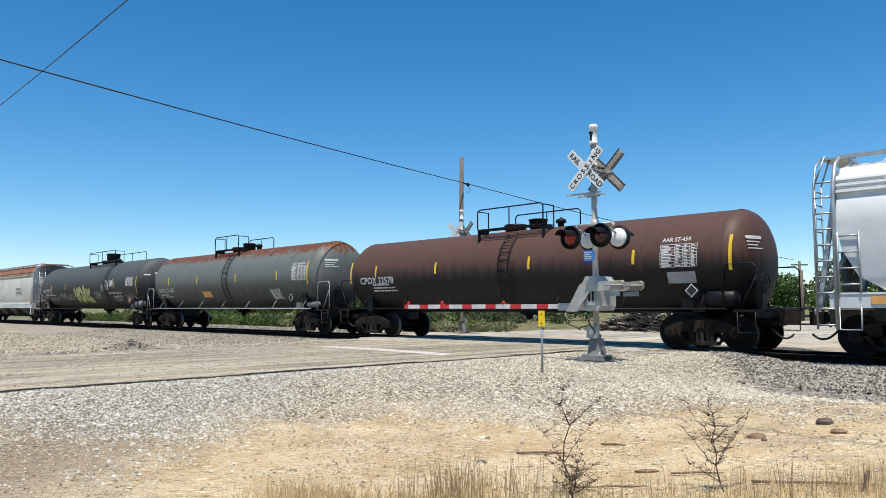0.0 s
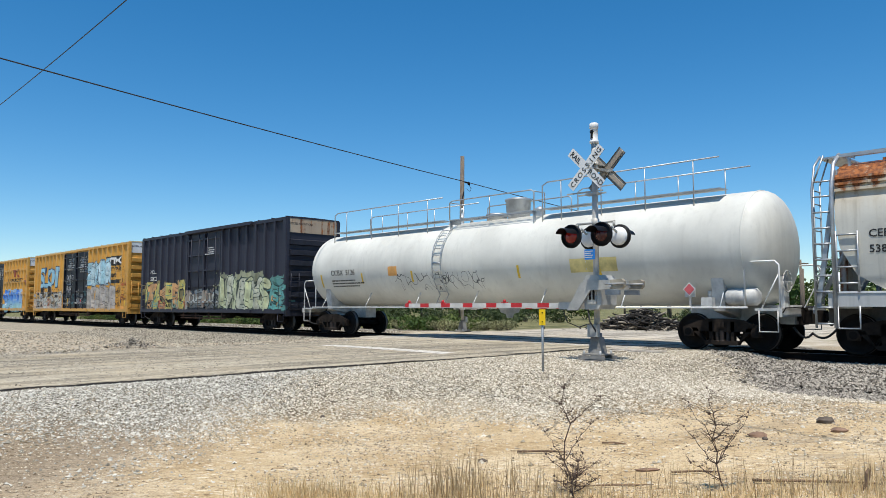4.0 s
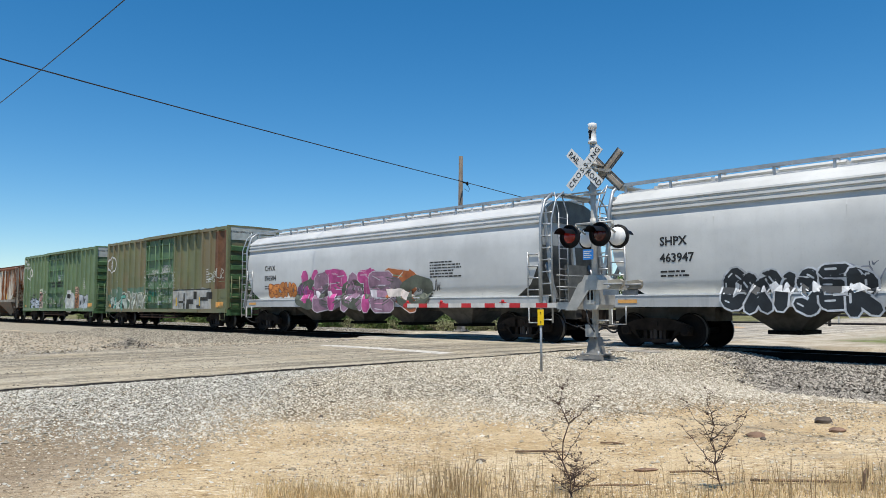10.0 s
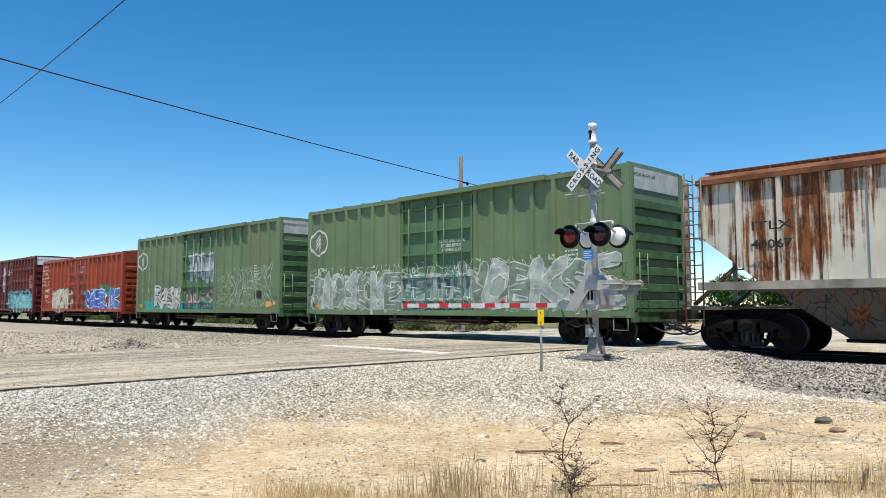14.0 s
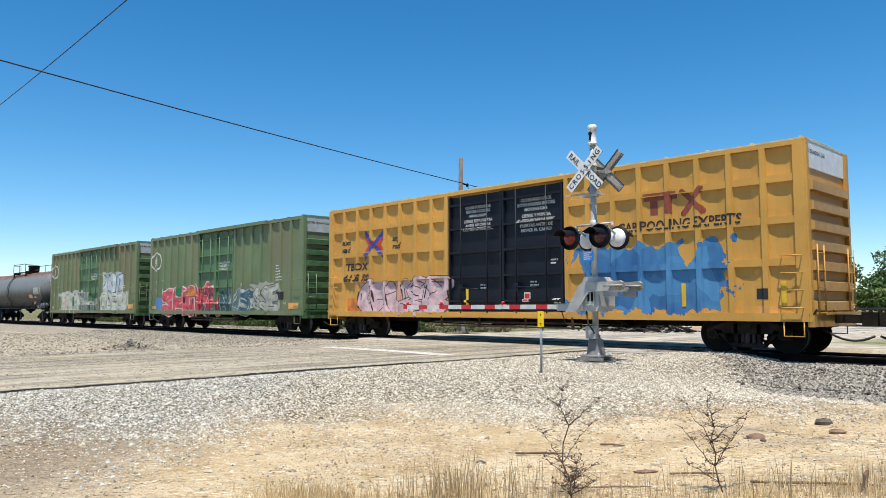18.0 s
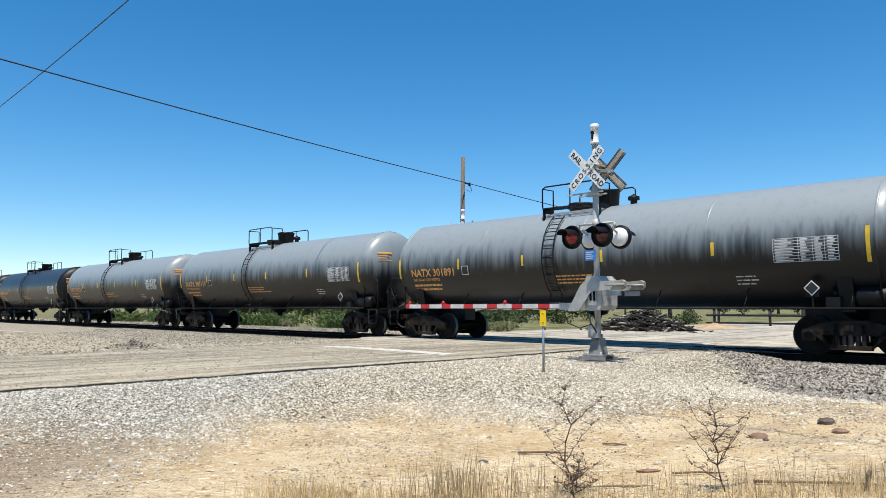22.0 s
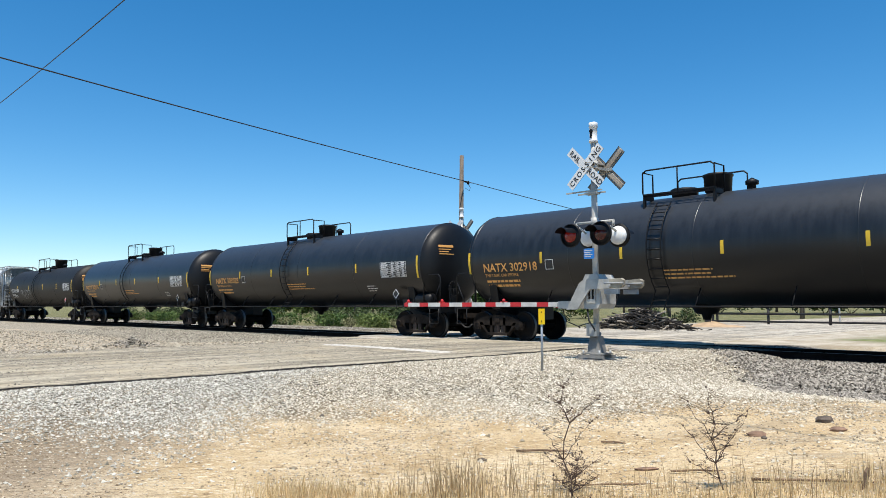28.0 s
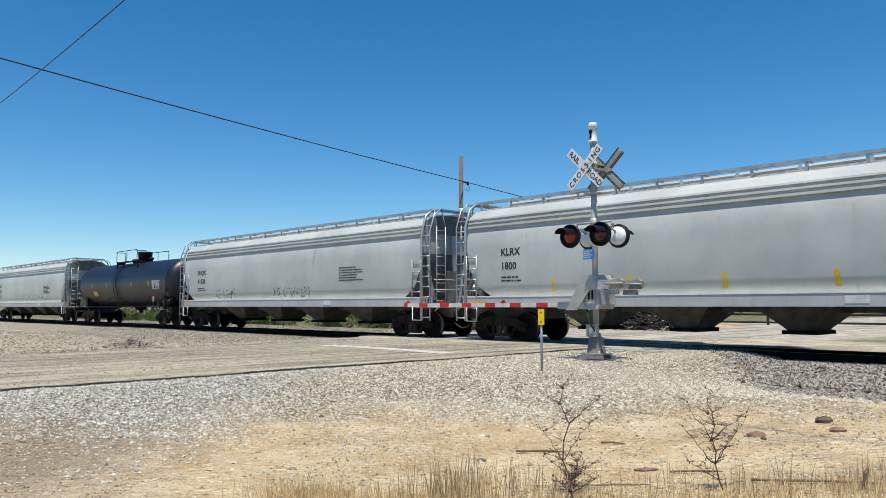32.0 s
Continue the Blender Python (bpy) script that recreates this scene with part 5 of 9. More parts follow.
    part("bottom_outlet", Geo().lathe([(.72, .0), (.72, .1), (.86, .14), (.9, .3), (1.12, .42)], (vd, 0, 0), "z", 16), saddle, car)
    # brake gear on the leading end
    part("air_reservoir", Geo().lathe([(-.42, 0), (-.42, drum_r - .08), (-.34, drum_r), (.34, drum_r), (.42, drum_r - .08), (.42, 0)], (half - .75, -1.12, 1.12 + drum_r), "x", 14), tank_grey or saddle, car)
    part("placard_bracket", Geo().box(half - plate - .02, half - plate + .02, -1.44, -1.4, 1.0, 1.6).box(half - plate - .14, half - plate + .14, -1.44, -1.41, 1.35, 1.6), saddle, car)
    diamond(car, lambda z: 1.42, half - plate, 1.55, .18, placard)
    part("brake_valve", Geo().box(half - 1.75, half - 1.45, -1.35, -.9, 1.06, 1.34).cyl((half - 1.6, -1.1, 1.34), (half - 1.6, -1.1, 1.5), .07, 8), tank_grey or saddle, car)
    bw = Geo()
    for i in range(14):
        w0, w1 = i * math.pi / 7, (i + 1) * math.pi / 7
        bw.cyl((half + .12, -.55 + .27 * math.cos(w0), 1.72 + .27 * math.sin(w0)), (half + .12, -.55 + .27 * math.cos(w1), 1.72 + .27 * math.sin(w1)), .016, 5)
    for i in range(4):
        bw.cyl((half + .1, -.55, 1.72), (half + .12, -.55 + .27 * math.cos(i * 1.57), 1.72 + .27 * math.sin(i * 1.57)), .012, 5)
    bw.box(half - .02, half + .08, -.67, -.43, 1.06, 1.85)
    part("brake_wheel", bw, saddle, car)
    surf = lambda z: math.sqrt(max(.01, r * r - (z - zc) ** 2))
    for x, z0, z1 in stripes:
        patch("reflective_stripe", x - .045, x + .045, z0, z1, YELLOW_TAPE, car, surf, "faded yellow reflective stripe")
    for (y, z, w, n_, mt) in head_print:      # writing on the leading head
        hg = Geo()
        for i in range(n_):
            zz, ww, hh = z - i * .085, w * (.8 - .14 * (i % 3)), (.085 if i == 0 else .03)
            k = len(hg.v)
            for yy, zq in ((y, zz), (y + ww, zz), (y + ww, zz + hh), (y, zz + hh)):
                rho = min(.999, math.hypot(yy, zq - zc) / r)
                hg.v.append((body + .62 * math.sin(math.acos(rho ** 1.25)) + .03, yy, zq))
            hg.face([k, k + 1, k + 2, k + 3])
        part("head_stencil", hg, mt, car)
    add_bogies(car, (-(half - 1.35), half - 1.35))
    add_couplers(car, tip + .25, pitch / 2)
    CARS.append((car, at_u))
    return car, surf


def data_panel(x, z, w, h, car, surf, mat=WHITE_STENCIL, seed=3):
    """A stencilled table of tests and dates."""
    g = Geo()

    def bar(x0, x1, z0, z1):
        k = len(g.v)
        g.v += [(x0, -surf(z0) - .008, z0), (x1, -surf(z0) - .008, z0), (x1, -surf(z1) - .008, z1), (x0, -surf(z1) - .008, z1)]
        g.face([k, k + 1, k + 2, k + 3])
    rnd = random.Random(seed)
    rows = 8
    for i in range(rows + 1):
        bar(x, x + w, z - h * i / rows - .007, z - h * i / rows + .007)
    for q in (0, .4, .62, .8, 1):
        for i in range(rows):
            bar(x + w * q - .006, x + w * q + .006, z - h * (i + 1) / rows, z - h * i / rows)
    for i in range(rows):
        for q0, q1 in ((.03, .36), (.43, .58), (.65, .77), (.84, .96)):
            bar(x + w * q0, x + w * (q0 + (q1 - q0) * rnd.uniform(.5, 1)), z - h * (i + .78) / rows, z - h * (i + .3) / rows)
    return part("data_panel", g, mat, car)


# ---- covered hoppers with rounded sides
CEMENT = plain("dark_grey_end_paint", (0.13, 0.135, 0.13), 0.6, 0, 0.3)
HOP = [(1.43, 1.42), (1.50, 1.8), (1.53, 2.4), (1.53, 3.0), (1.51, 3.38), (1.43, 3.58), (1.40, 3.67), (1.49, 3.69), (1.485, 3.75), (1.41, 3.77), (1.41, 3.82), (1.475, 3.835), (1.468, 3.885), (1.395, 3.905), (1.39, 3.955), (1.45, 3.97), (1.435, 4.02),
       (1.26, 4.18), (1.05, 4.31), (.7, 4.42), (0, 4.47)]


def hop_surf(z):
    for (y0, z0), (y1, z1) in zip(HOP, HOP[1:]):
        if z0 <= z <= z1:
            return y0 + (y1 - y0) * (z - z0) / (z1 - z0)
    return 1.5


def hopper(at_u, L, pitch, shell, label, sill=None, ends=None, dk=0.0, group="covered hoppers of the train", gates=4, rails=GREY_STEEL, under=None):
    car = thing("covered_hopper", placed(at_u, V0, 0), label, "covered hopper", group)
    h = L / 2
    sill, ends, under = sill or shell, ends or shell, under or shell

    def reach(z):      # half length of the body: vertical above, cut away in a round below
        if z > 3.0:
            return h - .5
        return h - .5 - 1.2 * (1 - math.sqrt(max(0.0, 1 - ((3.0 - z) / 1.6) ** 2)))
    sec = [(-y, z + dk) for y, z in HOP] + [(y, z + dk) for y, z in reversed(HOP[:-1])]
    k = 14
    g = Geo()
    for i in range(k + 1):
        for y, z in sec:
            g.v.append((reach(z - dk) * (2 * i / k - 1), y, z))
    w = len(sec)
    for i in range(k):
        for j in range(w - 1):
            g.face([i * w + j, i * w + j + 1, (i + 1) * w + j + 1, (i + 1) * w + j], 0, not 5 <= min(j, w - 2 - j) <= 16)
        g.face([i * w, (i + 1) * w, (i + 1) * w + w - 1, i * w + w - 1], 0)
    part("body", g, shell, car)
    for q in (-1, 1):       # sloping end sheets
        e = Geo()
        i = k if q > 0 else 0
        b = len(HOP)
        e.v = [g.v[i * w + j] for j in range(w)]
        for j in range(b - 1):
            # lower faces take the ends colour, dark to paint in the end bay's shade
            e.face([j, j + 1, w - 2 - j, w - 1 - j] if j < b - 2 else [j, j + 1, w - 1 - j], 1 if HOP[j][1] > 2.9 else 0, True)
        part("end_slope_sheet", e, [ends, shell], car)
    # seams and ribs of the side sheets
    for x in (-6.2, -3.1, 0.0, 3.1, 6.2):
        for s in (-1, 1):
            sg = Geo()
            for y, z in HOP[:6]:
                sg.v += [(x - .012, s * (y + .004), z + dk), (x + .012, s * (y + .004), z + dk)]
            for i in range(5):
                sg.face([2 * i, 2 * i + 1, 2 * i + 3, 2 * i + 2])
            part("side_seam", sg, shell, car)
    for s in (-1, 1):
        ys = sorted((s * 1.40, s * 1.545))
        part("side_sill", Geo().box(-h + .3, h - .3, ys[0], ys[1], 1.10 + dk, 1.40 + dk), sill, car)
        ys = sorted((s * 1.40, s * 1.56))
        part("sill_cap", Geo().box(-h + .3, h - .3, ys[0], ys[1], 1.40 + dk, 1.44 + dk), WHITE_PAINT, car, "bright white sill edge")
    # roof: hatch trough and running boards on brackets
    zt = 4.47 + dk
    part("hatch_trough", Geo().box(-h + 1.2, h - 1.2, -.34, .34, zt - .04, zt + .07), shell, car)
    k2 = 10
    for i in range(k2):
        x0 = -h + 1.3 + (L - 2.6) * i / k2
        part("hatch_cover", Geo().prism([(-.4, zt + .07), (.4, zt + .07), (.36, zt + .13), (-.36, zt + .13)], "x", x0 + .05, x0 + (L - 2.6) / k2 - .05), shell, car)
    for s in (-1, 1):
        rb = Geo()
        for i in range(4):
            yy = s * (.68 + i * .11)
            rb.box(-h + .45, h - .45, yy - .02, yy + .02, zt + .11, zt + .14)
        for i in range(60):
            xx = -h + .5 + (L - 1.0) * i / 59
            rb.box(xx - .012, xx + .012, min(s * .66, s * 1.04), max(s * .66, s * 1.04), zt + .112, zt + .136)
        rb.box(-h + .45, h - .45, min(s * 1.05, s * 1.075), max(s * 1.05, s * 1.075), zt + .06, zt + .14)
        part("running_board", rb, rails, car)
        for i in range(14):
            xx = -h + .7 + (L - 1.4) * i / 13
            part("board_bracket", Geo().box(xx - .03, xx + .03, min(s * 1.0, s * 1.05), max(s * 1.0, s * 1.05), zt - .17, zt + .11).box(xx - .012, xx + .012, min(s * .66, s * 1.0), max(s * .66, s * 1.0), zt + .06, zt + .11), rails, car)
    # ends: cage of posts, ladders, platform
    for q in (-1, 1):
        xe = q * (h - .06)
        for s in (-1, 1):
            part("corner_post", Geo().hexa([(xe - .05, s * 1.44 - .04, 1.1 + dk), (xe + .05, s * 1.44 - .04, 1.1 + dk), (xe + .05, s * 1.44 + .04, 1.1 + dk), (xe - .05, s * 1.44 + .04, 1.1 + dk),
                                            (q * (h - .5) - .05, s * 1.32 - .04, 4.2 + dk), (q * (h - .5) + .05, s * 1.32 - .04, 4.2 + dk), (q * (h - .5) + .05, s * 1.32 + .04, 4.2 + dk), (q * (h - .5) - .05, s * 1.32 + .04, 4.2 + dk)]), rails, car)
            a, b = sorted((q * (h - .04), q * (h - .46)))
            lg = Geo()
            for xx in (a, b):
                r_ = .05 if xx == q * (h - .46) else .028
                lg.tube([(xx, s * 1.56, .62 + dk), (xx, s * 1.56, 3.75 + dk), (xx, s * 1.34, 4.35 + dk), (xx, s * .95, 4.62 + dk)], r_, 6)
            lo = Geo()      # the short ladder inside the corner one
            for xx in (q * (h - .52), q * (h - .96)):
                lo.tube([(xx, s * 1.57, 1.42 + dk), (xx, s * 1.57, 2.78 + dk)], .024, 6)
            for i in range(4):
                lo.cyl((q * (h - .52), s * 1.57, 1.62 + dk + i * .36), (q * (h - .96), s * 1.57, 1.62 + dk + i * .36), .02, 5)
            part("side_ladder", lo, rails, car)
            part("stirrup_step", Geo().tube([(q * (h - .5), s * 1.55, 1.12 + dk), (q * (h - .5), s * 1.55, .62 + dk), (q * (h - .95), s * 1.55, .62 + dk), (q * (h - .95), s * 1.55, 1.12 + dk)], .022, 5), rails, car)
            for i in range(10):
                zz = .72 + dk + i * .36
                yy = 1.56 if zz < 3.7 + dk else 1.56 - (zz - 3.7 - dk) * .4
                lg.cyl((a, s * yy, zz), (b, s * yy, zz), .022, 5)
            part("corner_ladder", lg, rails, car)
            part("end_strut", Geo().cyl((q * (h - .1), s * 1.25, 1.35 + dk), (q * (h - .75), s * 1.1, 2.7 + dk), .06, 8), rails, car)
        xs = sorted((q * (h - .5), q * (h - .44)))
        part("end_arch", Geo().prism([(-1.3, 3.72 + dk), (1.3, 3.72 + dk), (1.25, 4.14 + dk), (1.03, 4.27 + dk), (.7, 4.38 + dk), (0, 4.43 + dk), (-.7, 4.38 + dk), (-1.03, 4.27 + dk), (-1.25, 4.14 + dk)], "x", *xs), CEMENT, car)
        part("slope_brace", Geo().hexa([(q * (h - .3), -.06, 1.12 + dk), (q * (h - .2), -.06, 1.12 + dk), (q * (h - .2), .06, 1.12 + dk), (q * (h - .3), .06, 1.12 + dk),
                                        (q * (h - .5), -.06, 3.7 + dk), (q * (h - .44), -.06, 3.7 + dk), (q * (h - .44), .06, 3.7 + dk), (q * (h - .5), .06, 3.7 + dk)]), rails, car)
        el = ladder_geo(-1.28, -.85, q * (h + .02), 1.15 + dk, 3.95 + dk, 9, .016, True, "y")
        el.tube([(q * (h + .02), -1.28, 3.95 + dk), (q * (h - .2), -1.2, 4.6 + dk)], .02, 5).tube([(q * (h + .02), -.85, 3.95 + dk), (q * (h - .2), -.85, 4.6 + dk)], .02, 5)
        part("end_ladder", el, rails, car)
        hb = Geo()
        for zz in (1.7, 2.05):
            hb.tube([(q * (h + .02), -1.42, zz + dk), (q * (h + .02), 1.42, zz + dk)], .018, 5)
        part("end_rail", hb, rails, car)
        xs = sorted((q * (h - .9), q * (h + .05)))
        part("end_platform", Geo().box(xs[0], xs[1], -1.42, 1.42, 1.06 + dk, 1.12 + dk), sill, car)
        xs = sorted((q * (h - 3.0), q * (h + .05)))
        part("shear_plate", Geo().box(xs[0], xs[1], -.5, .5, .72, 1.1 + dk), under, car)
        pf = Geo().box(min(q * (h - .55), q * (h - .05)), max(q * (h - .55), q * (h - .05)), -1.0, 1.0, zt + .08, zt + .12)
        part("roof_platform", pf, rails, car)
        part("end_post", Geo().box(q * (h - .3) - .06, q * (h - .3) + .06, -.5, .5, 1.12 + dk, 2.4 + dk), ends, car)
    # discharge pockets under the body
    span = (L - 6.4) / gates
    for i in range(gates):
        xc = -(L - 6.4) / 2 + span * (i + .5)
        a = span * .42
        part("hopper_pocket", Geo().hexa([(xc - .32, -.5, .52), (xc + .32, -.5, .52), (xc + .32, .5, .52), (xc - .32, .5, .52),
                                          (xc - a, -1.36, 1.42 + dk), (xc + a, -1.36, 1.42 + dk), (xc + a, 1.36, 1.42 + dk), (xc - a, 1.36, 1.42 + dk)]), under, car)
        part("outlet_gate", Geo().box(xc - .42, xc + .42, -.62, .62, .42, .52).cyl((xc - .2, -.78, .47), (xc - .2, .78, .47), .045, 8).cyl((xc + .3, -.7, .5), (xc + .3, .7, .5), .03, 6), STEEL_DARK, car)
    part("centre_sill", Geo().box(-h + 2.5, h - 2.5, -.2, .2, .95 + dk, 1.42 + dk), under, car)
    add_bogies(car, (-(h - 1.55), h - 1.55))
    add_couplers(car, h, pitch / 2, mat=rails)
    CARS.append((car, at_u))
    return car, (lambda z: hop_surf(z - dk))


def rib_hopper(at_u, L, pitch, shell, pockets, label, crown, sill):
    """Flat-sided hopper with outside posts and three steep pockets."""
    car = thing("covered_hopper", placed(at_u, V0, 0), label, "covered hopper", "covered hoppers of the train")
    h, W, z0, zt = L / 2, 1.45, 1.62, 4.32
    top, low = h - .45, h - 2.1
    g = Geo()
    pts = [(-low, z0), (low, z0), (top, 2.9), (top, zt), (-top, zt), (-top, 2.9)]
    g.prism(pts, "y", -W + .08, W - .08)
    part("body", g, shell, car)
    part("roof", Geo().prism([(-W, zt), (W, zt), (W - .3, zt + .16), (0, zt + .24), (-W + .3, zt + .16)], "x", -top, top), crown, car)
    for s in (-1, 1):
        ys = sorted((s * (W - .09), s * (W + .05)))
        part("top_chord", Geo().box(-top, top, ys[0], ys[1], zt - .12, zt + .01), crown, car)
        part("side_sill", Geo().box(-top, top, ys[0], ys[1], z0 - .1, z0 + .1), sill, car)
        k = 16
        for i in range(k + 1):
            x = -top + .1 + (2 * top - .2) * i / k
            zb = z0 if abs(x) < low else z0 + (abs(x) - low) / (top - low) * 1.28
            y0, y1 = s * (W - .09), s * (W + .035)
            part("side_post", Geo().hexa([(x - .09, y0, zb), (x + .09, y0, zb), (x + .05, y1, zb), (x - .05, y1, zb), (x - .09, y0, zt - .1), (x + .09, y0, zt - .1), (x + .05, y1, zt - .1), (x - .05, y1, zt - .1)]), shell, car)
        rb = Geo()
        for i in range(3):
            yy = s * (.62 + i * .14)
            rb.box(-top, top, yy - .03, yy + .03, zt + .26, zt + .29)
        part("running_board", rb, crown, car)
        for i in range(12):
            xx = -top + .3 + (2 * top - .6) * i / 11
            part("board_bracket", Geo().box(xx - .025, xx + .025, min(s * .58, s * .95), max(s * .58, s * .95), zt + .1, zt + .26), crown, car)
    for q in (-1, 1):
        for s in (-1, 1):
            part("corner_post", Geo().box(q * (h - .14) - .05, q * (h - .14) + .05, s * 1.38 - .05, s * 1.38 + .05, 1.05, zt), sill, car)
            a, b = sorted((q * (h - .12), q * (h - .6)))
            lg = ladder_geo(a, b, s * 1.5, .6, zt + .1, 11, .017)
            part("corner_ladder", lg, pockets, car)
            part("end_strut", Geo().cyl((q * (h - .2), s * 1.2, 1.15), (q * (h - 1.4), s * 1.1, 2.2), .06, 8), pockets, car)
        part("end_ladder", ladder_geo(-1.25, -.8, q * (h - .02), 1.1, zt + .3, 10, .017, True, "y"), pockets, car)
        xs = sorted((q * (h - 1.0), q * (h + .02)))
        part("end_platform", Geo().box(xs[0], xs[1], -1.4, 1.4, 1.02, 1.1), pockets, car)
        xs = sorted((q * (h - 3.2), q * (h + .02)))
        part("stub_sill", Geo().box(xs[0], xs[1], -.4, .4, .7, 1.05), STEEL_DARK, car)
    for i in range(3):
        xc = (i - 1) * 4.2
        part("hopper_pocket", Geo().hexa([(xc - .55, -.62, .36), (xc + .55, -.62, .36), (xc + .55, .62, .36), (xc - .55, .62, .36),
                                          (xc - 2.08, -W + .12, z0 - .08), (xc + 2.08, -W + .12, z0 - .08), (xc + 2.08, W - .12, z0 - .08), (xc - 2.08, W - .12, z0 - .08)]), pockets, car)
        part("outlet_gate", Geo().box(xc - .6, xc + .6, -.7, .7, .28, .36), STEEL_DARK, car)
    add_bogies(car, (-(h - 1.5), h - 1.5))
    add_couplers(car, h, pitch / 2)
    CARS.append((car, at_u))
    return car, (lambda z: W + .04)
# ---- the train, from the car already past the crossing to the last one seen
def mid(a, b):
    return (a + b) / 2


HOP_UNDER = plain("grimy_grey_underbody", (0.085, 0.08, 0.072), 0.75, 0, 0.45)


def stripe_set(xs, z0=2.2, z1=2.62):
    return [(x, z0, z1) for x in xs]


# a pale hopper already leaving
h_pale = paint("pale_hopper_paint", (0.64, 0.66, 0.66), streak=0.1)
car, sf = hopper(3.5, 19.5, 20.7, h_pale, "pale grey covered hopper with rounded sides", sill=h_pale, ends=CEMENT, under=HOP_UNDER)
patch("panel_sign", -8.6, -7.9, 1.18, 1.36, ORANGE_PAINT, car, lambda z: 1.56)

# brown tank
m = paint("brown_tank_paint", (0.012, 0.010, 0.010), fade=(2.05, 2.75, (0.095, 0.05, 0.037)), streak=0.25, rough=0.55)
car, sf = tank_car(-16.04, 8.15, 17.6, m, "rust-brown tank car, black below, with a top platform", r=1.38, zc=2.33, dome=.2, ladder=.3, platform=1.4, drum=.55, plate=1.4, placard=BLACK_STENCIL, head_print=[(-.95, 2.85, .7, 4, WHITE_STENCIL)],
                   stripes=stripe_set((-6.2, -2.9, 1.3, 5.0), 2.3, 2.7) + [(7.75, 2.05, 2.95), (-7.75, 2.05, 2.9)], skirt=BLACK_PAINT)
lettering("lettering", "CPOX 22578", -7.15, 2.02, .36, WHITE_STENCIL, car, sf, .006)
small_print("stencil", -6.4, 1.95, 1.4, 3, WHITE_STENCIL, car, sf)
lettering("lettering", "AAR ST-454", 5.85, 2.86, .16, WHITE_STENCIL, car, sf)
data_panel(5.82, 2.78, 1.05, .6, car, sf)
patch("grey_plate", 6.0, 6.8, 1.75, 2.05, GALV_DULL, car, sf)

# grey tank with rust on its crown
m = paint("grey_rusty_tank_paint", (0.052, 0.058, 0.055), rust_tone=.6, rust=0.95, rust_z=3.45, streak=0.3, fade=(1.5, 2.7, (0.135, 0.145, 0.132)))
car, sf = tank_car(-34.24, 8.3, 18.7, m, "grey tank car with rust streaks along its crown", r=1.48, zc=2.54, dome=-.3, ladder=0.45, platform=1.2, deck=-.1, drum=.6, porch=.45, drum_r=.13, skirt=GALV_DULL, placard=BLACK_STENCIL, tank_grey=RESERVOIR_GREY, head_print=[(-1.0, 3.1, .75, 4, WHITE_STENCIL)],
                   stripes=stripe_set((-6.0, -2.6, 1.4, 5.1), 2.35, 2.75) + [(7.5, 2.1, 3.1)])
lettering("lettering", "SHPX 211036", -7.35, 1.95, .34, WHITE_STENCIL, car, sf, .005)
small_print("stencil", -7.3, 1.8, 1.6, 2, WHITE_STENCIL, car, sf)
patch("orange_plate", -2.2, -1.3, 1.65, 1.95, ORANGE_PAINT, car, sf)
lettering("lettering", "DOT 111A100W1", 6.35, 2.98, .13, WHITE_STENCIL, car, sf)
data_panel(6.3, 2.93, 1.15, .62, car, sf)
data_panel(4.4, 1.95, .8, .42, car, sf)

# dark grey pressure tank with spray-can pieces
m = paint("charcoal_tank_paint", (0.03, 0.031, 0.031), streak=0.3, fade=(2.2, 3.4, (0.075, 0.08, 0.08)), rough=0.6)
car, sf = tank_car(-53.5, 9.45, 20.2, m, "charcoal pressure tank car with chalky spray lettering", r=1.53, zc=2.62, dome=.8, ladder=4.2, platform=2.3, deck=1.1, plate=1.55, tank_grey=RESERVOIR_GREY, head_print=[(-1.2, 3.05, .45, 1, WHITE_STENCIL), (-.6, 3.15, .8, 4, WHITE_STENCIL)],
                   stripes=stripe_set((-6.6, -3.6, 5.4), 2.4, 2.75) + [(8.9, 2.0, 3.0)])
lettering("lettering", "GBRX 705302", -8.6, 2.26, .34, WHITE_STENCIL, car, sf, .004)
small_print("stencil", -8.2, 2.12, 2.6, 2, WHITE_STENCIL, car, sf)
lettering("lettering", "LIQUEFIED PETROLEUM GAS", 4.3, 1.98, .17, WHITE_STENCIL, car, sf)
lettering("lettering", "NON - ODORIZED", 5.0, 1.76, .17, WHITE_STENCIL, car, sf)
data_panel(7.3, 2.95, 1.15, .5, car, sf)
spray(car, sf, "VOIK", -1.85, 1.1, 1.5, 2.5, ink(.42, .45, .17), ink(.02, .02, .02), 3, .36, .05, None, False, ink(.02, .02, .02), .86)
for x0, x1, z0, z1, sd in ((-8.7, -7.6, 1.75, 2.1, 1), (-7.2, -5.2, 1.6, 1.9, 2), (-4.9, -3.6, 1.75, 2.2, 3), (-3.5, -2.0, 1.65, 2.1, 4), (1.8, 3.0, 1.7, 2.2, 5), (5.0, 6.2, 1.45, 1.8, 6), (6.9, 8.5, 1.55, 2.0, 7), (3.2, 3.9, 2.1, 2.7, 8)):
    scribble(car, sf, x0, x1, z0, z1, ink(.3, .31, .31), sd, 6, .016)
scribble(car, sf, 4.05, 4.6, 2.3, 2.95, ink(.6, .61, .6), 9, 3, .03)
scribble(car, sf, 4.7, 5.5, 2.4, 2.95, ink(.6, .61, .6), 10, 4, .026)
patch("yellow_plate", .1, .7, 2.0, 2.35, YELLOW_TAPE, car, sf)

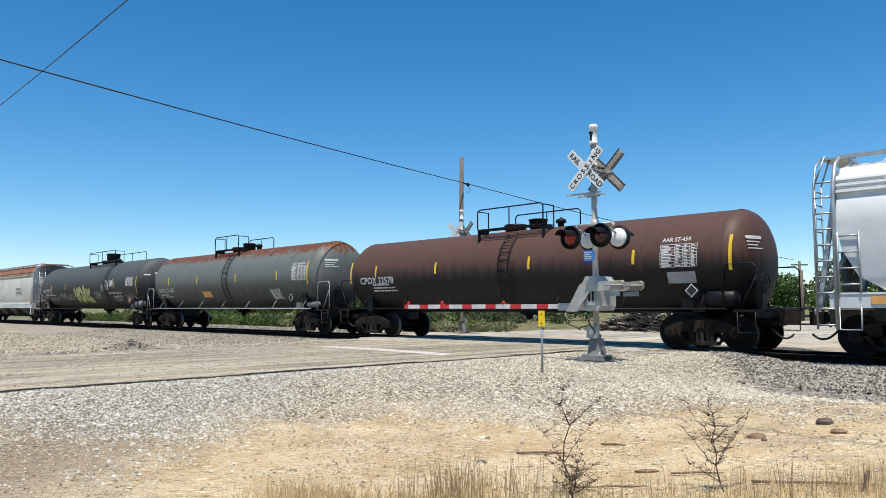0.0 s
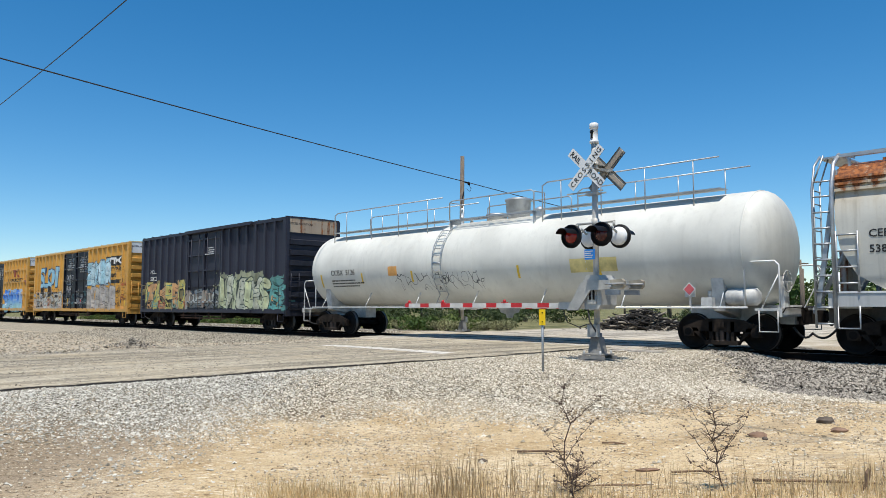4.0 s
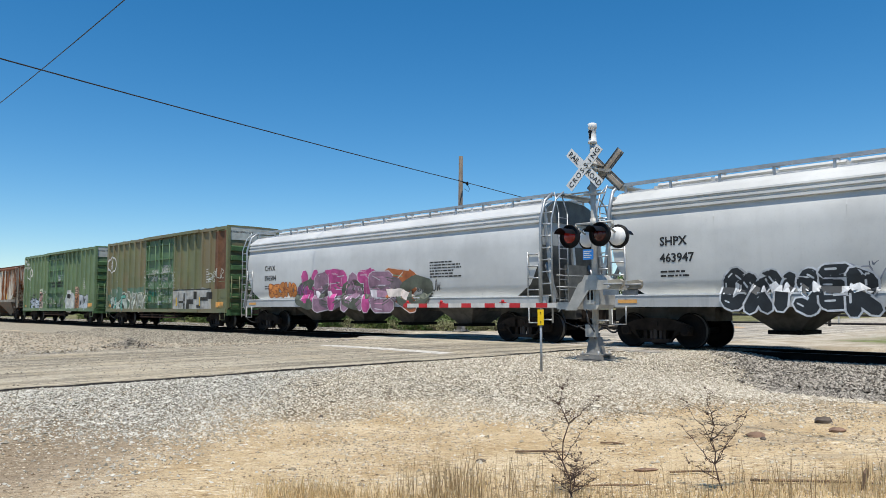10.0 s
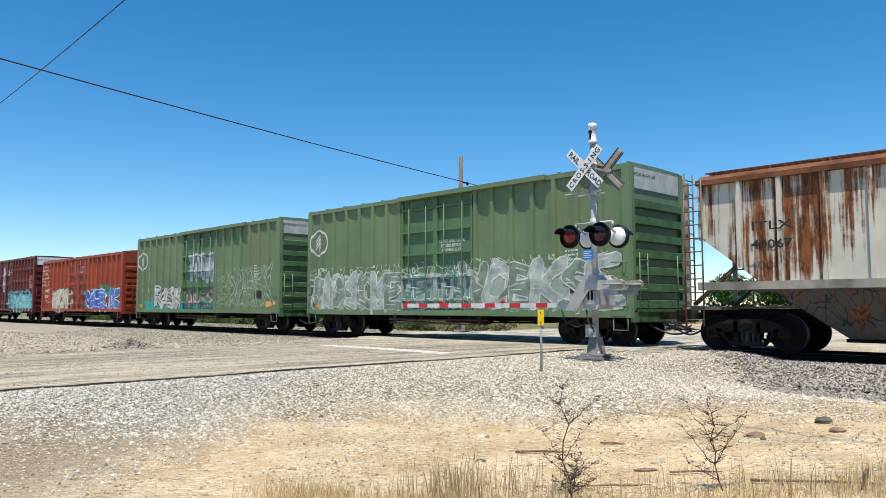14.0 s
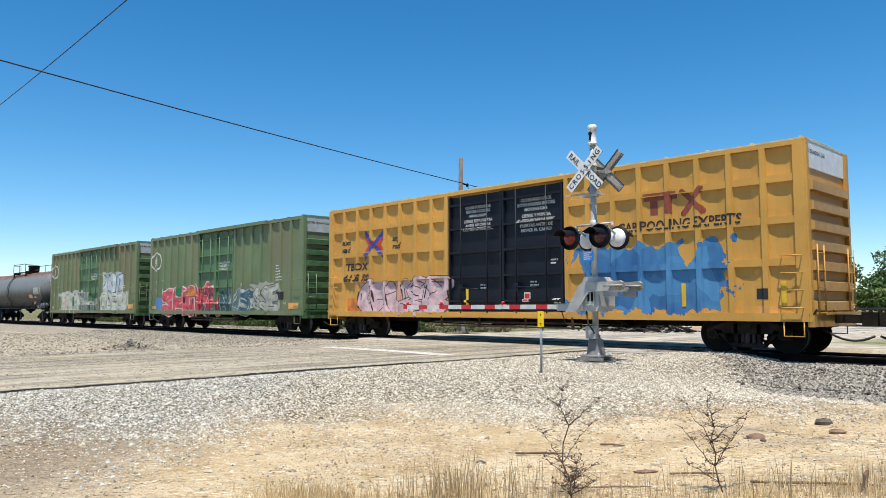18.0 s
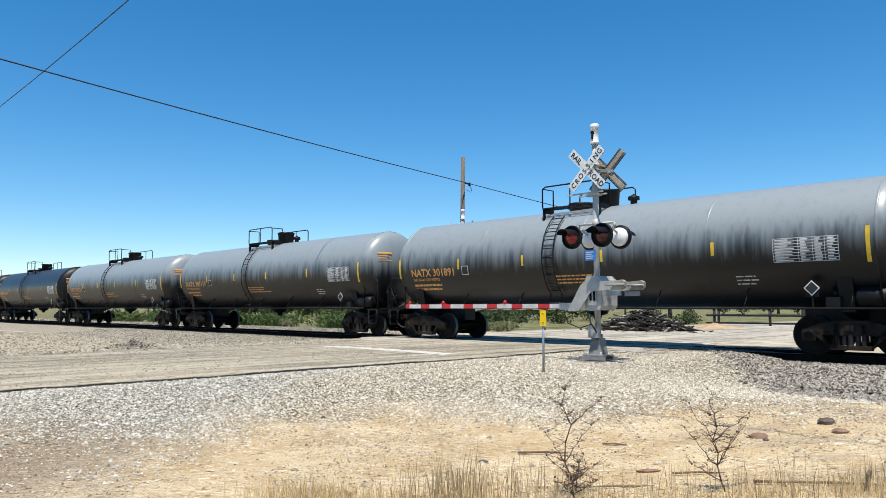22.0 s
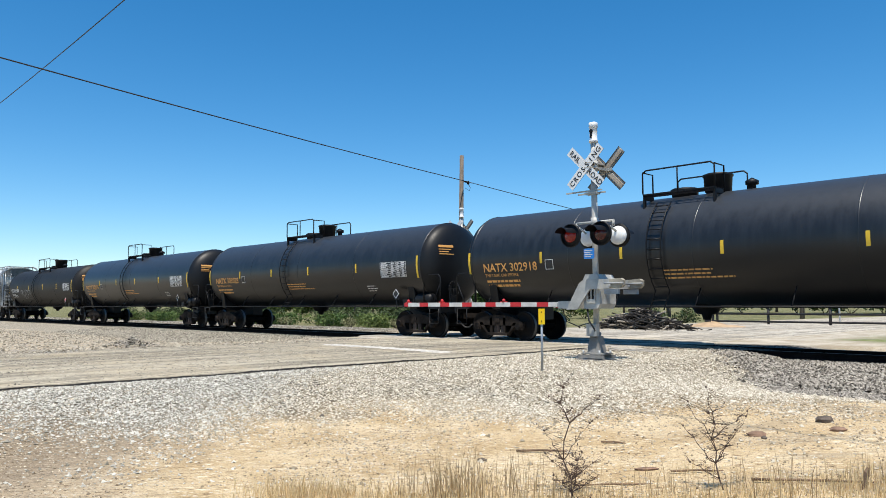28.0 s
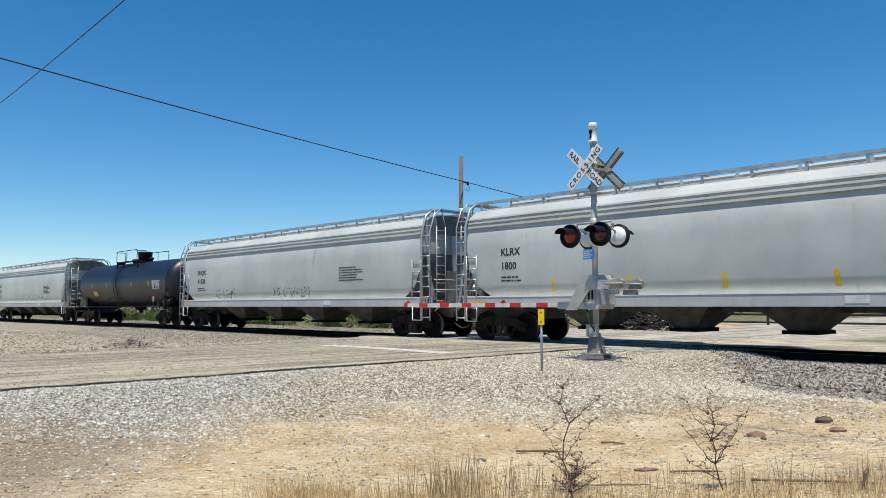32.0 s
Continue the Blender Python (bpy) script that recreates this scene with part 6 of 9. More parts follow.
# white hopper, rust along the roof edge
m = paint("white_rusty_hopper_paint", (0.56, 0.55, 0.49), rust=0.85, rust_z=3.7, streak=0.35, fade=(3.0, 4.0, (0.46, 0.39, 0.28)), tags=[(-6.5, 1.5, 1.5, 2.2, (0.1, 0.13, 0.12))])
car, sf = hopper(-73.8, 19.55, 20.7, m, "off-white covered hopper with rust along its roof edge", sill=paint("white_sill_paint", (0.5, 0.51, 0.5), streak=.4), ends=paint("rusty_end_paint", (0.4, 0.4, 0.39), rust=.5), under=HOP_UNDER)
lettering("lettering", "CEFX", -8.6, 2.62, .24, BLACK_STENCIL, car, sf)
lettering("lettering", "53877", -8.6, 2.28, .24, BLACK_STENCIL, car, sf)
small_print("stencil", 4.6, 2.7, 1.8, 6, BLACK_STENCIL, car, sf)

# white pressure tank with long railings
m = paint("white_tank_paint", (0.62, 0.62, 0.57), streak=0.2, fade=(3.9, 4.2, (0.56, 0.55, 0.5)),
          tags=[(-4.0, 0.5, 1.7, 2.3, (0.12, 0.12, 0.12))])
car, sf = tank_car(-94.4, 9.75, 20.6, m, "white pressure tank car with grey railings along its top", r=1.5, zc=2.62, fittings=GREY_STEEL, dome=.4, ladder=-1.6, platform=1.9,
                   stripes=stripe_set((-5.9, -3.0, 2.0, 5.0), 2.0, 2.4) + [(-8.6, 1.9, 2.4)], saddle=plain("white_underframe", (0.5, 0.5, 0.48), .6, 0, .3), skirt=WHITE_PAINT)
for s in (-1, 1):
    for a, b in ((-8.4, -1.9), (2.6, 8.4)):
        g = Geo().tube([(a, s * .95, 3.7), (a, s * .95, 4.9), (a + .2 * (1 if a < 0 else 1), s * .95, 5.0), (b, s * .95, 5.0)], .022, 6)
        for i in range(4):
            xx = a + (b - a) * (i + .5) / 4
            g.cyl((xx, s * .95, 3.75), (xx, s * .95, 5.0), .018, 5)
        part("railing", g, GREY_STEEL, car)
        part("walkway", Geo().box(a, b, min(s * .5, s * .95), max(s * .5, s * .95), 4.16, 4.19), GREY_STEEL, car)
lettering("lettering", "CCBX  5126", -7.9, 2.36, .3, BLACK_STENCIL, car, sf)
small_print("stencil", -7.9, 2.12, 2.2, 3, BLACK_STENCIL, car, sf)
patch("yellow_patch", 4.0, 5.6, 2.1, 2.5, plain("faded_yellow", (0.6, 0.5, 0.2), .6, 0, .3), car, sf)
patch("orange_plate", -4.3, -3.8, 2.25, 2.6, ORANGE_PAINT, car, sf)

# navy boxcar
m = paint("navy_boxcar_paint", (0.027, 0.029, 0.044), streak=0.2,
          pieces=[(-7.6, -2.2, 1.0, 2.55, .75, (0.06, 0.06, 0.05), (0.32, 0.28, 0.14), (0.3, 0.12, 0.05)), (1.2, 6.0, 1.0, 2.8, .8, (0.09, 0.1, 0.08), (0.4, 0.42, 0.28), (0.12, 0.14, 0.1)),
                  (-2.1, 1.1, 1.0, 2.0, .5, (0.35, 0.38, 0.35), (0.3, 0.2, 0.15), (0.1, 0.1, 0.1)), (6.2, 7.7, 1.0, 2.5, .6, (0.04, 0.08, 0.08), (0.12, 0.3, 0.28), (0.08, 0.1, 0.1))])
car, sf = boxcar(mid(-105.77, -121.34), 15.57, 17.7, m, plain("navy_end_paint", (0.022, 0.024, 0.034), .6, 0, .3, spec=.25), m, "dark navy boxcar with spray-can pieces along its foot",
                 panel=paint("bare_plywood_panel", (0.42, 0.33, 0.24), rust=.3))
lettering("lettering", "NOKL", -6.7, 3.0, .3, WHITE_STENCIL, car, sf)
lettering("lettering", "520042", -6.7, 2.6, .3, WHITE_STENCIL, car, sf)
small_print("stencil", .2, 4.1, 1.0, 4, WHITE_STENCIL, car, sf)
spray(car, sf, "CKASERO", -7.4, -2.2, .92, 2.45, ink(.5, .44, .14), ink(.03, .03, .03), 5, .24, .05, ink(.52, .3, .14), True, ink(.1, .26, .22))
spray(car, sf, "UAKEOYS", 1.9, 6.2, .95, 2.55, ink(.5, .54, .34), ink(.04, .06, .05), 6, .26, .05, ink(.46, .48, .38), True, ink(.05, .07, .06))
spray(car, sf, "ZSE", 6.2, 7.7, .95, 2.15, ink(.12, .36, .34), ink(.02, .05, .05), 7, .2, .05, None, True, ink(.4, .2, .08))
for i in range(6):
    scribble(car, sf, -7.4 + i * .9, -6.5 + i * .9, 1.0, 1.5, (BLACK_STENCIL, ink(.2, .36, .3), ink(.5, .12, .06))[i % 3], 300 + i, 4, .02)
spray(car, sf, "OEOC", -1.9, 1.7, 1.1, 2.0, ink(.4, .42, .4), ink(.05, .05, .05), 8, .2, .04)
patch("orange_plate", 6.5, 7.3, 1.35, 1.6, ORANGE_PAINT, car, sf)

# yellow boxcars with black doors
YEL = (0.57, 0.31, 0.07)
DOORBLK = (0.009, 0.011, 0.018)
YEL_END = plain("ochre_yellow_end_paint", (0.52, 0.285, 0.065), .5, 0, .15)


def door_text(car, sf, xc, z, rows, size, mat=WHITE_STENCIL):
    """Centred lines of stencilled writing."""
    for i, tx in enumerate(rows):
        vs, fs = letters(tx, size, .003)
        w = max(v[0] for v in vs)
        lettering("lettering", tx, xc - w / 2, z - i * size * 1.05, size, mat, car, sf, .003)


def yellow_boxcar(u, pieces, tags, label, belts):
    m = paint("ochre_yellow_paint_" + str(len(CARS)), YEL, streak=0.12, pieces=pieces, tags=tags)
    dm = paint("black_door_paint_" + str(len(CARS)), DOORBLK, streak=0.1)
    car, sf = boxcar(u, 18.67, 20.65, m, YEL_END, dm, label, "yellow boxcars of the train", zb=.79, bays=8, door_half=2.44, belts=belts, track=False, roof=plain("pale_roof_" + str(len(CARS)), (.6, .5, .3), .5, 0, .2))
    door_text(car, sf, -1.1, 4.43, ("CLOSE THIS DOOR", "BEFORE CLOSING", "MAIN DOOR"), .135)
    door_text(car, sf, -1.1, 3.97, ("CIERRE ESTA PUERTA", "ANTES DE CERRAR", "LA PUERTA PRINCIPAL"), .135)
    door_text(car, sf, 1.35, 4.44, ("CLOSE AND LOCK", "BOTH DOORS BEFORE", "MOVING CAR"), .145)
    door_text(car, sf, 1.35, 3.94, ("CIERRE Y PONGA", "EL SEGURO EN AMBAS", "PUERTAS ANTES DE", "MOVER EL CARRO"), .145)
    for x, z in ((-1.0, 1.85), (1.1, 1.9), (1.9, 2.55), (2.0, 1.35)):
        small_print("stencil", x, z, .36, 2, WHITE_STENCIL, car, sf, .1, .05, int(x * 10) + 40)
    patch("stencil_panel", .85, 1.1, 1.3, 1.6, WHITE_STENCIL, car, sf)
    patch("stencil_panel", .88, 1.07, 1.34, 1.56, RED_TAPE, car, sf, "", .012)
    for x in (-1.6, 6.2, 8.75):
        patch("reflective_stripe", x - .06, x + .06, 1.15, 1.75, YELLOW_TAPE, car, sf, "", .014)
    patch("consolidated_stencil", 8.1, 8.42, 1.32, 1.58, BLACK_STENCIL, car, sf)
    patch("orange_plate", 8.05, 8.6, .95, 1.15, ORANGE_PAINT, car, sf)
    return car, sf


CHALK_INK = ink(.5, .52, .53)
car, sf = yellow_boxcar(mid(-123.46, -142.04), [(-9.2, -2.6, .95, 2.25, .5, (0.5, 0.36, 0.28), (0.42, 0.45, 0.42), (0.14, 0.12, 0.1)), (2.4, 6.0, 2.5, 3.9, 1.1, (0.28, 0.46, 0.55), (0.42, 0.56, 0.62), (0.16, 0.3, 0.42)),
                                                (2.6, 7.0, .95, 2.3, .8, (0.36, 0.33, 0.29), (0.42, 0.38, 0.33), (0.2, 0.18, 0.16)), (-2.4, 2.4, 1.0, 2.1, .4, (0.3, 0.31, 0.33), (0.4, 0.4, 0.42), (0.02, 0.02, 0.03))],
                        [(-9.0, -2.6, 1.0, 2.4, INK), (6.5, 9.0, 1.4, 3.6, (0.2, 0.12, 0.05)), (-2.4, 2.4, 1.6, 3.2, CHALK)], "ochre-yellow boxcar with black doors and a blue spray piece", ())
lettering("lettering", "SLOT", -7.95, 2.62, 2.0, plain("navy_spray_outline", (0.03, 0.06, 0.12), .6), car, sf, .12, .1, .92, "pale blue spray-can letters with a dark outline", .010)
lettering("lettering", "SLOT", -7.95, 2.62, 2.0, plain("pale_blue_spray", (0.28, 0.5, 0.62), .6, 0, .3, 1.5), car, sf, .05, .1, .92, "pale blue spray-can letters", .014)
spray(car, sf, "ZONEKA", 2.5, 6.4, 2.65, 4.1, ink(.32, .52, .6), ink(.07, .11, .15), 9, .36, .05, ink(.42, .58, .64), True, ink(.6, .68, .7))
spray(car, sf, "HUMEKB", 2.5, 7.15, .95, 2.3, ink(.36, .34, .31), ink(.2, .18, .16), 10, .36, .05, ink(.43, .4, .37), True, ink(.14, .13, .12))
spray(car, sf, "KECSOAWER", -9.1, -2.7, .92, 1.72, ink(.5, .42, .34), ink(.2, .14, .1), 11, .2, .03, ink(.44, .46, .42), True, ink(.25, .1, .06))
spray(car, sf, "NASEKOXRUM", -8.4, -2.6, 1.3, 2.1, ink(.5, .36, .16), ink(.16, .13, .1), 111, .12, .03, ink(.48, .48, .44), True)
for i in range(5):
    scribble(car, sf, -8.6 + i * 1.2, -7.4 + i * 1.2, 1.0 + .1 * (i % 3), 1.6 + .1 * (i % 3), (BLACK_STENCIL, WHITE_STENCIL, ink(.35, .1, .06))[i % 3], 60 + i, 5, .014)
for i in range(4):
    scribble(car, sf, 7.2 + (i % 2) * 1.0, 8.2 + (i % 2) * .9, 1.1 + i * .42, 1.45 + i * .42, (BLACK_STENCIL, ink(.4, .12, .05))[i % 2], 70 + i, 5, .014)
for i, w in enumerate(("CRUNES", "DUOEK", "BUNZ")):
    spray(car, sf, w, -2.0, -.55 - .1 * i, 3.0 - i * .38, 3.38 - i * .38, CHALK_INK, CHALK_INK, 12 + i, .09, .003)
for i in range(12):
    scribble(car, sf, -2.3 + (i % 6) * .78, -1.7 + (i % 6) * .78, 1.05 + (i // 6) * .55 + .2 * (i % 2), 1.5 + (i // 6) * .55 + .2 * (i % 2), (CHALK_INK, ink(.3, .32, .34), ink(.06, .2, .24))[i % 3], 80 + i, 4, .016)
for i, ch in enumerate(("T", "B", "O", "X")):
    patch("number_board", -7.9 + i * .62 + (.4 if i > 1 else 0), -7.32 + i * .62 + (.4 if i > 1 else 0), 2.2, 2.65, BLACK_STENCIL, car, sf, "", .009)
    lettering("lettering", ch, -7.75 + i * .62 + (.4 if i > 1 else 0), 2.29, .38, WHITE_STENCIL, car, sf, .008, lift=.016)
for i, ch in enumerate(("66", "02", "38")):
    patch("number_board", -7.9 + i * 1.45, -6.9 + i * 1.45, 1.75, 2.18, BLACK_STENCIL, car, sf, "", .009)
    lettering("lettering", ch, -7.75 + i * 1.45, 1.82, .38, WHITE_STENCIL, car, sf, .008, lift=.016)
patch("logo_board", 5.63, 8.16, 3.72, 4.32, BLACK_STENCIL, car, sf, "black board with a white mark", .009)
for a in (0, .72):
    patch("logo_mark", 5.85 + a, 6.55 + a, 4.1, 4.24, WHITE_PAINT, car, sf, "", .014)
    patch("logo_mark", 6.1 + a, 6.32 + a, 3.82, 4.1, WHITE_PAINT, car, sf, "", .014)
for w_ in (-1, 1):
    g = Geo()
    g.v = [(7.6 + a_ * .36 * w_ + b_, -sf(4.03) - .016 - .001 * w_, 4.03 + a_ * .21) for a_, b_ in ((-1, -.13), (-1, .13), (1, .13), (1, -.13))]
    g.face([0, 1, 2, 3])
    part("logo_mark", g, WHITE_PAINT, car)
for i, tx in enumerate(("Railcar Pooling", "Experts")):
    lettering("lettering", tx, 6.0 - (.35 if i == 0 else 0), 3.4 - i * .4, .46, BLACK_STENCIL, car, sf, .012, .2, .92)
patch("web_address", 6.1, 7.8, 2.6, 2.82, BLACK_STENCIL, car, sf)

car, sf = yellow_boxcar(mid(-144.08, -162.75), [(-8.9, -2.5, .95, 2.4, .95, (0.06, 0.5, 0.38), (0.1, 0.38, 0.45), (0.04, 0.1, 0.08)), (2.7, 8.2, .95, 2.6, .95, (0.14, 0.34, 0.62), (0.5, 0.56, 0.6), (0.5, 0.55, 0.6))],
                        [(-2.4, 2.4, 1.2, 2.2, CHALK)], "ochre-yellow boxcar with black doors and green and blue spray pieces", (2.2, 3.2, 4.2))
for i, (tx, dx) in enumerate((("next", -8.6), ("load", -8.6), ("any", -5.5), ("road", -5.5))):
    lettering("lettering", tx, dx, 3.52 - (i % 2) * .3, .3, BLACK_STENCIL, car, sf, .008, .2)


def cross_logo(car, sf, x, z):
    """A crossed mark in blue and red."""
    for mat, dz, lift in ((plain("logo_red", (0.55, 0.05, 0.03), .5), -.1, .01), (plain("logo_blue", (0.03, 0.07, 0.36), .5), .1, .012)):
        for w in (-1, 1):
            g = Geo()
            for i in range(11):
                q = i / 10 * 2 - 1
                a, b = x + w * q * .58, z + math.copysign(abs(q) ** 1.5, q) * .42
                o = dz * (1 if q * 1 > 0 else -1) * (1 if abs(q) > .12 else 0)
                y = -sf(b) - lift - .001 * w
                g.v += [(a, y, b + o * .9 - .1), (a, y, b + o * .9 + .1)]
            for i in range(10):
                g.face([2 * i, 2 * i + 1, 2 * i + 3, 2 * i + 2])
            part("logo_mark", g, mat, car)


patch("spray_patch", -9.2, -8.6, .9, 2.0, ink(.38, .03, .04), car, sf, "", .003)
patch("spray_patch", -2.6, -1.9, .95, 1.6, ink(.38, .03, .04), car, sf, "", .003)
for x in (-7.2, -5.2, -3.6):
    patch("spray_patch", x, x + .5, 1.1, 1.5, ink(.42, .04, .04), car, sf, "", .003)
spray(car, sf, "HOTHSE", -8.8, -2.0, .9, 2.45, ink_fade((.1, .55, .32), (.03, .2, .52), 1.1, 1.9), ink(.01, .02, .025), 14, .38, .05, ink_fade((.25, .58, .3), (.03, .32, .55), 1.0, 1.8), True, ink(.35, .66, .5))
spray(car, sf, "SNOEL", 2.75, 7.95, .88, 2.4, ink_fade((.06, .2, .6), (.3, .5, .56), 1.1, 2.0), ink(.04, .08, .16), 15, .42, .035, ink_fade((.1, .28, .66), (.26, .46, .48), 1.0, 2.0), True, ink(.66, .7, .72))
for x0, x1, z0, z1, sd in ((8.6, 9.25, 3.4, 3.7, 21), (8.65, 9.2, 3.1, 3.4, 22), (8.6, 9.15, 2.8, 3.1, 23)):
    scribble(car, sf, x0, x1, z0, z1, ink(.36, .1, .12), sd, 4, .02)
for x0, x1, z0, z1, sd in ((-1.75, -1.2, 1.1, 1.9, 24), (-.9, -.5, 1.9, 2.2, 25), (-1.2, -.6, 1.0, 1.4, 26)):
    scribble(car, sf, x0, x1, z0, z1, CHALK_INK, sd, 5, .016)
scribble(car, sf, 8.0, 8.3, 1.4, 1.75, BLACK_STENCIL, 27, 2, .02)
cross_logo(car, sf, -6.55, 3.5)
lettering("lettering", "RAILCAR POOLING EXPERTS", 3.62, 3.2, .38, BLACK_STENCIL, car, sf, .008, 0, .86)


def faded_mark(car, sf):
    """The faded red mark above the writing, in plain shapes."""
    mat = plain("faded_red_mark_" + str(len(CARS)), (0.26, 0.06, 0.03), .6, 0, .3)
    patch("logo_mark", 5.1, 6.08, 4.0, 4.2, mat, car, sf)
    for x in (5.28, 5.72):
        patch("logo_mark", x, x + .22, 3.62, 4.0, mat, car, sf)
    spray(car, sf, "X", 6.12, 6.9, 3.52, 4.28, mat, mat, 3, .2, .0)


faded_mark(car, sf)
lettering("lettering", "TB OX", -8.3, 2.68, .38, BLACK_STENCIL, car, sf, .012, .1, 1.15)
lettering("lettering", "63 89 39", -8.35, 2.22, .38, BLACK_STENCIL, car, sf, .012, .1, 1.1, "", .03)

# three pale grey hoppers
SHINY = (0.58, 0.585, 0.565)


def grey_hopper(u, L, label, mark, num, pieces=(), tags=(), pitch=20.6, extra=None, tone=SHINY):
    m = paint("grey_hopper_paint_" + str(len(CARS)), tone, streak=0.07, pieces=pieces, tags=tags, rough=0.42)
    sl = paint("grey_sill_paint_" + str(len(CARS)), (0.45, 0.46, 0.46), streak=0.35, pieces=pieces)
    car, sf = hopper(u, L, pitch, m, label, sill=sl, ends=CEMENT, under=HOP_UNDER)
    h = L / 2
    lettering("lettering", mark, -h + 2.0, 2.72, .32, BLACK_STENCIL, car, sf, .008)
    lettering("lettering", num, -h + 2.0, 2.28, .32, BLACK_STENCIL, car, sf, .008)
    small_print("stencil", -h + 2.0, 2.0, 1.0, 2, BLACK_STENCIL, car, sf)
    small_print("stencil", h - 5.4, 2.62, 1.6, 6, BLACK_STENCIL, car, sf, .1)
    patch("orange_plate", -h + .7, -h + 1.3, 1.2, 1.3, ORANGE_PAINT, car, lambda z: 1.55)
    patch("white_plate", h - 6.4, h - 5.9, 1.17, 1.35, WHITE_STENCIL, car, lambda z: 1.55)
    return car, sf


car, sf = grey_hopper(mid(-164.4, -183.9), 19.5, "pale grey covered hopper with a row of spray-can pieces", "SHQX", "420007",
                      )
flat = lambda z: max(sf(z), 1.572 if z < 1.48 else 0)
spray(car, flat, "EOB", -6.75, -4.3, 1.06, 2.36, ink(.17, .09, .04), ink(.5, .37, .05), 16, .4, .06, None, False, ink(.04, .02, .02), .86)
spray(car, flat, "KEOS", -4.25, -1.8, 1.06, 2.26, ink(.68, .69, .7), ink(.02, .02, .04), 17, .26, .06)
spray(car, flat, "BLOB", -1.8, 1.55, 1.06, 2.3, ink(.03, .16, .55), ink(.02, .02, .05), 18, .36, .07)
spray(car, flat, "BLITZR", 1.65, 7.1, 1.25, 2.28, ink(.5, .52, .55), ink(.02, .02, .04), 19, .24, .05)
car, sf = grey_hopper(mid(-185.12, -204.49), 19.4, "pale grey covered hopper with dark spray lettering along the sill", "SHPX", "463947",
                      tags=[(-2.8, .8, 1.5, 2.1, (0.12, 0.13, 0.16)), (3.2, 6.6, 1.5, 2.1, (0.1, 0.1, 0.12))])
spray(car, flat, "OXYSER", -6.0, -2.5, .98, 1.98, ink(.02, .025, .03), ink(.6, .62, .64), 20, .3, .05)
spray(car, sf, "BUS", 2.65, 3.6, 1.68, 2.05, ink(.6, .1, .14), ink(.45, .04, .08), 21, .2, .02)
for x0, x1, z0, z1, sd, mt in ((-.9, .6, 1.5, 2.15, 31, ink(.1, .1, .2)), (.5, 1.9, 1.52, 2.1, 32, ink(.12, .13, .3)), (1.7, 2.4, 1.5, 2.2, 33, ink(.7, .71, .72)), (3.9, 5.0, 1.5, 2.0, 34, ink(.2, .22, .3)), (4.9, 5.5, 1.55, 1.95, 35, ink(.05, .12, .4)),
                               (5.4, 7.0, 1.48, 2.05, 36, ink(.1, .1, .12)), (-3.8, -.9, 1.48, 2.05, 37, ink(.3, .31, .36))):
    scribble(car, sf, x0, x1, z0, z1, mt, sd, 6, .016)
for x0, x1, sd, mt in ((.3, .8, 38, ink(.05, .12, .45)), (1.1, 1.9, 39, ink(.36, .38, .5)), (2.0, 3.2, 40, ink(.6, .36, .24)), (3.4, 4.2, 41, ink(.04, .12, .4)), (4.4, 5.3, 42, ink(.4, .42, .5))):
    scribble(car, lambda z: 1.552, x0, x1, 1.06, 1.34, mt, sd, 4, .013)
patch("dark_slot", 1.9, 2.05, 2.4, 2.75, BLACK_STENCIL, car, sf)
car, sf = grey_hopper(mid(-206.02, -224.35), 18.35, "pale grey covered hopper with magenta and orange spray letters", "CHVX", "896504", pitch=19.9,
                      tone=(0.555, 0.565, 0.56))
spray(car, sf, "BESHO", -6.8, -4.6, 1.52, 2.1, ink(.66, .24, .05), ink(.3, .07, .02), 24, .3, .03)
spray(car, flat, "OOOOO", -4.4, 3.5, 1.1, 2.2, ink(.1, .11, .08), ink(.1, .11, .08), 125, .4, .0, ink(.17, .13, .15), True)
spray(car, flat, "WEPATE", -4.0, 1.7, 1.0, 2.45, ink(.5, .07, .25), ink(.62, .58, .62), 25, .34, .035, ink(.3, .17, .24), True, ink(.6, .3, .42))
spray(car, flat, "R", 1.35, 2.9, .98, 2.5, ink(.42, .12, .035), ink(.62, .55, .5), 126, .36, .04, None, True, ink(.2, .3, .18))
scribble(car, sf, -4.5, -3.8, 1.6, 2.1, ink(.3, .1, .3), 43, 4, .016)
scribble(car, sf, 3.1, 4.3, 1.6, 2.05, ink(.1, .1, .1), 44, 5, .016)
small_print("maker_stencil", -3.9, 1.22, 1.1, 1, BLACK_STENCIL, car, lambda z: 1.55, .2, .08)

# green boxcars with a tree roundel
GREEN = (0.14, 0.205, 0.108)
GREEN_END = plain("green_end_paint", (0.07, 0.14, 0.06), .6, 0, .3, spec=.25)


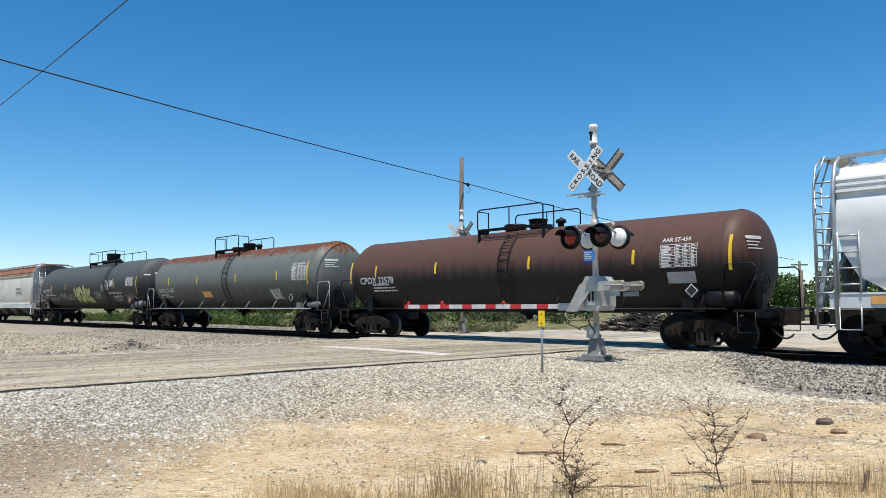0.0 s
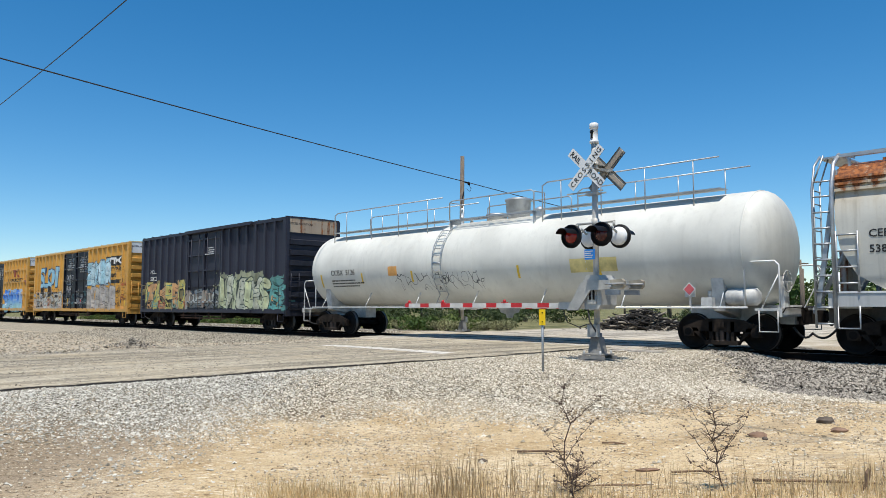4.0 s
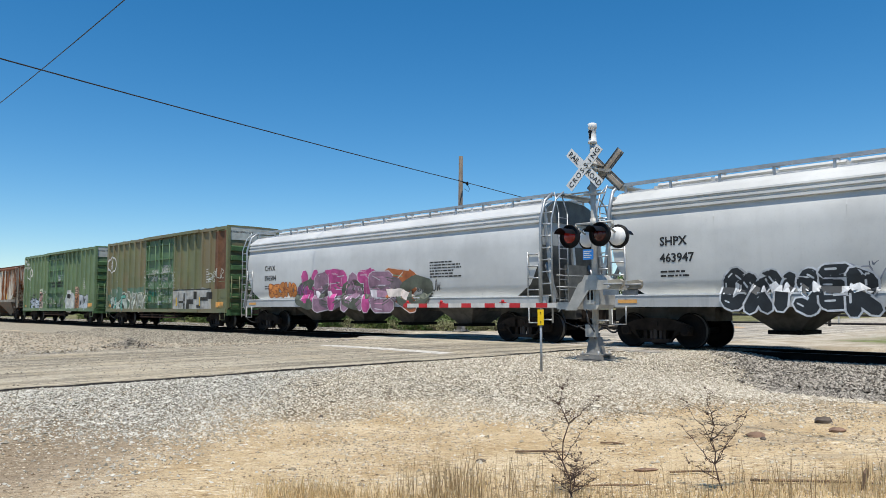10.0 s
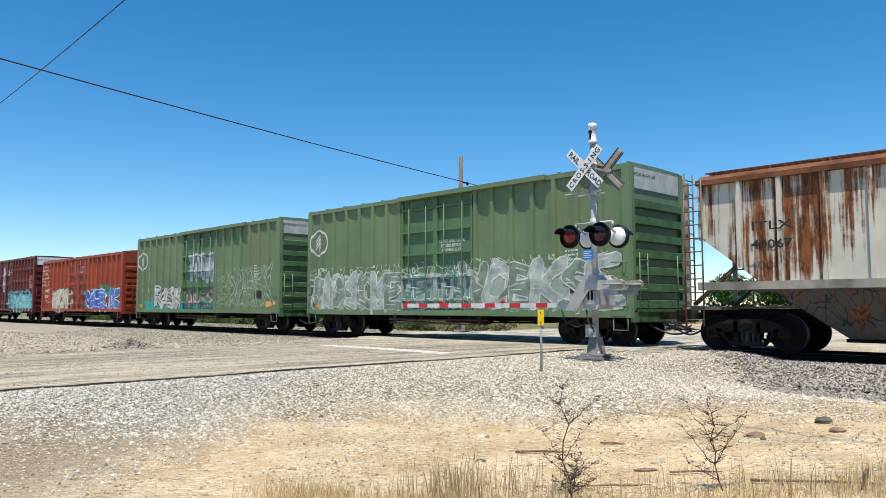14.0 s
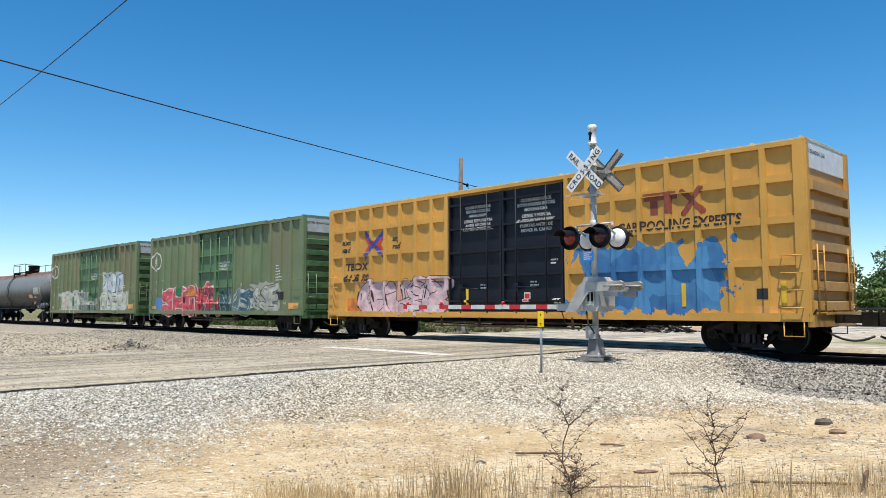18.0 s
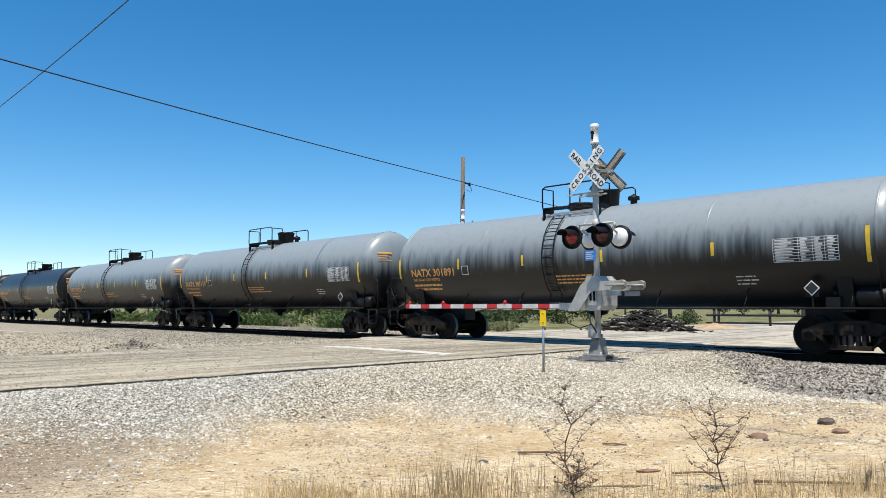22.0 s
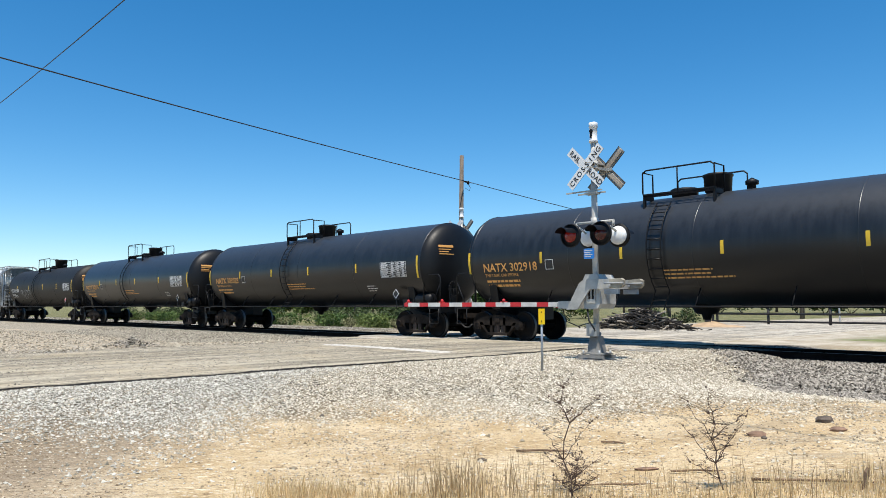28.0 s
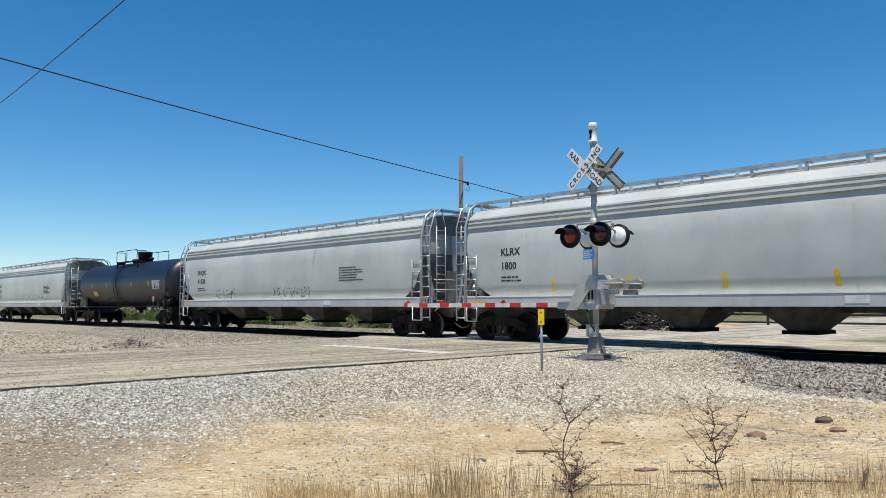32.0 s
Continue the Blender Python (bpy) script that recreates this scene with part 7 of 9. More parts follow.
def roundel(car, sf, x, z, r):
    g = Geo()
    k = 36
    for i in range(k):
        for rr in (r, r * .87):
            a = i * 2 * math.pi / k
            g.v.append((x + rr * math.cos(a), -sf(z) - .01, z + rr * math.sin(a)))
    for i in range(k):
        j = (i + 1) % k
        g.face([2 * i, 2 * j, 2 * j + 1, 2 * i + 1])
    b = len(g.v)
    y = -sf(z) - .01
    quads = [[(-.05, -.62), (.05, -.62), (.05, .5), (-.05, .5)]]
    for zz in (.5, .22, -.06):
        for s in (-1, 1):
            quads.append([(s * .05, zz + .14), (s * .46, zz - .3), (s * .46, zz - .46), (s * .05, zz - .04)])
    for q in quads:
        b = len(g.v)
        g.v += [(x + a * r, y, z + c * r) for a, c in q]
        g.face([b, b + 1, b + 2, b + 3])
    part("roundel", g, WHITE_STENCIL, car, "white ring with a tree mark")


def green_boxcar(u, label, num, base=GREEN, patchy=.25, pieces=(), tags=(), logo=-7.08, mark="IBT"):
    m = paint("green_boxcar_paint_" + str(len(CARS)), base, streak=0.22, pieces=pieces, tags=tags, patchy=patchy, patch=(0.21, 0.155, 0.095))
    dm = paint("green_door_paint_" + str(len(CARS)), (0.1, 0.18, 0.09), streak=0.2, pieces=pieces, tags=tags)
    car, sf = boxcar(u, 15.57, 17.75, m, GREEN_END, dm, label, "green boxcars of the train", panel=plain("grey_white_panel_" + str(len(CARS)), (0.45, 0.46, 0.42), .6, 0, .2))
    roundel(car, sf, logo, 3.76, .57)
    lettering("lettering", mark[:2], -7.2, 2.42, .36, WHITE_STENCIL, car, sf, .01)
    lettering("lettering", mark[2:], -6.2, 2.42, .36, WHITE_STENCIL, car, sf, .01)
    for i in range(0, len(num), 2):
        lettering("lettering", num[i:i + 2], -7.2 + i * .45, 1.95, .36, WHITE_STENCIL, car, sf, .01)
    door_text(car, sf, .75, 3.33, ("CLOSE AND LOCK", "DOORS BEFORE", "MOVING CAR"), .15)
    small_print("stencil", 5.5, 3.0, .6, 6, WHITE_STENCIL, car, sf, .13)
    patch("consolidated_stencil", 5.55, 6.2, 1.5, 1.85, BLACK_STENCIL, car, sf)
    patch("orange_plate", 6.75, 7.45, 1.08, 1.35, ORANGE_PAINT, car, sf)
    patch("orange_plate", -7.5, -6.9, 1.08, 1.25, ORANGE_PAINT, car, sf)
    return car, sf


W1, W2, W3 = (0.5, 0.52, 0.48), (0.32, 0.38, 0.33), (0.06, 0.08, 0.07)
car, sf = green_boxcar(mid(-226.04, -241.6), "faded brown-green boxcar with pale spray letters", "18483", (0.165, 0.178, 0.095), .65,
             [(-7.6, -2.0, 1.0, 2.3, .7, (0.14, 0.17, 0.11), (0.1, 0.2, 0.15), (0.07, 0.1, 0.08)), (2.2, 6.0, 1.0, 2.1, .9, (0.36, 0.38, 0.36), (0.3, 0.31, 0.29), (0.16, 0.16, 0.15))], [(-2.0, 2.0, 1.2, 3.2, (0.4, 0.42, 0.38))])
spray(car, sf, "ZAKEW", -7.3, -4.5, .82, 1.75, ink(.42, .5, .44), ink(.04, .06, .05), 26, .2, .05, ink(.1, .34, .27), True, ink(.6, .62, .57))
spray(car, sf, "AVYXNAW", -5.4, -1.9, .82, 2.0, ink(.2, .21, .15), ink(.58, .6, .54), 226, .12, .045, ink(.3, .33, .28), True, ink(.04, .05, .04))
patch("spray_patch", 1.9, 6.1, .82, 2.02, ink(.4, .4, .38), car, sf, "block of dull silver spray paint", .004)
for x0, x1, z0, z1 in ((1.9, 6.1, 1.98, 2.04), (2.45, 2.62, .9, 1.9), (2.62, 2.95, 1.3, 1.42), (2.95, 3.1, 1.42, 1.85), (2.95, 3.1, .88, 1.3), (3.55, 4.35, 1.25, 1.5), (3.5, 3.66, 1.0, 1.25), (4.35, 4.5, 1.5, 1.9), (4.5, 4.9, 1.05, 1.2), (4.95, 5.9, 1.42, 1.6), (5.0, 5.15, .9, 1.42)):
    patch("spray_patch", x0, x1, z0, z1, ink(.035, .035, .03), car, sf, "", .010)
for x in (2.15, 4.85):
    patch("reflective_stripe", x - .05, x + .05, 1.15, 1.6, YELLOW_TAPE, car, sf, "", .03)
patch("rust_patch", 6.4, 7.7, 2.0, 4.9, plain("brown_primer_patch", (0.15, 0.07, 0.035), .8, 0, .4, 1.5), car, sf, "patch of bare brown primer", .002)
for x0, x1, z0, z1, sd in ((-1.1, -.1, 2.95, 3.3, 45), (.15, 1.05, 2.95, 3.3, 46), (-1.1, -.1, 2.55, 2.85, 47), (.15, 1.0, 2.55, 2.85, 48), (5.9, 7.4, 2.4, 3.0, 49)):
    scribble(car, sf, x0, x1, z0, z1, ink(.5, .52, .46), sd, 5, .018)
patch("spray_patch", -1.55, -1.2, 1.45, 2.0, ink(.03, .22, .12), car, sf, "", .012)
patch("spray_patch", -1.1, -.55, 1.7, 1.95, ink(.03, .24, .14), car, sf, "", .012)
car, sf = green_boxcar(mid(-243.85, -259.33), "green boxcar with white tags and an orange spray figure", "18968", GREEN, .05, logo=-6.39)
spray(car, sf, "SMUK", -5.8, -4.0, .98, 1.75, ink(.42, .47, .54), ink(.02, .03, .03), 29, .4, .045, None, True)
disc("spray_patch", car, sf, -3.6, 1.9, .36, .42, ink(.58, .4, .36), .012, 20, "sprayed pink cartoon blob")
disc("spray_patch", car, sf, -3.6, 1.25, .5, .4, ink(.5, .42, .36), .013)
spray(car, sf, "M", -4.0, -3.2, 2.15, 2.5, ink(.5, .54, .42), ink(.5, .54, .42), 130, .3, .0)
for i in range(6):
    scribble(car, sf, -3.95 + .1 * (i % 2), -3.3 + .1 * (i % 2), .95 + i * .2, 1.2 + i * .2, (BLACK_STENCIL, ink(.4, .06, .05))[i == 3], 131 + i, 3, .014)
scribble(car, sf, -3.0, -1.9, 1.4, 2.3, WHITE_STENCIL, 140, 2, .016)
scribble(car, sf, -6.4, -5.6, 1.75, 1.95, BLACK_STENCIL, 141, 3, .012)
scribble(car, sf, -5.2, -4.4, 1.95, 2.12, BLACK_STENCIL, 142, 3, .012)
disc("spray_patch", car, sf, 2.95, 1.5, .95, .8, ink(.52, .54, .53), .012, 28, "sprayed white round head")
patch("spray_patch", 2.05, 3.85, .95, 1.45, ink(.52, .54, .53), car, sf, "", .011)
disc("spray_patch", car, sf, 2.85, 1.86, .2, .17, BLACK_STENCIL, .02)
disc("spray_patch", car, sf, 4.35, 1.55, .5, .62, ink(.5, .24, .12), .012, 24, "sprayed orange figure")
disc("spray_patch", car, sf, 4.35, 2.25, .3, .26, ink(.52, .36, .26), .013)
for i in range(5):
    scribble(car, sf, 3.9, 4.8, .95 + i * .3, 1.25 + i * .3, BLACK_STENCIL, 150 + i, 3, .016)
spray(car, sf, "OU", 4.9, 6.3, .95, 1.9, ink(.42, .46, .5), ink(.04, .05, .05), 156, .4, .04)
for z in (2.78, 2.55):
    small_print("stencil", -1.1, z, 3.0, 1, BLACK_STENCIL, car, sf, .1, .13, int(z * 10))
spray(car, sf, "OMUO", -1.8, 1.8, 1.1, 1.95, ink(.2, .24, .19), ink(.46, .48, .45), 31, .12, .035, ink(.13, .12, .06), True)
for i in range(3):
    scribble(car, sf, -7.7, -6.6 - .1 * i, 4.1 + .27 * i, 4.35 + .27 * i, ink(.5, .53, .46), 160 + i, 5, .02)

m = paint("rusty_white_hopper_paint", (0.6, 0.56, 0.47), rust=0.75, run=0.95, streak=0.3, rust_tone=.8, clump=.55)
rust_dark = paint("rusty_grey_pocket_paint", (0.13, 0.115, 0.1), rust=.35, streak=.4, tags=[(-7, 7, .5, 1.5, (.05, .04, .04))])
car, sf = rib_hopper(mid(-261.27, -278.14), 16.9, 18.6, m, rust_dark, "rib-sided covered hopper, heavily rusted off-white paint", plain("rusted_roof_sheet", (0.17, 0.07, 0.035), .85, 0, .5, 1.6, spec=.2), plain("dirty_cream_sill", (0.3, 0.27, 0.22), .75, 0, .45, 1.2))
lettering("lettering", "ITLX", -6.6, 2.95, .3, BLACK_STENCIL, car, sf, .004, 0, 1.6)
lettering("lettering", "40067", -6.6, 2.5, .3, BLACK_STENCIL, car, sf, .004, 0, 1.3)
for x in (-3.6, 1.2, 5.6):
    patch("reflective_stripe", x - .06, x + .06, 1.75, 2.2, YELLOW_TAPE, car, sf)

car, sf = green_boxcar(mid(-279.68, -295.21), "green boxcar with a frieze of white spray letters", "18521", GREEN, .15, [(-7.7, 7.0, 1.0, 2.35, .55, (0.42, 0.45, 0.42), (0.2, 0.28, 0.22), (0.05, 0.07, 0.06))], [(-7.6, 7.0, 1.9, 2.7, W1)])
spray(car, sf, "RUMSOKE", -7.4, -1.9, .95, 2.45, ink(.2, .26, .2), ink(.55, .57, .53), 32, .2, .045, ink(.36, .4, .36), True, ink(.5, .52, .48))
spray(car, sf, "WOBKSE", 1.2, 7.4, .95, 2.55, ink(.2, .26, .2), ink(.58, .6, .56), 33, .2, .045, ink(.38, .42, .38), True, ink(.5, .52, .48))
spray(car, sf, "BEOTH", -1.8, 1.4, 1.0, 2.3, ink(.12, .24, .2), ink(.5, .53, .5), 34, .16, .04, None, True)
car, sf = green_boxcar(mid(-297.53, -313.1), "green boxcar with silver and teal spray pieces", "18641", GREEN, .25,
             [(-4.4, -1.9, 1.0, 2.2, .7, (0.45, 0.46, 0.44), (0.35, 0.12, 0.12), (0.05, 0.05, 0.05)), (-1.0, 1.9, 2.6, 3.9, .7, (0.38, 0.42, 0.44), (0.4, 0.44, 0.46), (0.08, 0.16, 0.1)), (-7.0, 2.0, .95, 1.45, .6, (0.03, 0.3, 0.27), (0.05, 0.35, 0.3), (0.03, 0.1, 0.1))],
             [(2.0, 7.0, 1.1, 3.0, (0.3, 0.36, 0.28))])
spray(car, sf, "RASK", -5.3, -1.9, 1.0, 2.25, ink(.48, .48, .44), ink(.05, .05, .05), 35, .26, .05)
spray(car, sf, "TOUM", -1.2, 1.5, 2.4, 3.65, ink(.42, .46, .48), ink(.1, .18, .12), 36, .3, .04)
spray(car, sf, "XAYX", 3.2, 7.2, 1.0, 3.1, ink(.12, .2, .1), ink(.3, .36, .28), 37, .04, .05)
spray(car, sf, "OBES", -1.5, 1.6, 1.0, 2.0, ink(.4, .4, .36), ink(.35, .1, .1), 38, .18, .04)

RED = (0.30, 0.055, 0.024)
m = paint("red_boxcar_paint", RED, streak=0.15, pieces=[(-5.6, -2.2, 1.0, 2.3, .8, (0.45, 0.42, 0.36), (0.4, 0.38, 0.33), (0.08, 0.06, 0.05)), (1.2, 7.0, 1.0, 2.0, .6, (0.03, 0.06, 0.16), (0.3, 0.34, 0.38), (0.02, 0.03, 0.08)),
                                                        (5.6, 7.2, 1.0, 1.9, .4, (0.05, 0.06, 0.08), (0.3, 0.12, 0.05), RED)], tags=[])
car, sf = boxcar(mid(-315.36, -330.94), 15.57, 17.7, m, plain("red_end_paint", (0.25, 0.045, 0.02), .6, 0, .25, spec=.25), m, "brick-red boxcar with blue and cream spray pieces", panel=plain("red_panel", (0.25, 0.05, 0.028), .55, 0, .2), track=False, zt=4.5, peak=.2)
for i, tx in enumerate(("MD W", "80 88")):
    lettering("lettering", tx, -6.9, 2.2 - i * .42, .34, WHITE_STENCIL, car, sf, .01)
spray(car, sf, "OEMO", -5.3, -1.3, .9, 2.25, ink(.52, .48, .4), ink(.2, .16, .13), 45, .46, .05, None, False, ink(.16, .12, .1), .86)
for x, z, r in ((1.25, 1.95, .22), (2.6, 2.1, .3), (3.3, 2.1, .34), (4.2, 2.2, .4), (5.2, 2.15, .36), (6.1, 2.0, .4)):
    disc("spray_patch", car, sf, x, z, r, r, ink(.03, .24, .17), .003)
spray(car, sf, "NAERIK", 1.5, 7.1, .92, 2.15, ink(.04, .11, .42), ink(.66, .68, .7), 46, .34, .06, ink(.1, .2, .5), True, ink(.5, .56, .66))
for i in range(6):
    scribble(car, sf, -7.65, -6.5 - .08 * (i % 2), 2.6 + i * .28, 2.82 + i * .28, ink(.62, .42, .36), 170 + i, 6, .018)
scribble(car, sf, -6.8, -5.4, 1.4, 1.65, ink(.6, .5, .45), 177, 6, .016)
door_text(car, sf, .2, 3.78, ("CLOSE AND LOCK", "DOORS BEFORE", "MOVING CAR"), .16)

m = paint("maroon_boxcar_paint", (0.115, 0.021, 0.019), streak=0.15, pieces=[(-7.5, -2.0, 1.0, 2.1, .55, (0.5, 0.45, 0.45), (0.1, 0.14, 0.4), (0.1, 0.04, 0.04)), (.6, 6.6, 1.0, 2.5, .85, (0.03, 0.06, 0.07), (0.12, 0.34, 0.37), (0.02, 0.04, 0.05)),
                                                                            (-1.25, -.15, 2.4, 4.5, .4, (0.5, 0.48, 0.47), (0.2, 0.18, 0.18), (0.15, 0.05, 0.05))], tags=[(6.6, 7.5, 2.6, 3.6, (0.55, 0.2, 0.26))])
car, sf = boxcar(mid(-333.13, -348.7), 15.57, 17.7, m, plain("maroon_end_paint", (0.1, 0.02, 0.018), .6, 0, .25, spec=.25), m, "maroon boxcar with turquoise spray letters", belts=(2.3, 3.25, 4.2), track=False)
for i, tx in enumerate(("IB  T", "30 02 67")):
    lettering("lettering", tx, -7.0, 2.35 - i * .45, .32, WHITE_STENCIL, car, sf, .008)
spray(car, sf, "OOOOOO", 1.0, 7.1, .85, 2.0, ink(.24, .52, .54), ink(.2, .46, .5), 247, .5, .05, ink(.18, .44, .48), True)
spray(car, sf, "OKISHBA", .7, 7.2, .84, 2.35, ink(.26, .56, .58), ink(.012, .02, .025), 47, .24, .085, ink(.16, .42, .48), True, ink(.012, .02, .025))
spray(car, sf, "AKBASU", -7.2, -2.0, .86, 2.1, ink(.55, .5, .46), ink(.03, .02, .03), 48, .24, .07, ink(.09, .09, .24), True, ink(.6, .58, .6))
spray(car, sf, "SOC", -6.6, -2.6, .86, 1.5, ink(.62, .28, .05), ink(.03, .02, .03), 248, .2, .04, ink(.08, .2, .5), True)
scribble(car, sf, -1.9, .6, 1.0, 1.7, ink(.35, .1, .12), 178, 8, .018)
door_text(car, sf, .85, 4.12, ("CLOSE AND LOCK", "DOOR BEFORE", "MOVING CAR"), .16)
for i, ch in enumerate("SKYE"):
    spray(car, sf, ch, -1.15, -.25, 2.4 + .52 * i, 2.98 + .52 * i, ink(.56, .55, .54), ink(.03, .02, .02), 49 + i, .3, .04, None, False, ink(.04, .03, .03))
spray(car, sf, "BOT", 6.5, 7.4, 2.9, 3.5, ink(.16, .05, .05), ink(.6, .28, .34), 54, .06, .03)
spray(car, sf, "ROOT", 6.45, 7.45, 2.5, 2.95, ink(.16, .05, .05), ink(.6, .28, .34), 55, .06, .03)

car, sf = yellow_boxcar(mid(-350.83, -369.5), [(-7.6, -2.6, .95, 2.1, .6, (0.62, 0.42, 0.4), (0.6, 0.3, 0.2), (0.3, 0.16, 0.1)), (2.5, 7.6, .95, 2.9, .8, (0.015, 0.07, 0.22), (0.1, 0.3, 0.52), (0.04, 0.12, 0.4))],
                        [(-2.2, 2.2, 1.2, 2.0, CHALK)], "ochre-yellow boxcar with black doors and blue spray patches", (2.2, 3.2, 4.2))
for i, (tx, dx) in enumerate((("next", -8.6), ("load", -8.6), ("any", -5.5), ("road", -5.5))):
    lettering("lettering", tx, dx, 3.62 - (i % 2) * .3, .3, BLACK_STENCIL, car, sf, .008, .2)
spray(car, sf, "OEUSE", -7.3, -2.7, .95, 2.1, ink(.62, .44, .46), ink(.05, .03, .03), 56, .42, .025, None, True, ink(.03, .02, .02))
patch("spray_patch", -8.2, -7.3, 1.0, 1.5, ink(.62, .2, .04), car, sf, "", .003)
cross_logo(car, sf, -6.55, 3.55)
lettering("lettering", "RAILCAR POOLING EXPERTS", 3.6, 3.2, .38, BLACK_STENCIL, car, sf, .008, 0, .86)
faded_mark(car, sf)
lettering("lettering", "TB OX", -8.3, 2.6, .38, BLACK_STENCIL, car, sf, .012, .1, 1.15)
lettering("lettering", "64 36 90", -8.35, 2.16, .38, BLACK_STENCIL, car, sf, .012, .1, 1.1, "", .03)

car, sf = green_boxcar(mid(-371.45, -387.05), "green boxcar with red and white spray letters", "18530", (0.145, 0.2, 0.105), .4,
             [(-6.2, -.2, 1.0, 2.2, .8, (0.55, 0.08, 0.1), (0.5, 0.12, 0.1), (0.6, 0.5, 0.45)), (2.4, 6.2, 1.0, 2.3, .9, (0.36, 0.37, 0.31), (0.3, 0.32, 0.26), (0.14, 0.16, 0.12)), (-7.0, -6.3, 1.0, 1.7, .5, (0.1, 0.25, 0.45), (0.1, 0.2, 0.4), (0.3, 0.3, 0.3))])
spray(car, sf, "SHOWA", -5.9, .2, .82, 2.2, ink(.6, .1, .13), ink(.66, .62, .58), 39, .4, .055, ink(.52, .08, .1), True, ink(.02, .02, .02))
patch("spray_patch", -3.1, -2.0, 1.75, 2.1, ink(.5, .22, .04), car, sf, "", .03)
spray(car, sf, "AVS", .3, 3.4, .85, 2.0, ink(.05, .12, .16), ink(.3, .4, .42), 239, .3, .04, ink(.14, .2, .2), True, ink(.5, .54, .5))
disc("spray_patch", car, sf, -4.1, 2.0, .2, .24, ink(.02, .2, .08), .03)
spray(car, sf, "BOSSE", 2.2, 5.8, 1.0, 2.15, ink(.4, .41, .35), ink(.1, .12, .08), 40, .26, .04)
car, sf = green_boxcar(mid(-389.06, -404.65), "faded green boxcar with white bubble letters", "18456", (0.155, 0.192, 0.102), .5,
             [(-5.8, .2, 1.0, 2.25, .8, (0.5, 0.51, 0.46), (0.44, 0.46, 0.4), (0.07, 0.09, 0.07)), (2.4, 5.6, 2.2, 3.4, .8, (0.34, 0.4, 0.4), (0.4, 0.42, 0.38), (0.6, 0.6, 0.56)), (2.6, 6.6, 1.0, 2.2, .8, (0.48, 0.5, 0.45), (0.4, 0.42, 0.37), (0.1, 0.11, 0.09))])
spray(car, sf, "OEUCE", -5.4, -1.5, .92, 2.25, ink(.46, .48, .41), ink(.12, .13, .1), 41, .5, .03, None, False, ink(.16, .17, .13), .9)
spray(car, sf, "TEOM", -1.7, 1.5, 1.0, 1.75, ink(.42, .44, .38), ink(.14, .15, .12), 42, .4, .03)
spray(car, sf, "VKIM", 2.4, 5.35, 2.05, 3.3, ink(.5, .54, .54), ink(.05, .14, .3), 43, .34, .05, ink(.46, .5, .5), False, ink(.14, .24, .4), .9)
spray(car, sf, "EUBO", 2.2, 6.1, .95, 2.05, ink(.48, .5, .43), ink(.12, .14, .1), 44, .5, .03, None, False, ink(.16, .17, .13), .9)
patch("spray_patch", -3.26, -2.6, 1.28, 1.93, ink(.02, .16, .06), car, sf, "", .03)
patch("spray_patch", .46, .98, 1.63, 1.84, ink(.02, .18, .07), car, sf, "", .03)
disc("spray_patch", car, sf, -4.4, 1.5, .22, .3, ink(.55, .36, .3), .03)
scribble(car, sf, 1.9, 2.9, 3.15, 3.45, ink(.5, .52, .45), 190, 4, .02)

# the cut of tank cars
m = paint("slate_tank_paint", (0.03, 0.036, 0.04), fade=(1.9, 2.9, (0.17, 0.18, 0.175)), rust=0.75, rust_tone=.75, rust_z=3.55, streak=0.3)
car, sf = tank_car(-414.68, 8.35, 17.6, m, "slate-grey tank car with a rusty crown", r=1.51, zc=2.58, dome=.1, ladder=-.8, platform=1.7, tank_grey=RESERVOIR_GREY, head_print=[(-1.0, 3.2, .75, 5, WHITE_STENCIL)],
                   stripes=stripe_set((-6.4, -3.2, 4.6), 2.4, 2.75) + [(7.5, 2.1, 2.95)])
lettering("lettering", "UTLX 212005", -7.0, 2.2, .34, ORANGE_PAINT, car, sf, .004)
small_print("stencil", -6.9, 2.0, 1.5, 3, WHITE_STENCIL, car, sf)
lettering("lettering", "PENTANE", 5.9, 1.92, .15, WHITE_STENCIL, car, sf)
data_panel(5.9, 2.72, 1.3, .5, car, sf)
patch("orange_plate", 4.6, 5.5, 1.92, 2.2, ORANGE_PAINT, car, sf)


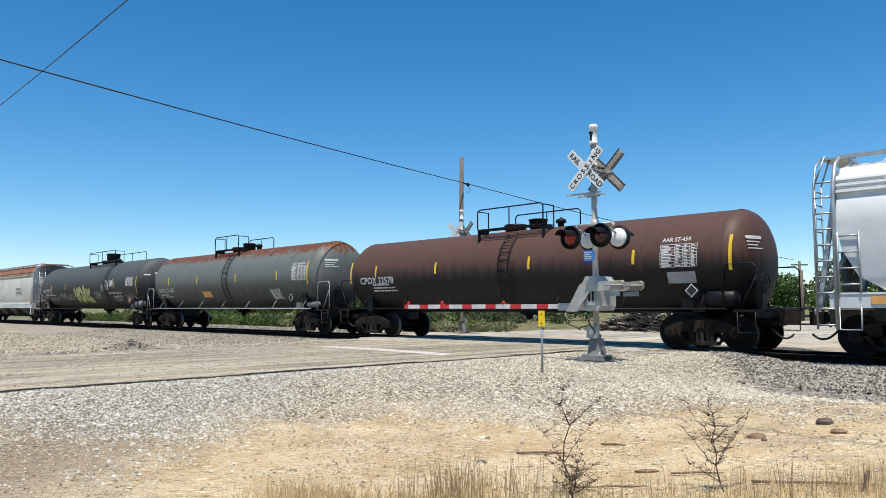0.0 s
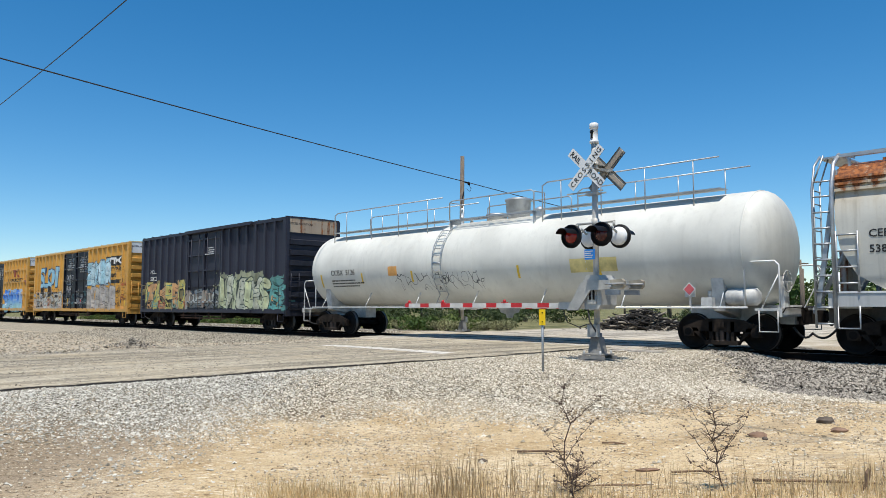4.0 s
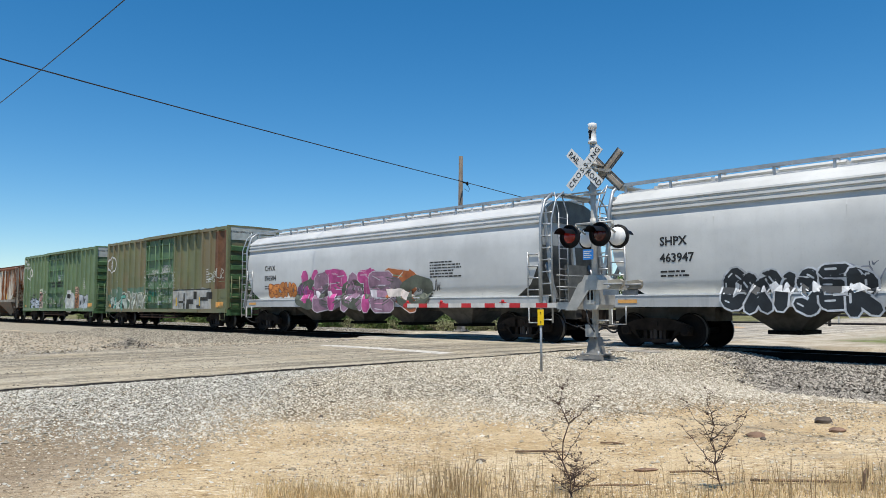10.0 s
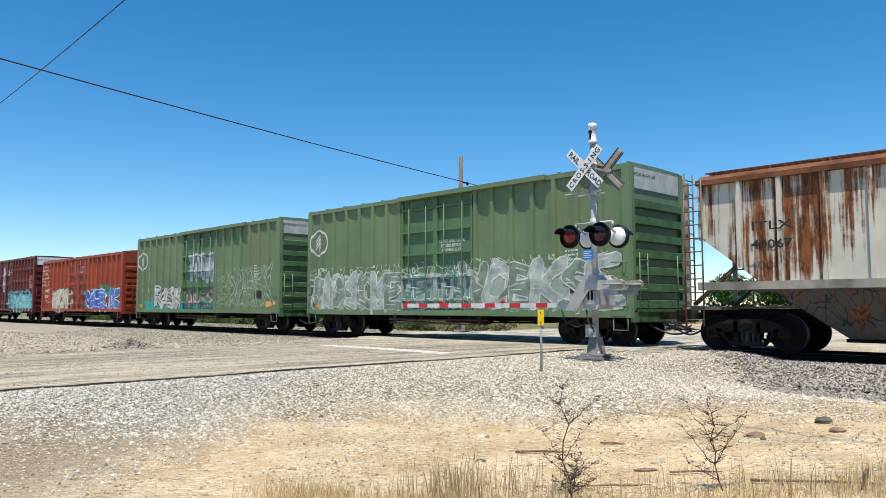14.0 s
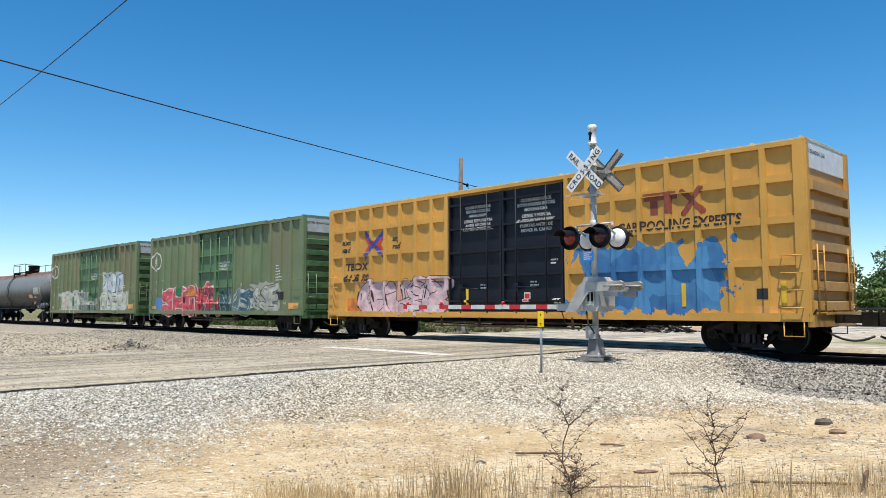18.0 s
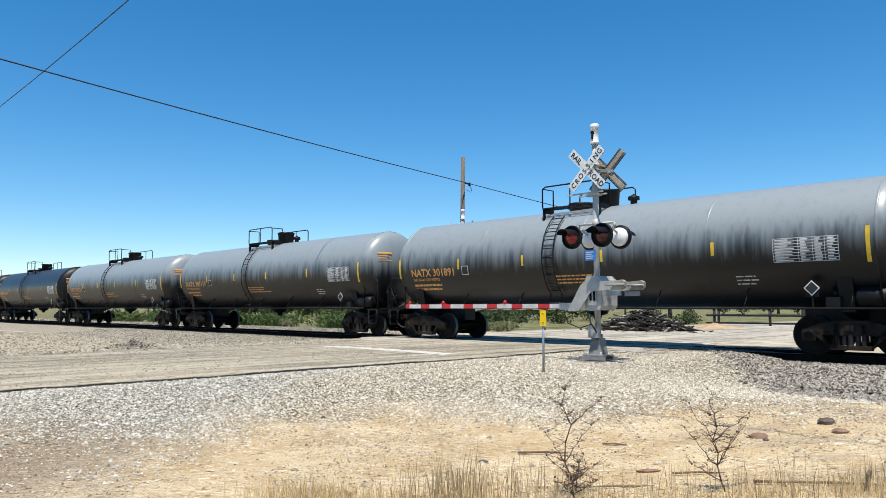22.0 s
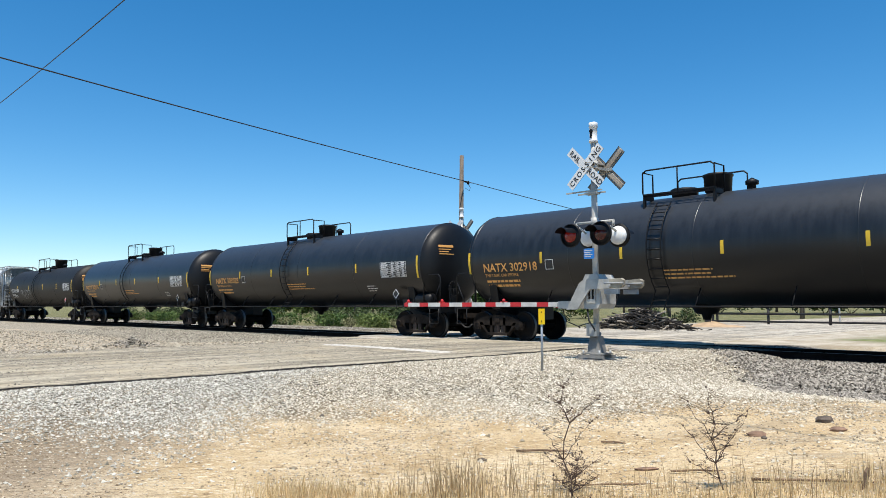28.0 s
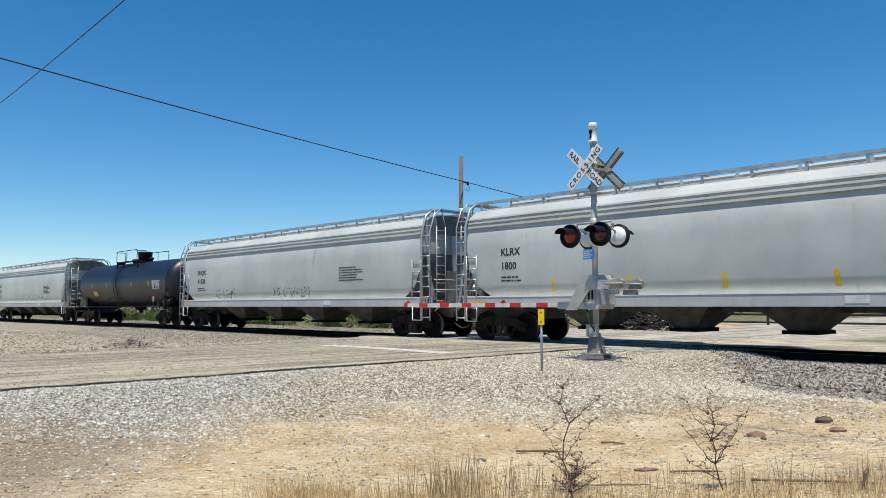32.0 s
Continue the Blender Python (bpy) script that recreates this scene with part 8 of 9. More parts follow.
def black_tank(u, num, fade, label):
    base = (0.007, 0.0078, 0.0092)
    # tanks without dust get the sky's sheen painted on the upper shell
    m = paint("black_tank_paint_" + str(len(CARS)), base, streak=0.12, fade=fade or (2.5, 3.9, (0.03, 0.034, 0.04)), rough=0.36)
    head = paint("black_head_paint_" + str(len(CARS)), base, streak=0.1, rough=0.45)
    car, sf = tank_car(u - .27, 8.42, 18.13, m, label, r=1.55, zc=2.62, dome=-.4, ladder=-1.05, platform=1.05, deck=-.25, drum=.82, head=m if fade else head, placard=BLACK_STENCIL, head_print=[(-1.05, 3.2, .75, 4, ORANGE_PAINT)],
                       stripes=stripe_set((-4.9, -2.1, .8, 4.1), 2.4, 2.74) + [(-8.0 + .1, 2.15, 2.85), (7.65, 2.1, 2.9)])
    lettering("lettering", num, -7.3, 2.2, .37, ORANGE_PAINT, car, sf, .005)
    lettering("lettering", "THE TANK CAR PEOPLE", -7.25, 2.04, .13, ORANGE_PAINT, car, sf, .001)
    small_print("stencil", -7.25, 1.86, 2.0, 2, ORANGE_PAINT, car, sf, .14, .07)
    patch("plate_mark", -4.75, -4.45, 2.2, 2.5, WHITE_STENCIL, car, sf)
    patch("plate_mark", -4.73, -4.47, 2.22, 2.48, BLACK_STENCIL, car, sf, "", .009)
    small_print("stencil", -.9, 2.02, 2.0, 3, ORANGE_PAINT, car, sf, .1, .04)
    small_print("stencil", 4.6, 1.85, .7, 3, WHITE_STENCIL, car, sf, .09, .03)
    data_panel(5.6, 2.72, 1.45, .55, car, sf)
    return car


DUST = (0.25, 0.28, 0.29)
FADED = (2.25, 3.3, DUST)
BLACK_L, DUST_L = "glossy black tank car with orange lettering", "black tank car with a dusty grey crown and orange lettering"
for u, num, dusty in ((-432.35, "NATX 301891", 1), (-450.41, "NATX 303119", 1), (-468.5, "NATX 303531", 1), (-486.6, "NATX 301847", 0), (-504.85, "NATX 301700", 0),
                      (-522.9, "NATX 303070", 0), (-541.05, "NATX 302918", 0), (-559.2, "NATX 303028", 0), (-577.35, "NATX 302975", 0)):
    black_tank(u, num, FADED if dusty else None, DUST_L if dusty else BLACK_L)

m = paint("soot_tank_paint", (0.013, 0.012, 0.011), streak=0.25, rough=0.55, fade=(3.3, 4.0, (0.02, 0.019, 0.018)), tags=[(-4.6, -2.0, 1.7, 2.4, (0.25, 0.25, 0.25))])
car, sf = tank_car(-595.68, 8.42, 18.5, m, "sooty black tank car with a chalk-like spray tag", r=1.5, zc=2.57, dome=.1, ladder=-1.0, platform=1.35, deck=-.35, head_print=[(-1.0, 3.2, .75, 5, ORANGE_PAINT)],
                   stripes=stripe_set((-5.4, -2.3, 1.2, 4.4), 2.35, 2.75) + [(7.6, 2.1, 2.95), (-7.8, 2.1, 2.8)])
lettering("lettering", "UTLX 203878", -7.1, 2.24, .37, WHITE_STENCIL, car, sf, .005)
small_print("stencil", -7.0, 2.06, 1.6, 3, WHITE_STENCIL, car, sf)
data_panel(5.8, 2.72, 1.35, .5, car, sf)

# the last hoppers and the short tank between them
WARM = (0.47, 0.49, 0.46)
car, sf = grey_hopper(mid(-605.66, -624.16), 18.5, "clean pale grey covered hopper with dark end bays", "KLRX", "1800", pitch=19.7, tone=WARM)
for x in (-5.2, -2.6, .1, 2.7, 5.2, 7.0):
    patch("reflective_stripe", x - .06, x + .06, 1.55, 1.95 if x < 6 else 2.6, YELLOW_TAPE, car, sf)
car, sf = grey_hopper(mid(-625.37, -645.03), 19.6, "pale grey covered hopper with small dark tags", "SHQX", "41628", pitch=20.7, tone=WARM, tags=[(-6.0, -4.0, 1.5, 1.95, INK), (-.6, 2.4, 1.5, 1.95, (0.05, 0.12, 0.08))])
m = paint("blue_black_tank_paint", (0.009, 0.012, 0.02), streak=0.12, rough=0.4)
car, sf = tank_car(-654.0, 7.4, 16.6, m, "short blue-black tank car", r=1.4, zc=2.5, dome=.2, ladder=-.4, platform=1.6, stripes=stripe_set((-4.5, -2.0, 2.0, 4.5), 2.3, 2.6))
data_panel(5.0, 2.6, 1.0, .5, car, sf)
patch("orange_plate", -4.4, -3.7, 1.8, 2.1, ORANGE_PAINT, car, sf)
car, sf = grey_hopper(-672.7, 19.5, "pale grey covered hopper at the tail of the view", "KLRX", "1812", tone=WARM, tags=[(-3.0, 6.0, 1.5, 2.1, (0.15, 0.17, 0.15))])

for car, u in CARS:
    if car.name in PROFILES:
        drape(car)
# ---- the crossing signal
LENS_ON = Nodes("lit_red_lens")
LENS_ON.put(LENS_ON.bsdf.inputs["Emission Color"], (1.0, 0.05, 0.02))
LENS_ON.put(LENS_ON.bsdf.inputs["Emission Strength"], 0.03)
LENS_ON = LENS_ON.done((0.15, 0.01, 0.008), 0.2)
BASE_MAT = plain("grimy_cast_base", (0.25, 0.24, 0.22), .8, .1, .35)
WEIGHT_MAT = plain("tan_cast_iron_weight", (0.4, 0.36, 0.28), .8, .1, .3)
LENS_OFF = plain("dark_red_lens", (0.06, 0.008, 0.008), 0.2, 0, .2)
SIGN_BACK = plain("bare_aluminium_back", (0.34, 0.34, 0.32), 0.5, 0.5, 0.2)
MAST_MAT = plain("aluminium_mast", (0.44, 0.43, 0.395), 0.6, 0.1, 0.25)
LAMP_BACK = plain("bright_aluminium_housing", (0.82, 0.83, 0.82), 0.45, 0.0, 0.1)
SIGN_STRIP = plain("tan_sign_backing", (0.36, 0.32, 0.27), 0.7, 0.1, 0.25)
EDGE_BLACK = plain("dark_sign_edge", (0.05, 0.05, 0.05), 0.7)


def flat_letters(text, size, mat, parent, m, bold=0.004):
    vs, fs = letters(text, size, bold)
    w = max(a for a, b in vs)
    g = Geo()
    g.v = [tuple(m @ Vector((a - w / 2, b - size * .35, 0))) for a, b in vs]
    for f in fs:
        g.face(f)
    return part("lettering", g, mat, parent)


def crossing_signal(u, v, z, turn, lit, tall=0.0):
    sig = thing("crossing_signal", placed(u, v, z, turn), "railroad crossing signal with crossbucks, flashing lamps and a lowered gate", "crossing signal", "signals of the crossing")
    part("mast", Geo().cyl((0, 0, .3), (0, 0, 4.72 + tall), .065, 14), MAST_MAT, sig)
    base = Geo().hexa([(-.15, -.15, .05), (.15, -.15, .05), (.15, .15, .05), (-.15, .15, .05), (-.1, -.1, .42), (.1, -.1, .42), (.1, .1, .42), (-.1, .1, .42)])
    base.cyl((0, 0, .3), (0, 0, .5), .1, 12)
    part("mast_base", base, BASE_MAT, sig)
    part("foundation", Geo().box(-.3, .3, -.3, .3, -.35, -.06), BASE_MAT, sig)
    part("base_flange", Geo().box(-.24, .24, -.24, .24, .04, .07).box(-.32, .32, -.24, -.2, -.04, .03).box(-.32, .32, .2, .24, -.04, .03), BASE_MAT, sig)
    for a in (-1, 1):
        for b in (-1, 1):
            part("anchor_bolt", Geo().cyl((a * .2, b * .2, .02), (a * .2, b * .2, .13), .022, 6), GALV_DULL, sig)
    part("junction_box", Geo().box(-.12, .12, -.2, -.08, .42, .68), MAST_MAT, sig)
    part("bell", Geo().lathe([(4.58, .0), (4.58, .1), (4.63, .1), (4.64, .084), (4.9, .084), (4.91, .098), (5.0, .098), (5.02, .08), (5.03, 0)], (0, 0, tall), "z", 16), WHITE_PAINT, sig, "pale cylindrical bell on the mast top")
    part("bell_mouth", Geo().cyl((0, -.07, 4.82), (0, -.1, 4.82), .042, 10).box(-.02, .02, -.1, -.07, 4.68, 4.8).moved(Matrix.Translation((0, 0, tall))), BLACK_PAINT, sig)
    # two crossbucks, back to back
    for x0, y0, s in ((-.08, -.2, -1), (.12, .28, 1)):
        cb = new("crossbuck")
        cb.parent, cb.location = sig, (x0, y0, (4.03 if s < 0 else 4.0) + tall)
        cb.rotation_euler = (0, 0, 0 if s < 0 else math.pi)
        for k, (ang, word) in enumerate(((45, "CROSSING"), (-45, "RAIL  ROAD"))):
            R = Matrix.Rotation(radians(-ang), 4, "Y")
            off = -.012 if k == 0 else 0.0
            b = Geo().box(-.57, .57, off - .005, off, -.103, .103, 0)
            b.m[2] = 1
            b.moved(R)
            blade = part("blade", b, [SIGN_BACK, WHITE_PAINT], cb, "white sign blade with black letters")
            part("stiffener", Geo().box(-.56, .56, off, off + .022, -.045, .045, 0).box(-.57, .57, off, off + .012, .088, .1, 1).box(-.57, .57, off, off + .012, -.1, -.088, 1).moved(R), [SIGN_STRIP, EDGE_BLACK], cb)
            M = R @ Matrix.Translation((0, off - .009, 0)) @ Matrix.Rotation(math.pi / 2, 4, "X")
            if s < 0 and k == 0:
                for i, ch in enumerate(word):
                    flat_letters(ch, .165, BLACK_STENCIL, cb, M @ Matrix.Translation(((i - 3.5) * .135, 0, 0)), .002)
            elif s < 0:
                for q, half in ((-.36, "RAIL"), (.34, "ROAD")):
                    flat_letters(half, .165, BLACK_STENCIL, cb, M @ Matrix.Translation((q, 0, 0)), .002)
        part("bracket", Geo().box(-.03, .03, .0, .22, -.03, .03).box(-.16, .16, .004, .03, -.035, .035), GALV_DULL, cb)
    part("cross_arm", Geo().box(-.72, .2, -.03, .0, 3.52, 3.55).box(-.45, .25, .03, .06, 3.47, 3.5).box(-.2, .1, -.08, .08, 3.45, 3.5).moved(Matrix.Translation((0, 0, tall))), MAST_MAT, sig)
    part("sign_clamp", Geo().box(-.1, .1, -.22, .3, 4.0, 4.03).box(-.1, .1, -.22, .3, 4.1, 4.12).cyl((0, 0, 3.95), (0, 0, 4.17), .085, 12).moved(Matrix.Translation((0, 0, tall))), MAST_MAT, sig)
    # lamps: two to each side on a short arm
    part("lamp_arm", Geo().cyl((-.48, 0, 2.85), (.48, 0, 2.85), .026, 8).cyl((0, 0, 2.76), (0, 0, 2.94), .085, 10).cyl((-.46, 0, 2.85), (-.46, 0, 2.74), .03, 8).cyl((.46, 0, 2.85), (.46, 0, 2.74), .03, 8), MAST_MAT, sig)
    for s in (-1, 1):
        for x in (-.38, .38):
            lp = new("lamp")
            lp.parent, lp.location = sig, (x, s * .33, 2.56)
            lp.rotation_euler = (0, 0, 0 if s < 0 else math.pi)
            disc = Geo().lathe([(-.02, 0), (-.02, .25), (.0, .255), (.012, .25), (.012, 0)], (0, 0, 0), "y", 28)
            disc.lathe([(-.045, .235), (-.045, .255), (.0, .257)], (0, 0, 0), "y", 28)
            part("backplate", disc, BLACK_PAINT, lp)
            on = lit and s < 0 and x < 0
            part("lens", Geo().lathe([(-.035, .15), (-.05, .14), (-.075, .09), (-.085, 0.001)], (0, 0, 0), "y", 20), LENS_ON if on else LENS_OFF, lp, "round red lens")
            hood = Geo().lathe([(-.02, .165), (-.38, .155)], (0, 0, 0), "y", 16, 0, radians(15), radians(165))
            hood.lathe([(-.38, .149), (-.02, .159)], (0, 0, 0), "y", 16, 0, radians(15), radians(165))
            part("hood", hood, BLACK_PAINT, lp)
            part("housing", Geo().lathe([(.012, .2), (.05, .2), (.1, .15), (.12, .07), (.125, 0)], (0, 0, 0), "y", 18), LAMP_BACK, lp)
            part("lamp_bracket", Geo().cyl((0, .1, .08), (0, .32, .18), .025, 7), MAST_MAT, lp)
    b = part("notice_sign", Geo().box(-.2, .06, -.135, -.125, 2.06, 2.28), BLUE_SIGN, sig, "small blue notice plate")
    g = Geo()
    for i, w in enumerate((.2, .15, .2, .17)):
        k = len(g.v)
        zz = 2.245 - i * .043
        g.v += [(-.18, -.138, zz - .018), (-.18 + w, -.138, zz - .018), (-.18 + w, -.138, zz), (-.18, -.138, zz)]
        g.face([k, k + 1, k + 2, k + 3])
    part("print", g, WHITE_STENCIL, b)
    # the gate's machine with its counterweights
    part("gate_machine", Geo().prism([(-.1, 1.0), (.24, 1.0), (.3, 1.1), (.3, 1.6), (.22, 1.72), (-.06, 1.72), (-.12, 1.6)], "y", -.3, .3).box(-.02, .2, -.33, -.3, 1.12, 1.5), MAST_MAT, sig, "grey cast gate machine")
    part("machine_strap", Geo().box(.04, .08, -.345, -.33, 1.2, 1.55).box(.13, .17, -.345, -.33, 1.2, 1.55), STEEL_DARK, sig)
    for y in (-.36, .36):
        part("gate_channel", Geo().prism([(-.5, .98), (-.22, .98), (.1, 1.4), (.66, 1.42), (.72, 1.52), (.66, 1.6), (-.02, 1.62), (-.16, 1.54)], "y", y - .02, y + .02), MAST_MAT, sig)
        part("counterweight", Geo().prism([(.6, 1.42), (.86, 1.42), (.92, 1.48), (.92, 1.58), (.86, 1.62), (.6, 1.6)], "y", y - .05, y + .05), WEIGHT_MAT, sig)
        part("weight_plate", Geo().box(.46, .8, y - .03, y + .03, 1.3, 1.4), GALV_DULL, sig)
        part("weight_bolt", Geo().cyl((.5, y - .07, 1.52), (.95, y - .07, 1.52), .02, 6).cyl((.62, y - .1, 1.47), (.62, y + .1, 1.47), .03, 7), GALV_DULL, sig)
    part("arm_clamp", Geo().box(-.85, -.4, -.2, .2, 1.0, 1.16).box(-.95, -.7, -.1, .1, 1.03, 1.13), MAST_MAT, sig)
    part("cable", Geo().tube([(-.05, -.25, 1.0), (.02, -.3, .75), (.1, -.2, .55), (.05, -.12, .4)], .018, 6), RUBBER, sig)
    part("cable", Geo().tube([(-.85, -.05, 1.0), (-.7, -.1, .72), (-.4, -.1, .62), (-.1, -.1, .7)], .012, 6), RUBBER, sig)
    arm = new("gate_arm")
    arm.parent, arm.location = sig, (0, 0, 1.09)
    k, x = 0, -.8
    white = plain("white_gate_tape", (0.62, 0.6, 0.56), .5, 0, .15)
    while x > -6.1:
        w = .33 if k % 2 else .46
        w = min(w, 6.15 + x)
        hh = .052
        part("stripe", Geo().box(x - w, x, -.02, .02, -hh, hh), RED_TAPE if k % 2 else white, arm, "red band" if k % 2 else "white band")
        x -= w
        k += 1
    for xx in (-6.0, -4.7, -2.6):
        part("gate_lamp", Geo().lathe([(.05, 0), (.05, .035), (.11, .04), (.13, .03), (.14, 0)], (xx, 0, 0), "z", 10).box(xx - .1, xx + .1, -.015, .015, .05, .075), RED_TAPE, arm)
    return sig


crossing_signal(-9.12, 13.45, .05, 0, True)
crossing_signal(-23.3, 23.9, -.02, 180, False, .5)

# ---- marker post, poles and wires
mk = thing("marker_post", pose(1.75, 13.4, -.02, 0, 0, -12), "slim grey marker post with a yellow plate", "marker post")
part("post", Geo().cyl((0, 0, -.2), (0, 0, 1.06), .022, 8), GREY_STEEL, mk)
part("plate", Geo().box(-.055, .055, -.035, -.022, .8, 1.08), YELLOW_PLATE, mk, "yellow plate")
for z_ in (1.02, .86):
    part("plate_screw", Geo().cyl((0, -.035, z_), (0, -.045, z_), .012, 6), STEEL_DARK, mk)

n_ = Nodes("weathered_pole_wood")
grain = n_.noise(6.0, 5.0, stretch=(6, 6, .3))
POLE_WOOD = n_.done(n_.mix(n_.ramp(grain, .35, .65), (0.08, 0.064, 0.05), (0.19, 0.152, 0.118)), .9)
pole = thing("utility_pole", pose(.87, 39.6, -.2, 0, 0.6, 0), "weathered brown timber utility pole behind the track", "utility pole", "utility poles")
part("shaft", Geo().cyl((0, 0, -.5), (0, 0, 9.35), .16, 12, 0, .11), POLE_WOOD, pole)
part("insulator", Geo().cyl((.1, 0, 7.95), (.34, 0, 7.88), .03, 6).lathe([(7.8, 0), (7.8, .07), (7.95, .05), (8.0, 0)], (.36, 0, 0), "z", 10), STEEL_DARK, pole)
part("conduit", Geo().cyl((-.02, -.17, .1), (-.02, -.13, 6.2), .035, 7), GALV_DULL, pole)
part("wire_loop", Geo().tube([(.34, 0, 7.85), (.48, 0, 7.6), (.42, 0, 7.45), (.2, 0, 7.6)], .015, 5), RUBBER, pole)
pole2 = thing("utility_pole", pose(31.5, 66.0, -.4), "far timber utility pole with a crossarm", "utility pole", "utility poles")
part("shaft", Geo().cyl((0, 0, -.5), (0, 0, 5.6), .14, 10, 0, .1), POLE_WOOD, pole2)
part("crossarm", Geo().box(-.7, .7, -.06, .06, 5.2, 5.32), POLE_WOOD, pole2)
pole3 = thing("utility_pole", pose(33.6, 70.0, -.4), "far timber utility pole", "utility pole", "utility poles")
part("shaft", Geo().cyl((0, 0, -.5), (0, 0, 5.0), .13, 10, 0, .1), POLE_WOOD, pole3)


def wire(a, b, sag, r, label, steps=24):
    pts = []
    for i in range(steps + 1):
        q = i / steps
        p = Vector(a).lerp(Vector(b), q)
        pts.append((p.x, p.y, p.z - 4 * sag * q * (1 - q)))
    g = Geo().tube(pts, r, 5)
    return solid("overhead_wire", g, RUBBER, label, "wire", group="overhead wires")


wire((1.2, 39.6, 7.75), (-19.2, 9.95, 8.25), .15, .022, "thin black overhead wire crossing the track")
wire((1.2, 39.6, 7.75), (31.0, 66.0, 5.3), .25, .022, "thin black overhead wire running off to a far pole")
wire((8.6, -.9, 8.56), (-33.0, 45.3, 9.47), .7, .014, "thin black overhead wire over the road", 40)
for x_, y_, h_ in ((8.6, -.9, 9.4), (-33.0, 45.3, 10.2), (-19.2, 9.95, 9.0)):
    pl = thing("utility_pole", pose(x_, y_, -.3), "weathered brown timber utility pole by the road", "utility pole", "utility poles")
    part("shaft", Geo().cyl((0, 0, -.5), (0, 0, h_), .16, 12, 0, .11), POLE_WOOD, pl)

# ---- beyond the track
PIPE = plain("dark_pipe_paint", (0.035, 0.03, 0.028), .6, .3, .3)
fence = thing("pipe_fence", placed(-6.0, 44.3, -.2), "dark steel pipe fence beyond the gravel yard", "fence")
for i in range(10):
    x = -15.5 + i * 3.4
    for d in ((0, .28) if i % 3 == 0 else (0,)):
        part("post", Geo().cyl((x + d, 0, -.3), (x + d, 0, 1.32), .08, 8), PIPE, fence)
for z in (.35, .8, 1.25):
    part("rail", Geo().cyl((-16, -.06, z), (16.5, -.06, z), .058, 7), PIPE, fence)

rnd = random.Random(8)
pile = Geo()
for i in range(520):
    a, rr = rnd.uniform(0, 6.28), abs(rnd.gauss(0, 1.15))
    x, y = rr * math.cos(a) * 1.25, rr * math.sin(a) * .8
    hgt = max(0, 1.1 - rr * .42) * rnd.uniform(.1, 1)
    l, w = rnd.uniform(.3, 1.2), rnd.uniform(0, 3.14)
    dz = rnd.uniform(-.35, .35)
    v = Vector((math.cos(w), math.sin(w), dz)) * l / 2
    c = Vector((x, y, hgt + .08))
    pile.cyl(c - v, c + v, rnd.uniform(.015, .05), 5, 1 if rnd.random() < .2 else 0)
solid("brush_pile", pile, [plain("charred_wood", (0.03, 0.026, 0.022), .9, 0, .5), plain("bleached_wood", (0.32, 0.28, 0.23), .9, 0, .3)], "heap of dark broken timber and branches", "brush pile", placed(-19.0, 31.6, -.16), kind="stuff")
md = Geo()
for j in range(9):
    for i in range(24):
        a, q = i / 24 * 6.283, j / 8
        rr = q * 2.3 * (1 + .18 * noise.noise((math.cos(a) * 2, math.sin(a) * 2, 1)))
        md.v.append((rr * math.cos(a) * 1.4, rr * math.sin(a), .45 * (1 - q) ** 1.0 * (1 + .25 * noise.noise((rr * 2, a, 0))) - .03))
for j in range(8):
    for i in range(24):
        md.face([j * 24 + i, j * 24 + (i + 1) % 24, (j + 1) * 24 + (i + 1) % 24, (j + 1) * 24 + i], 0, True)
solid("dirt_mound", md, plain("orange_dirt", (0.42, 0.29, 0.17), .95, 0, .3, 2.0, .5), "low mound of orange dirt", "dirt mound", placed(-18.3, 37.5, -.17))


# ---- trees and scrub
def leaf_mat(name, dark, light):
    n = Nodes(name)
    r = n.node("ShaderNodeNewGeometry").outputs["Random Per Island"]
    col = n.mix(r, dark, light)
    col = n.mix(n.math("MULTIPLY", n.noise(.9, 3.0), .5), col, dark)
    n.put(n.bsdf.inputs["Transmission Weight"], 0.0)
    return n.done(col, .7, 0, .3)


BARK = plain("grey_brown_bark", (0.1, 0.08, 0.06), .95, 0, .4)
LEAF_A = leaf_mat("mid_green_leaves", (0.028, 0.06, 0.014), (0.115, 0.19, 0.045))
LEAF_B = leaf_mat("yellow_green_leaves", (0.05, 0.085, 0.02), (0.2, 0.25, 0.07))
LEAF_C = leaf_mat("dusty_weed_leaves", (0.11, 0.12, 0.05), (0.36, 0.36, 0.2))


def leaf_cloud(blobs, count, size, seed):
    rs = np.random.RandomState(seed)
    blobs = np.array(blobs)
    pick = rs.choice(len(blobs), count, p=blobs[:, 3] ** 2 / (blobs[:, 3] ** 2).sum())
    d = rs.normal(size=(count, 3))
    d /= np.linalg.norm(d, axis=1)[:, None]
    c = blobs[pick, :3] + d * (blobs[pick, 3] * rs.uniform(.55, 1.08, count))[:, None] * np.array([1, 1, .8])
    t = rs.normal(size=(count, 3))
    t /= np.linalg.norm(t, axis=1)[:, None]
    s = np.cross(t, rs.normal(size=(count, 3)))
    s /= np.linalg.norm(s, axis=1)[:, None]
    z = size * rs.uniform(.6, 1.4, count)[:, None]
    v = np.stack([c - t * z, c + s * z * .5, c + t * z, c - s * z * .5], 1).reshape(-1, 3)
    f = np.arange(count * 4).reshape(-1, 4)
    return v.tolist(), f.tolist()


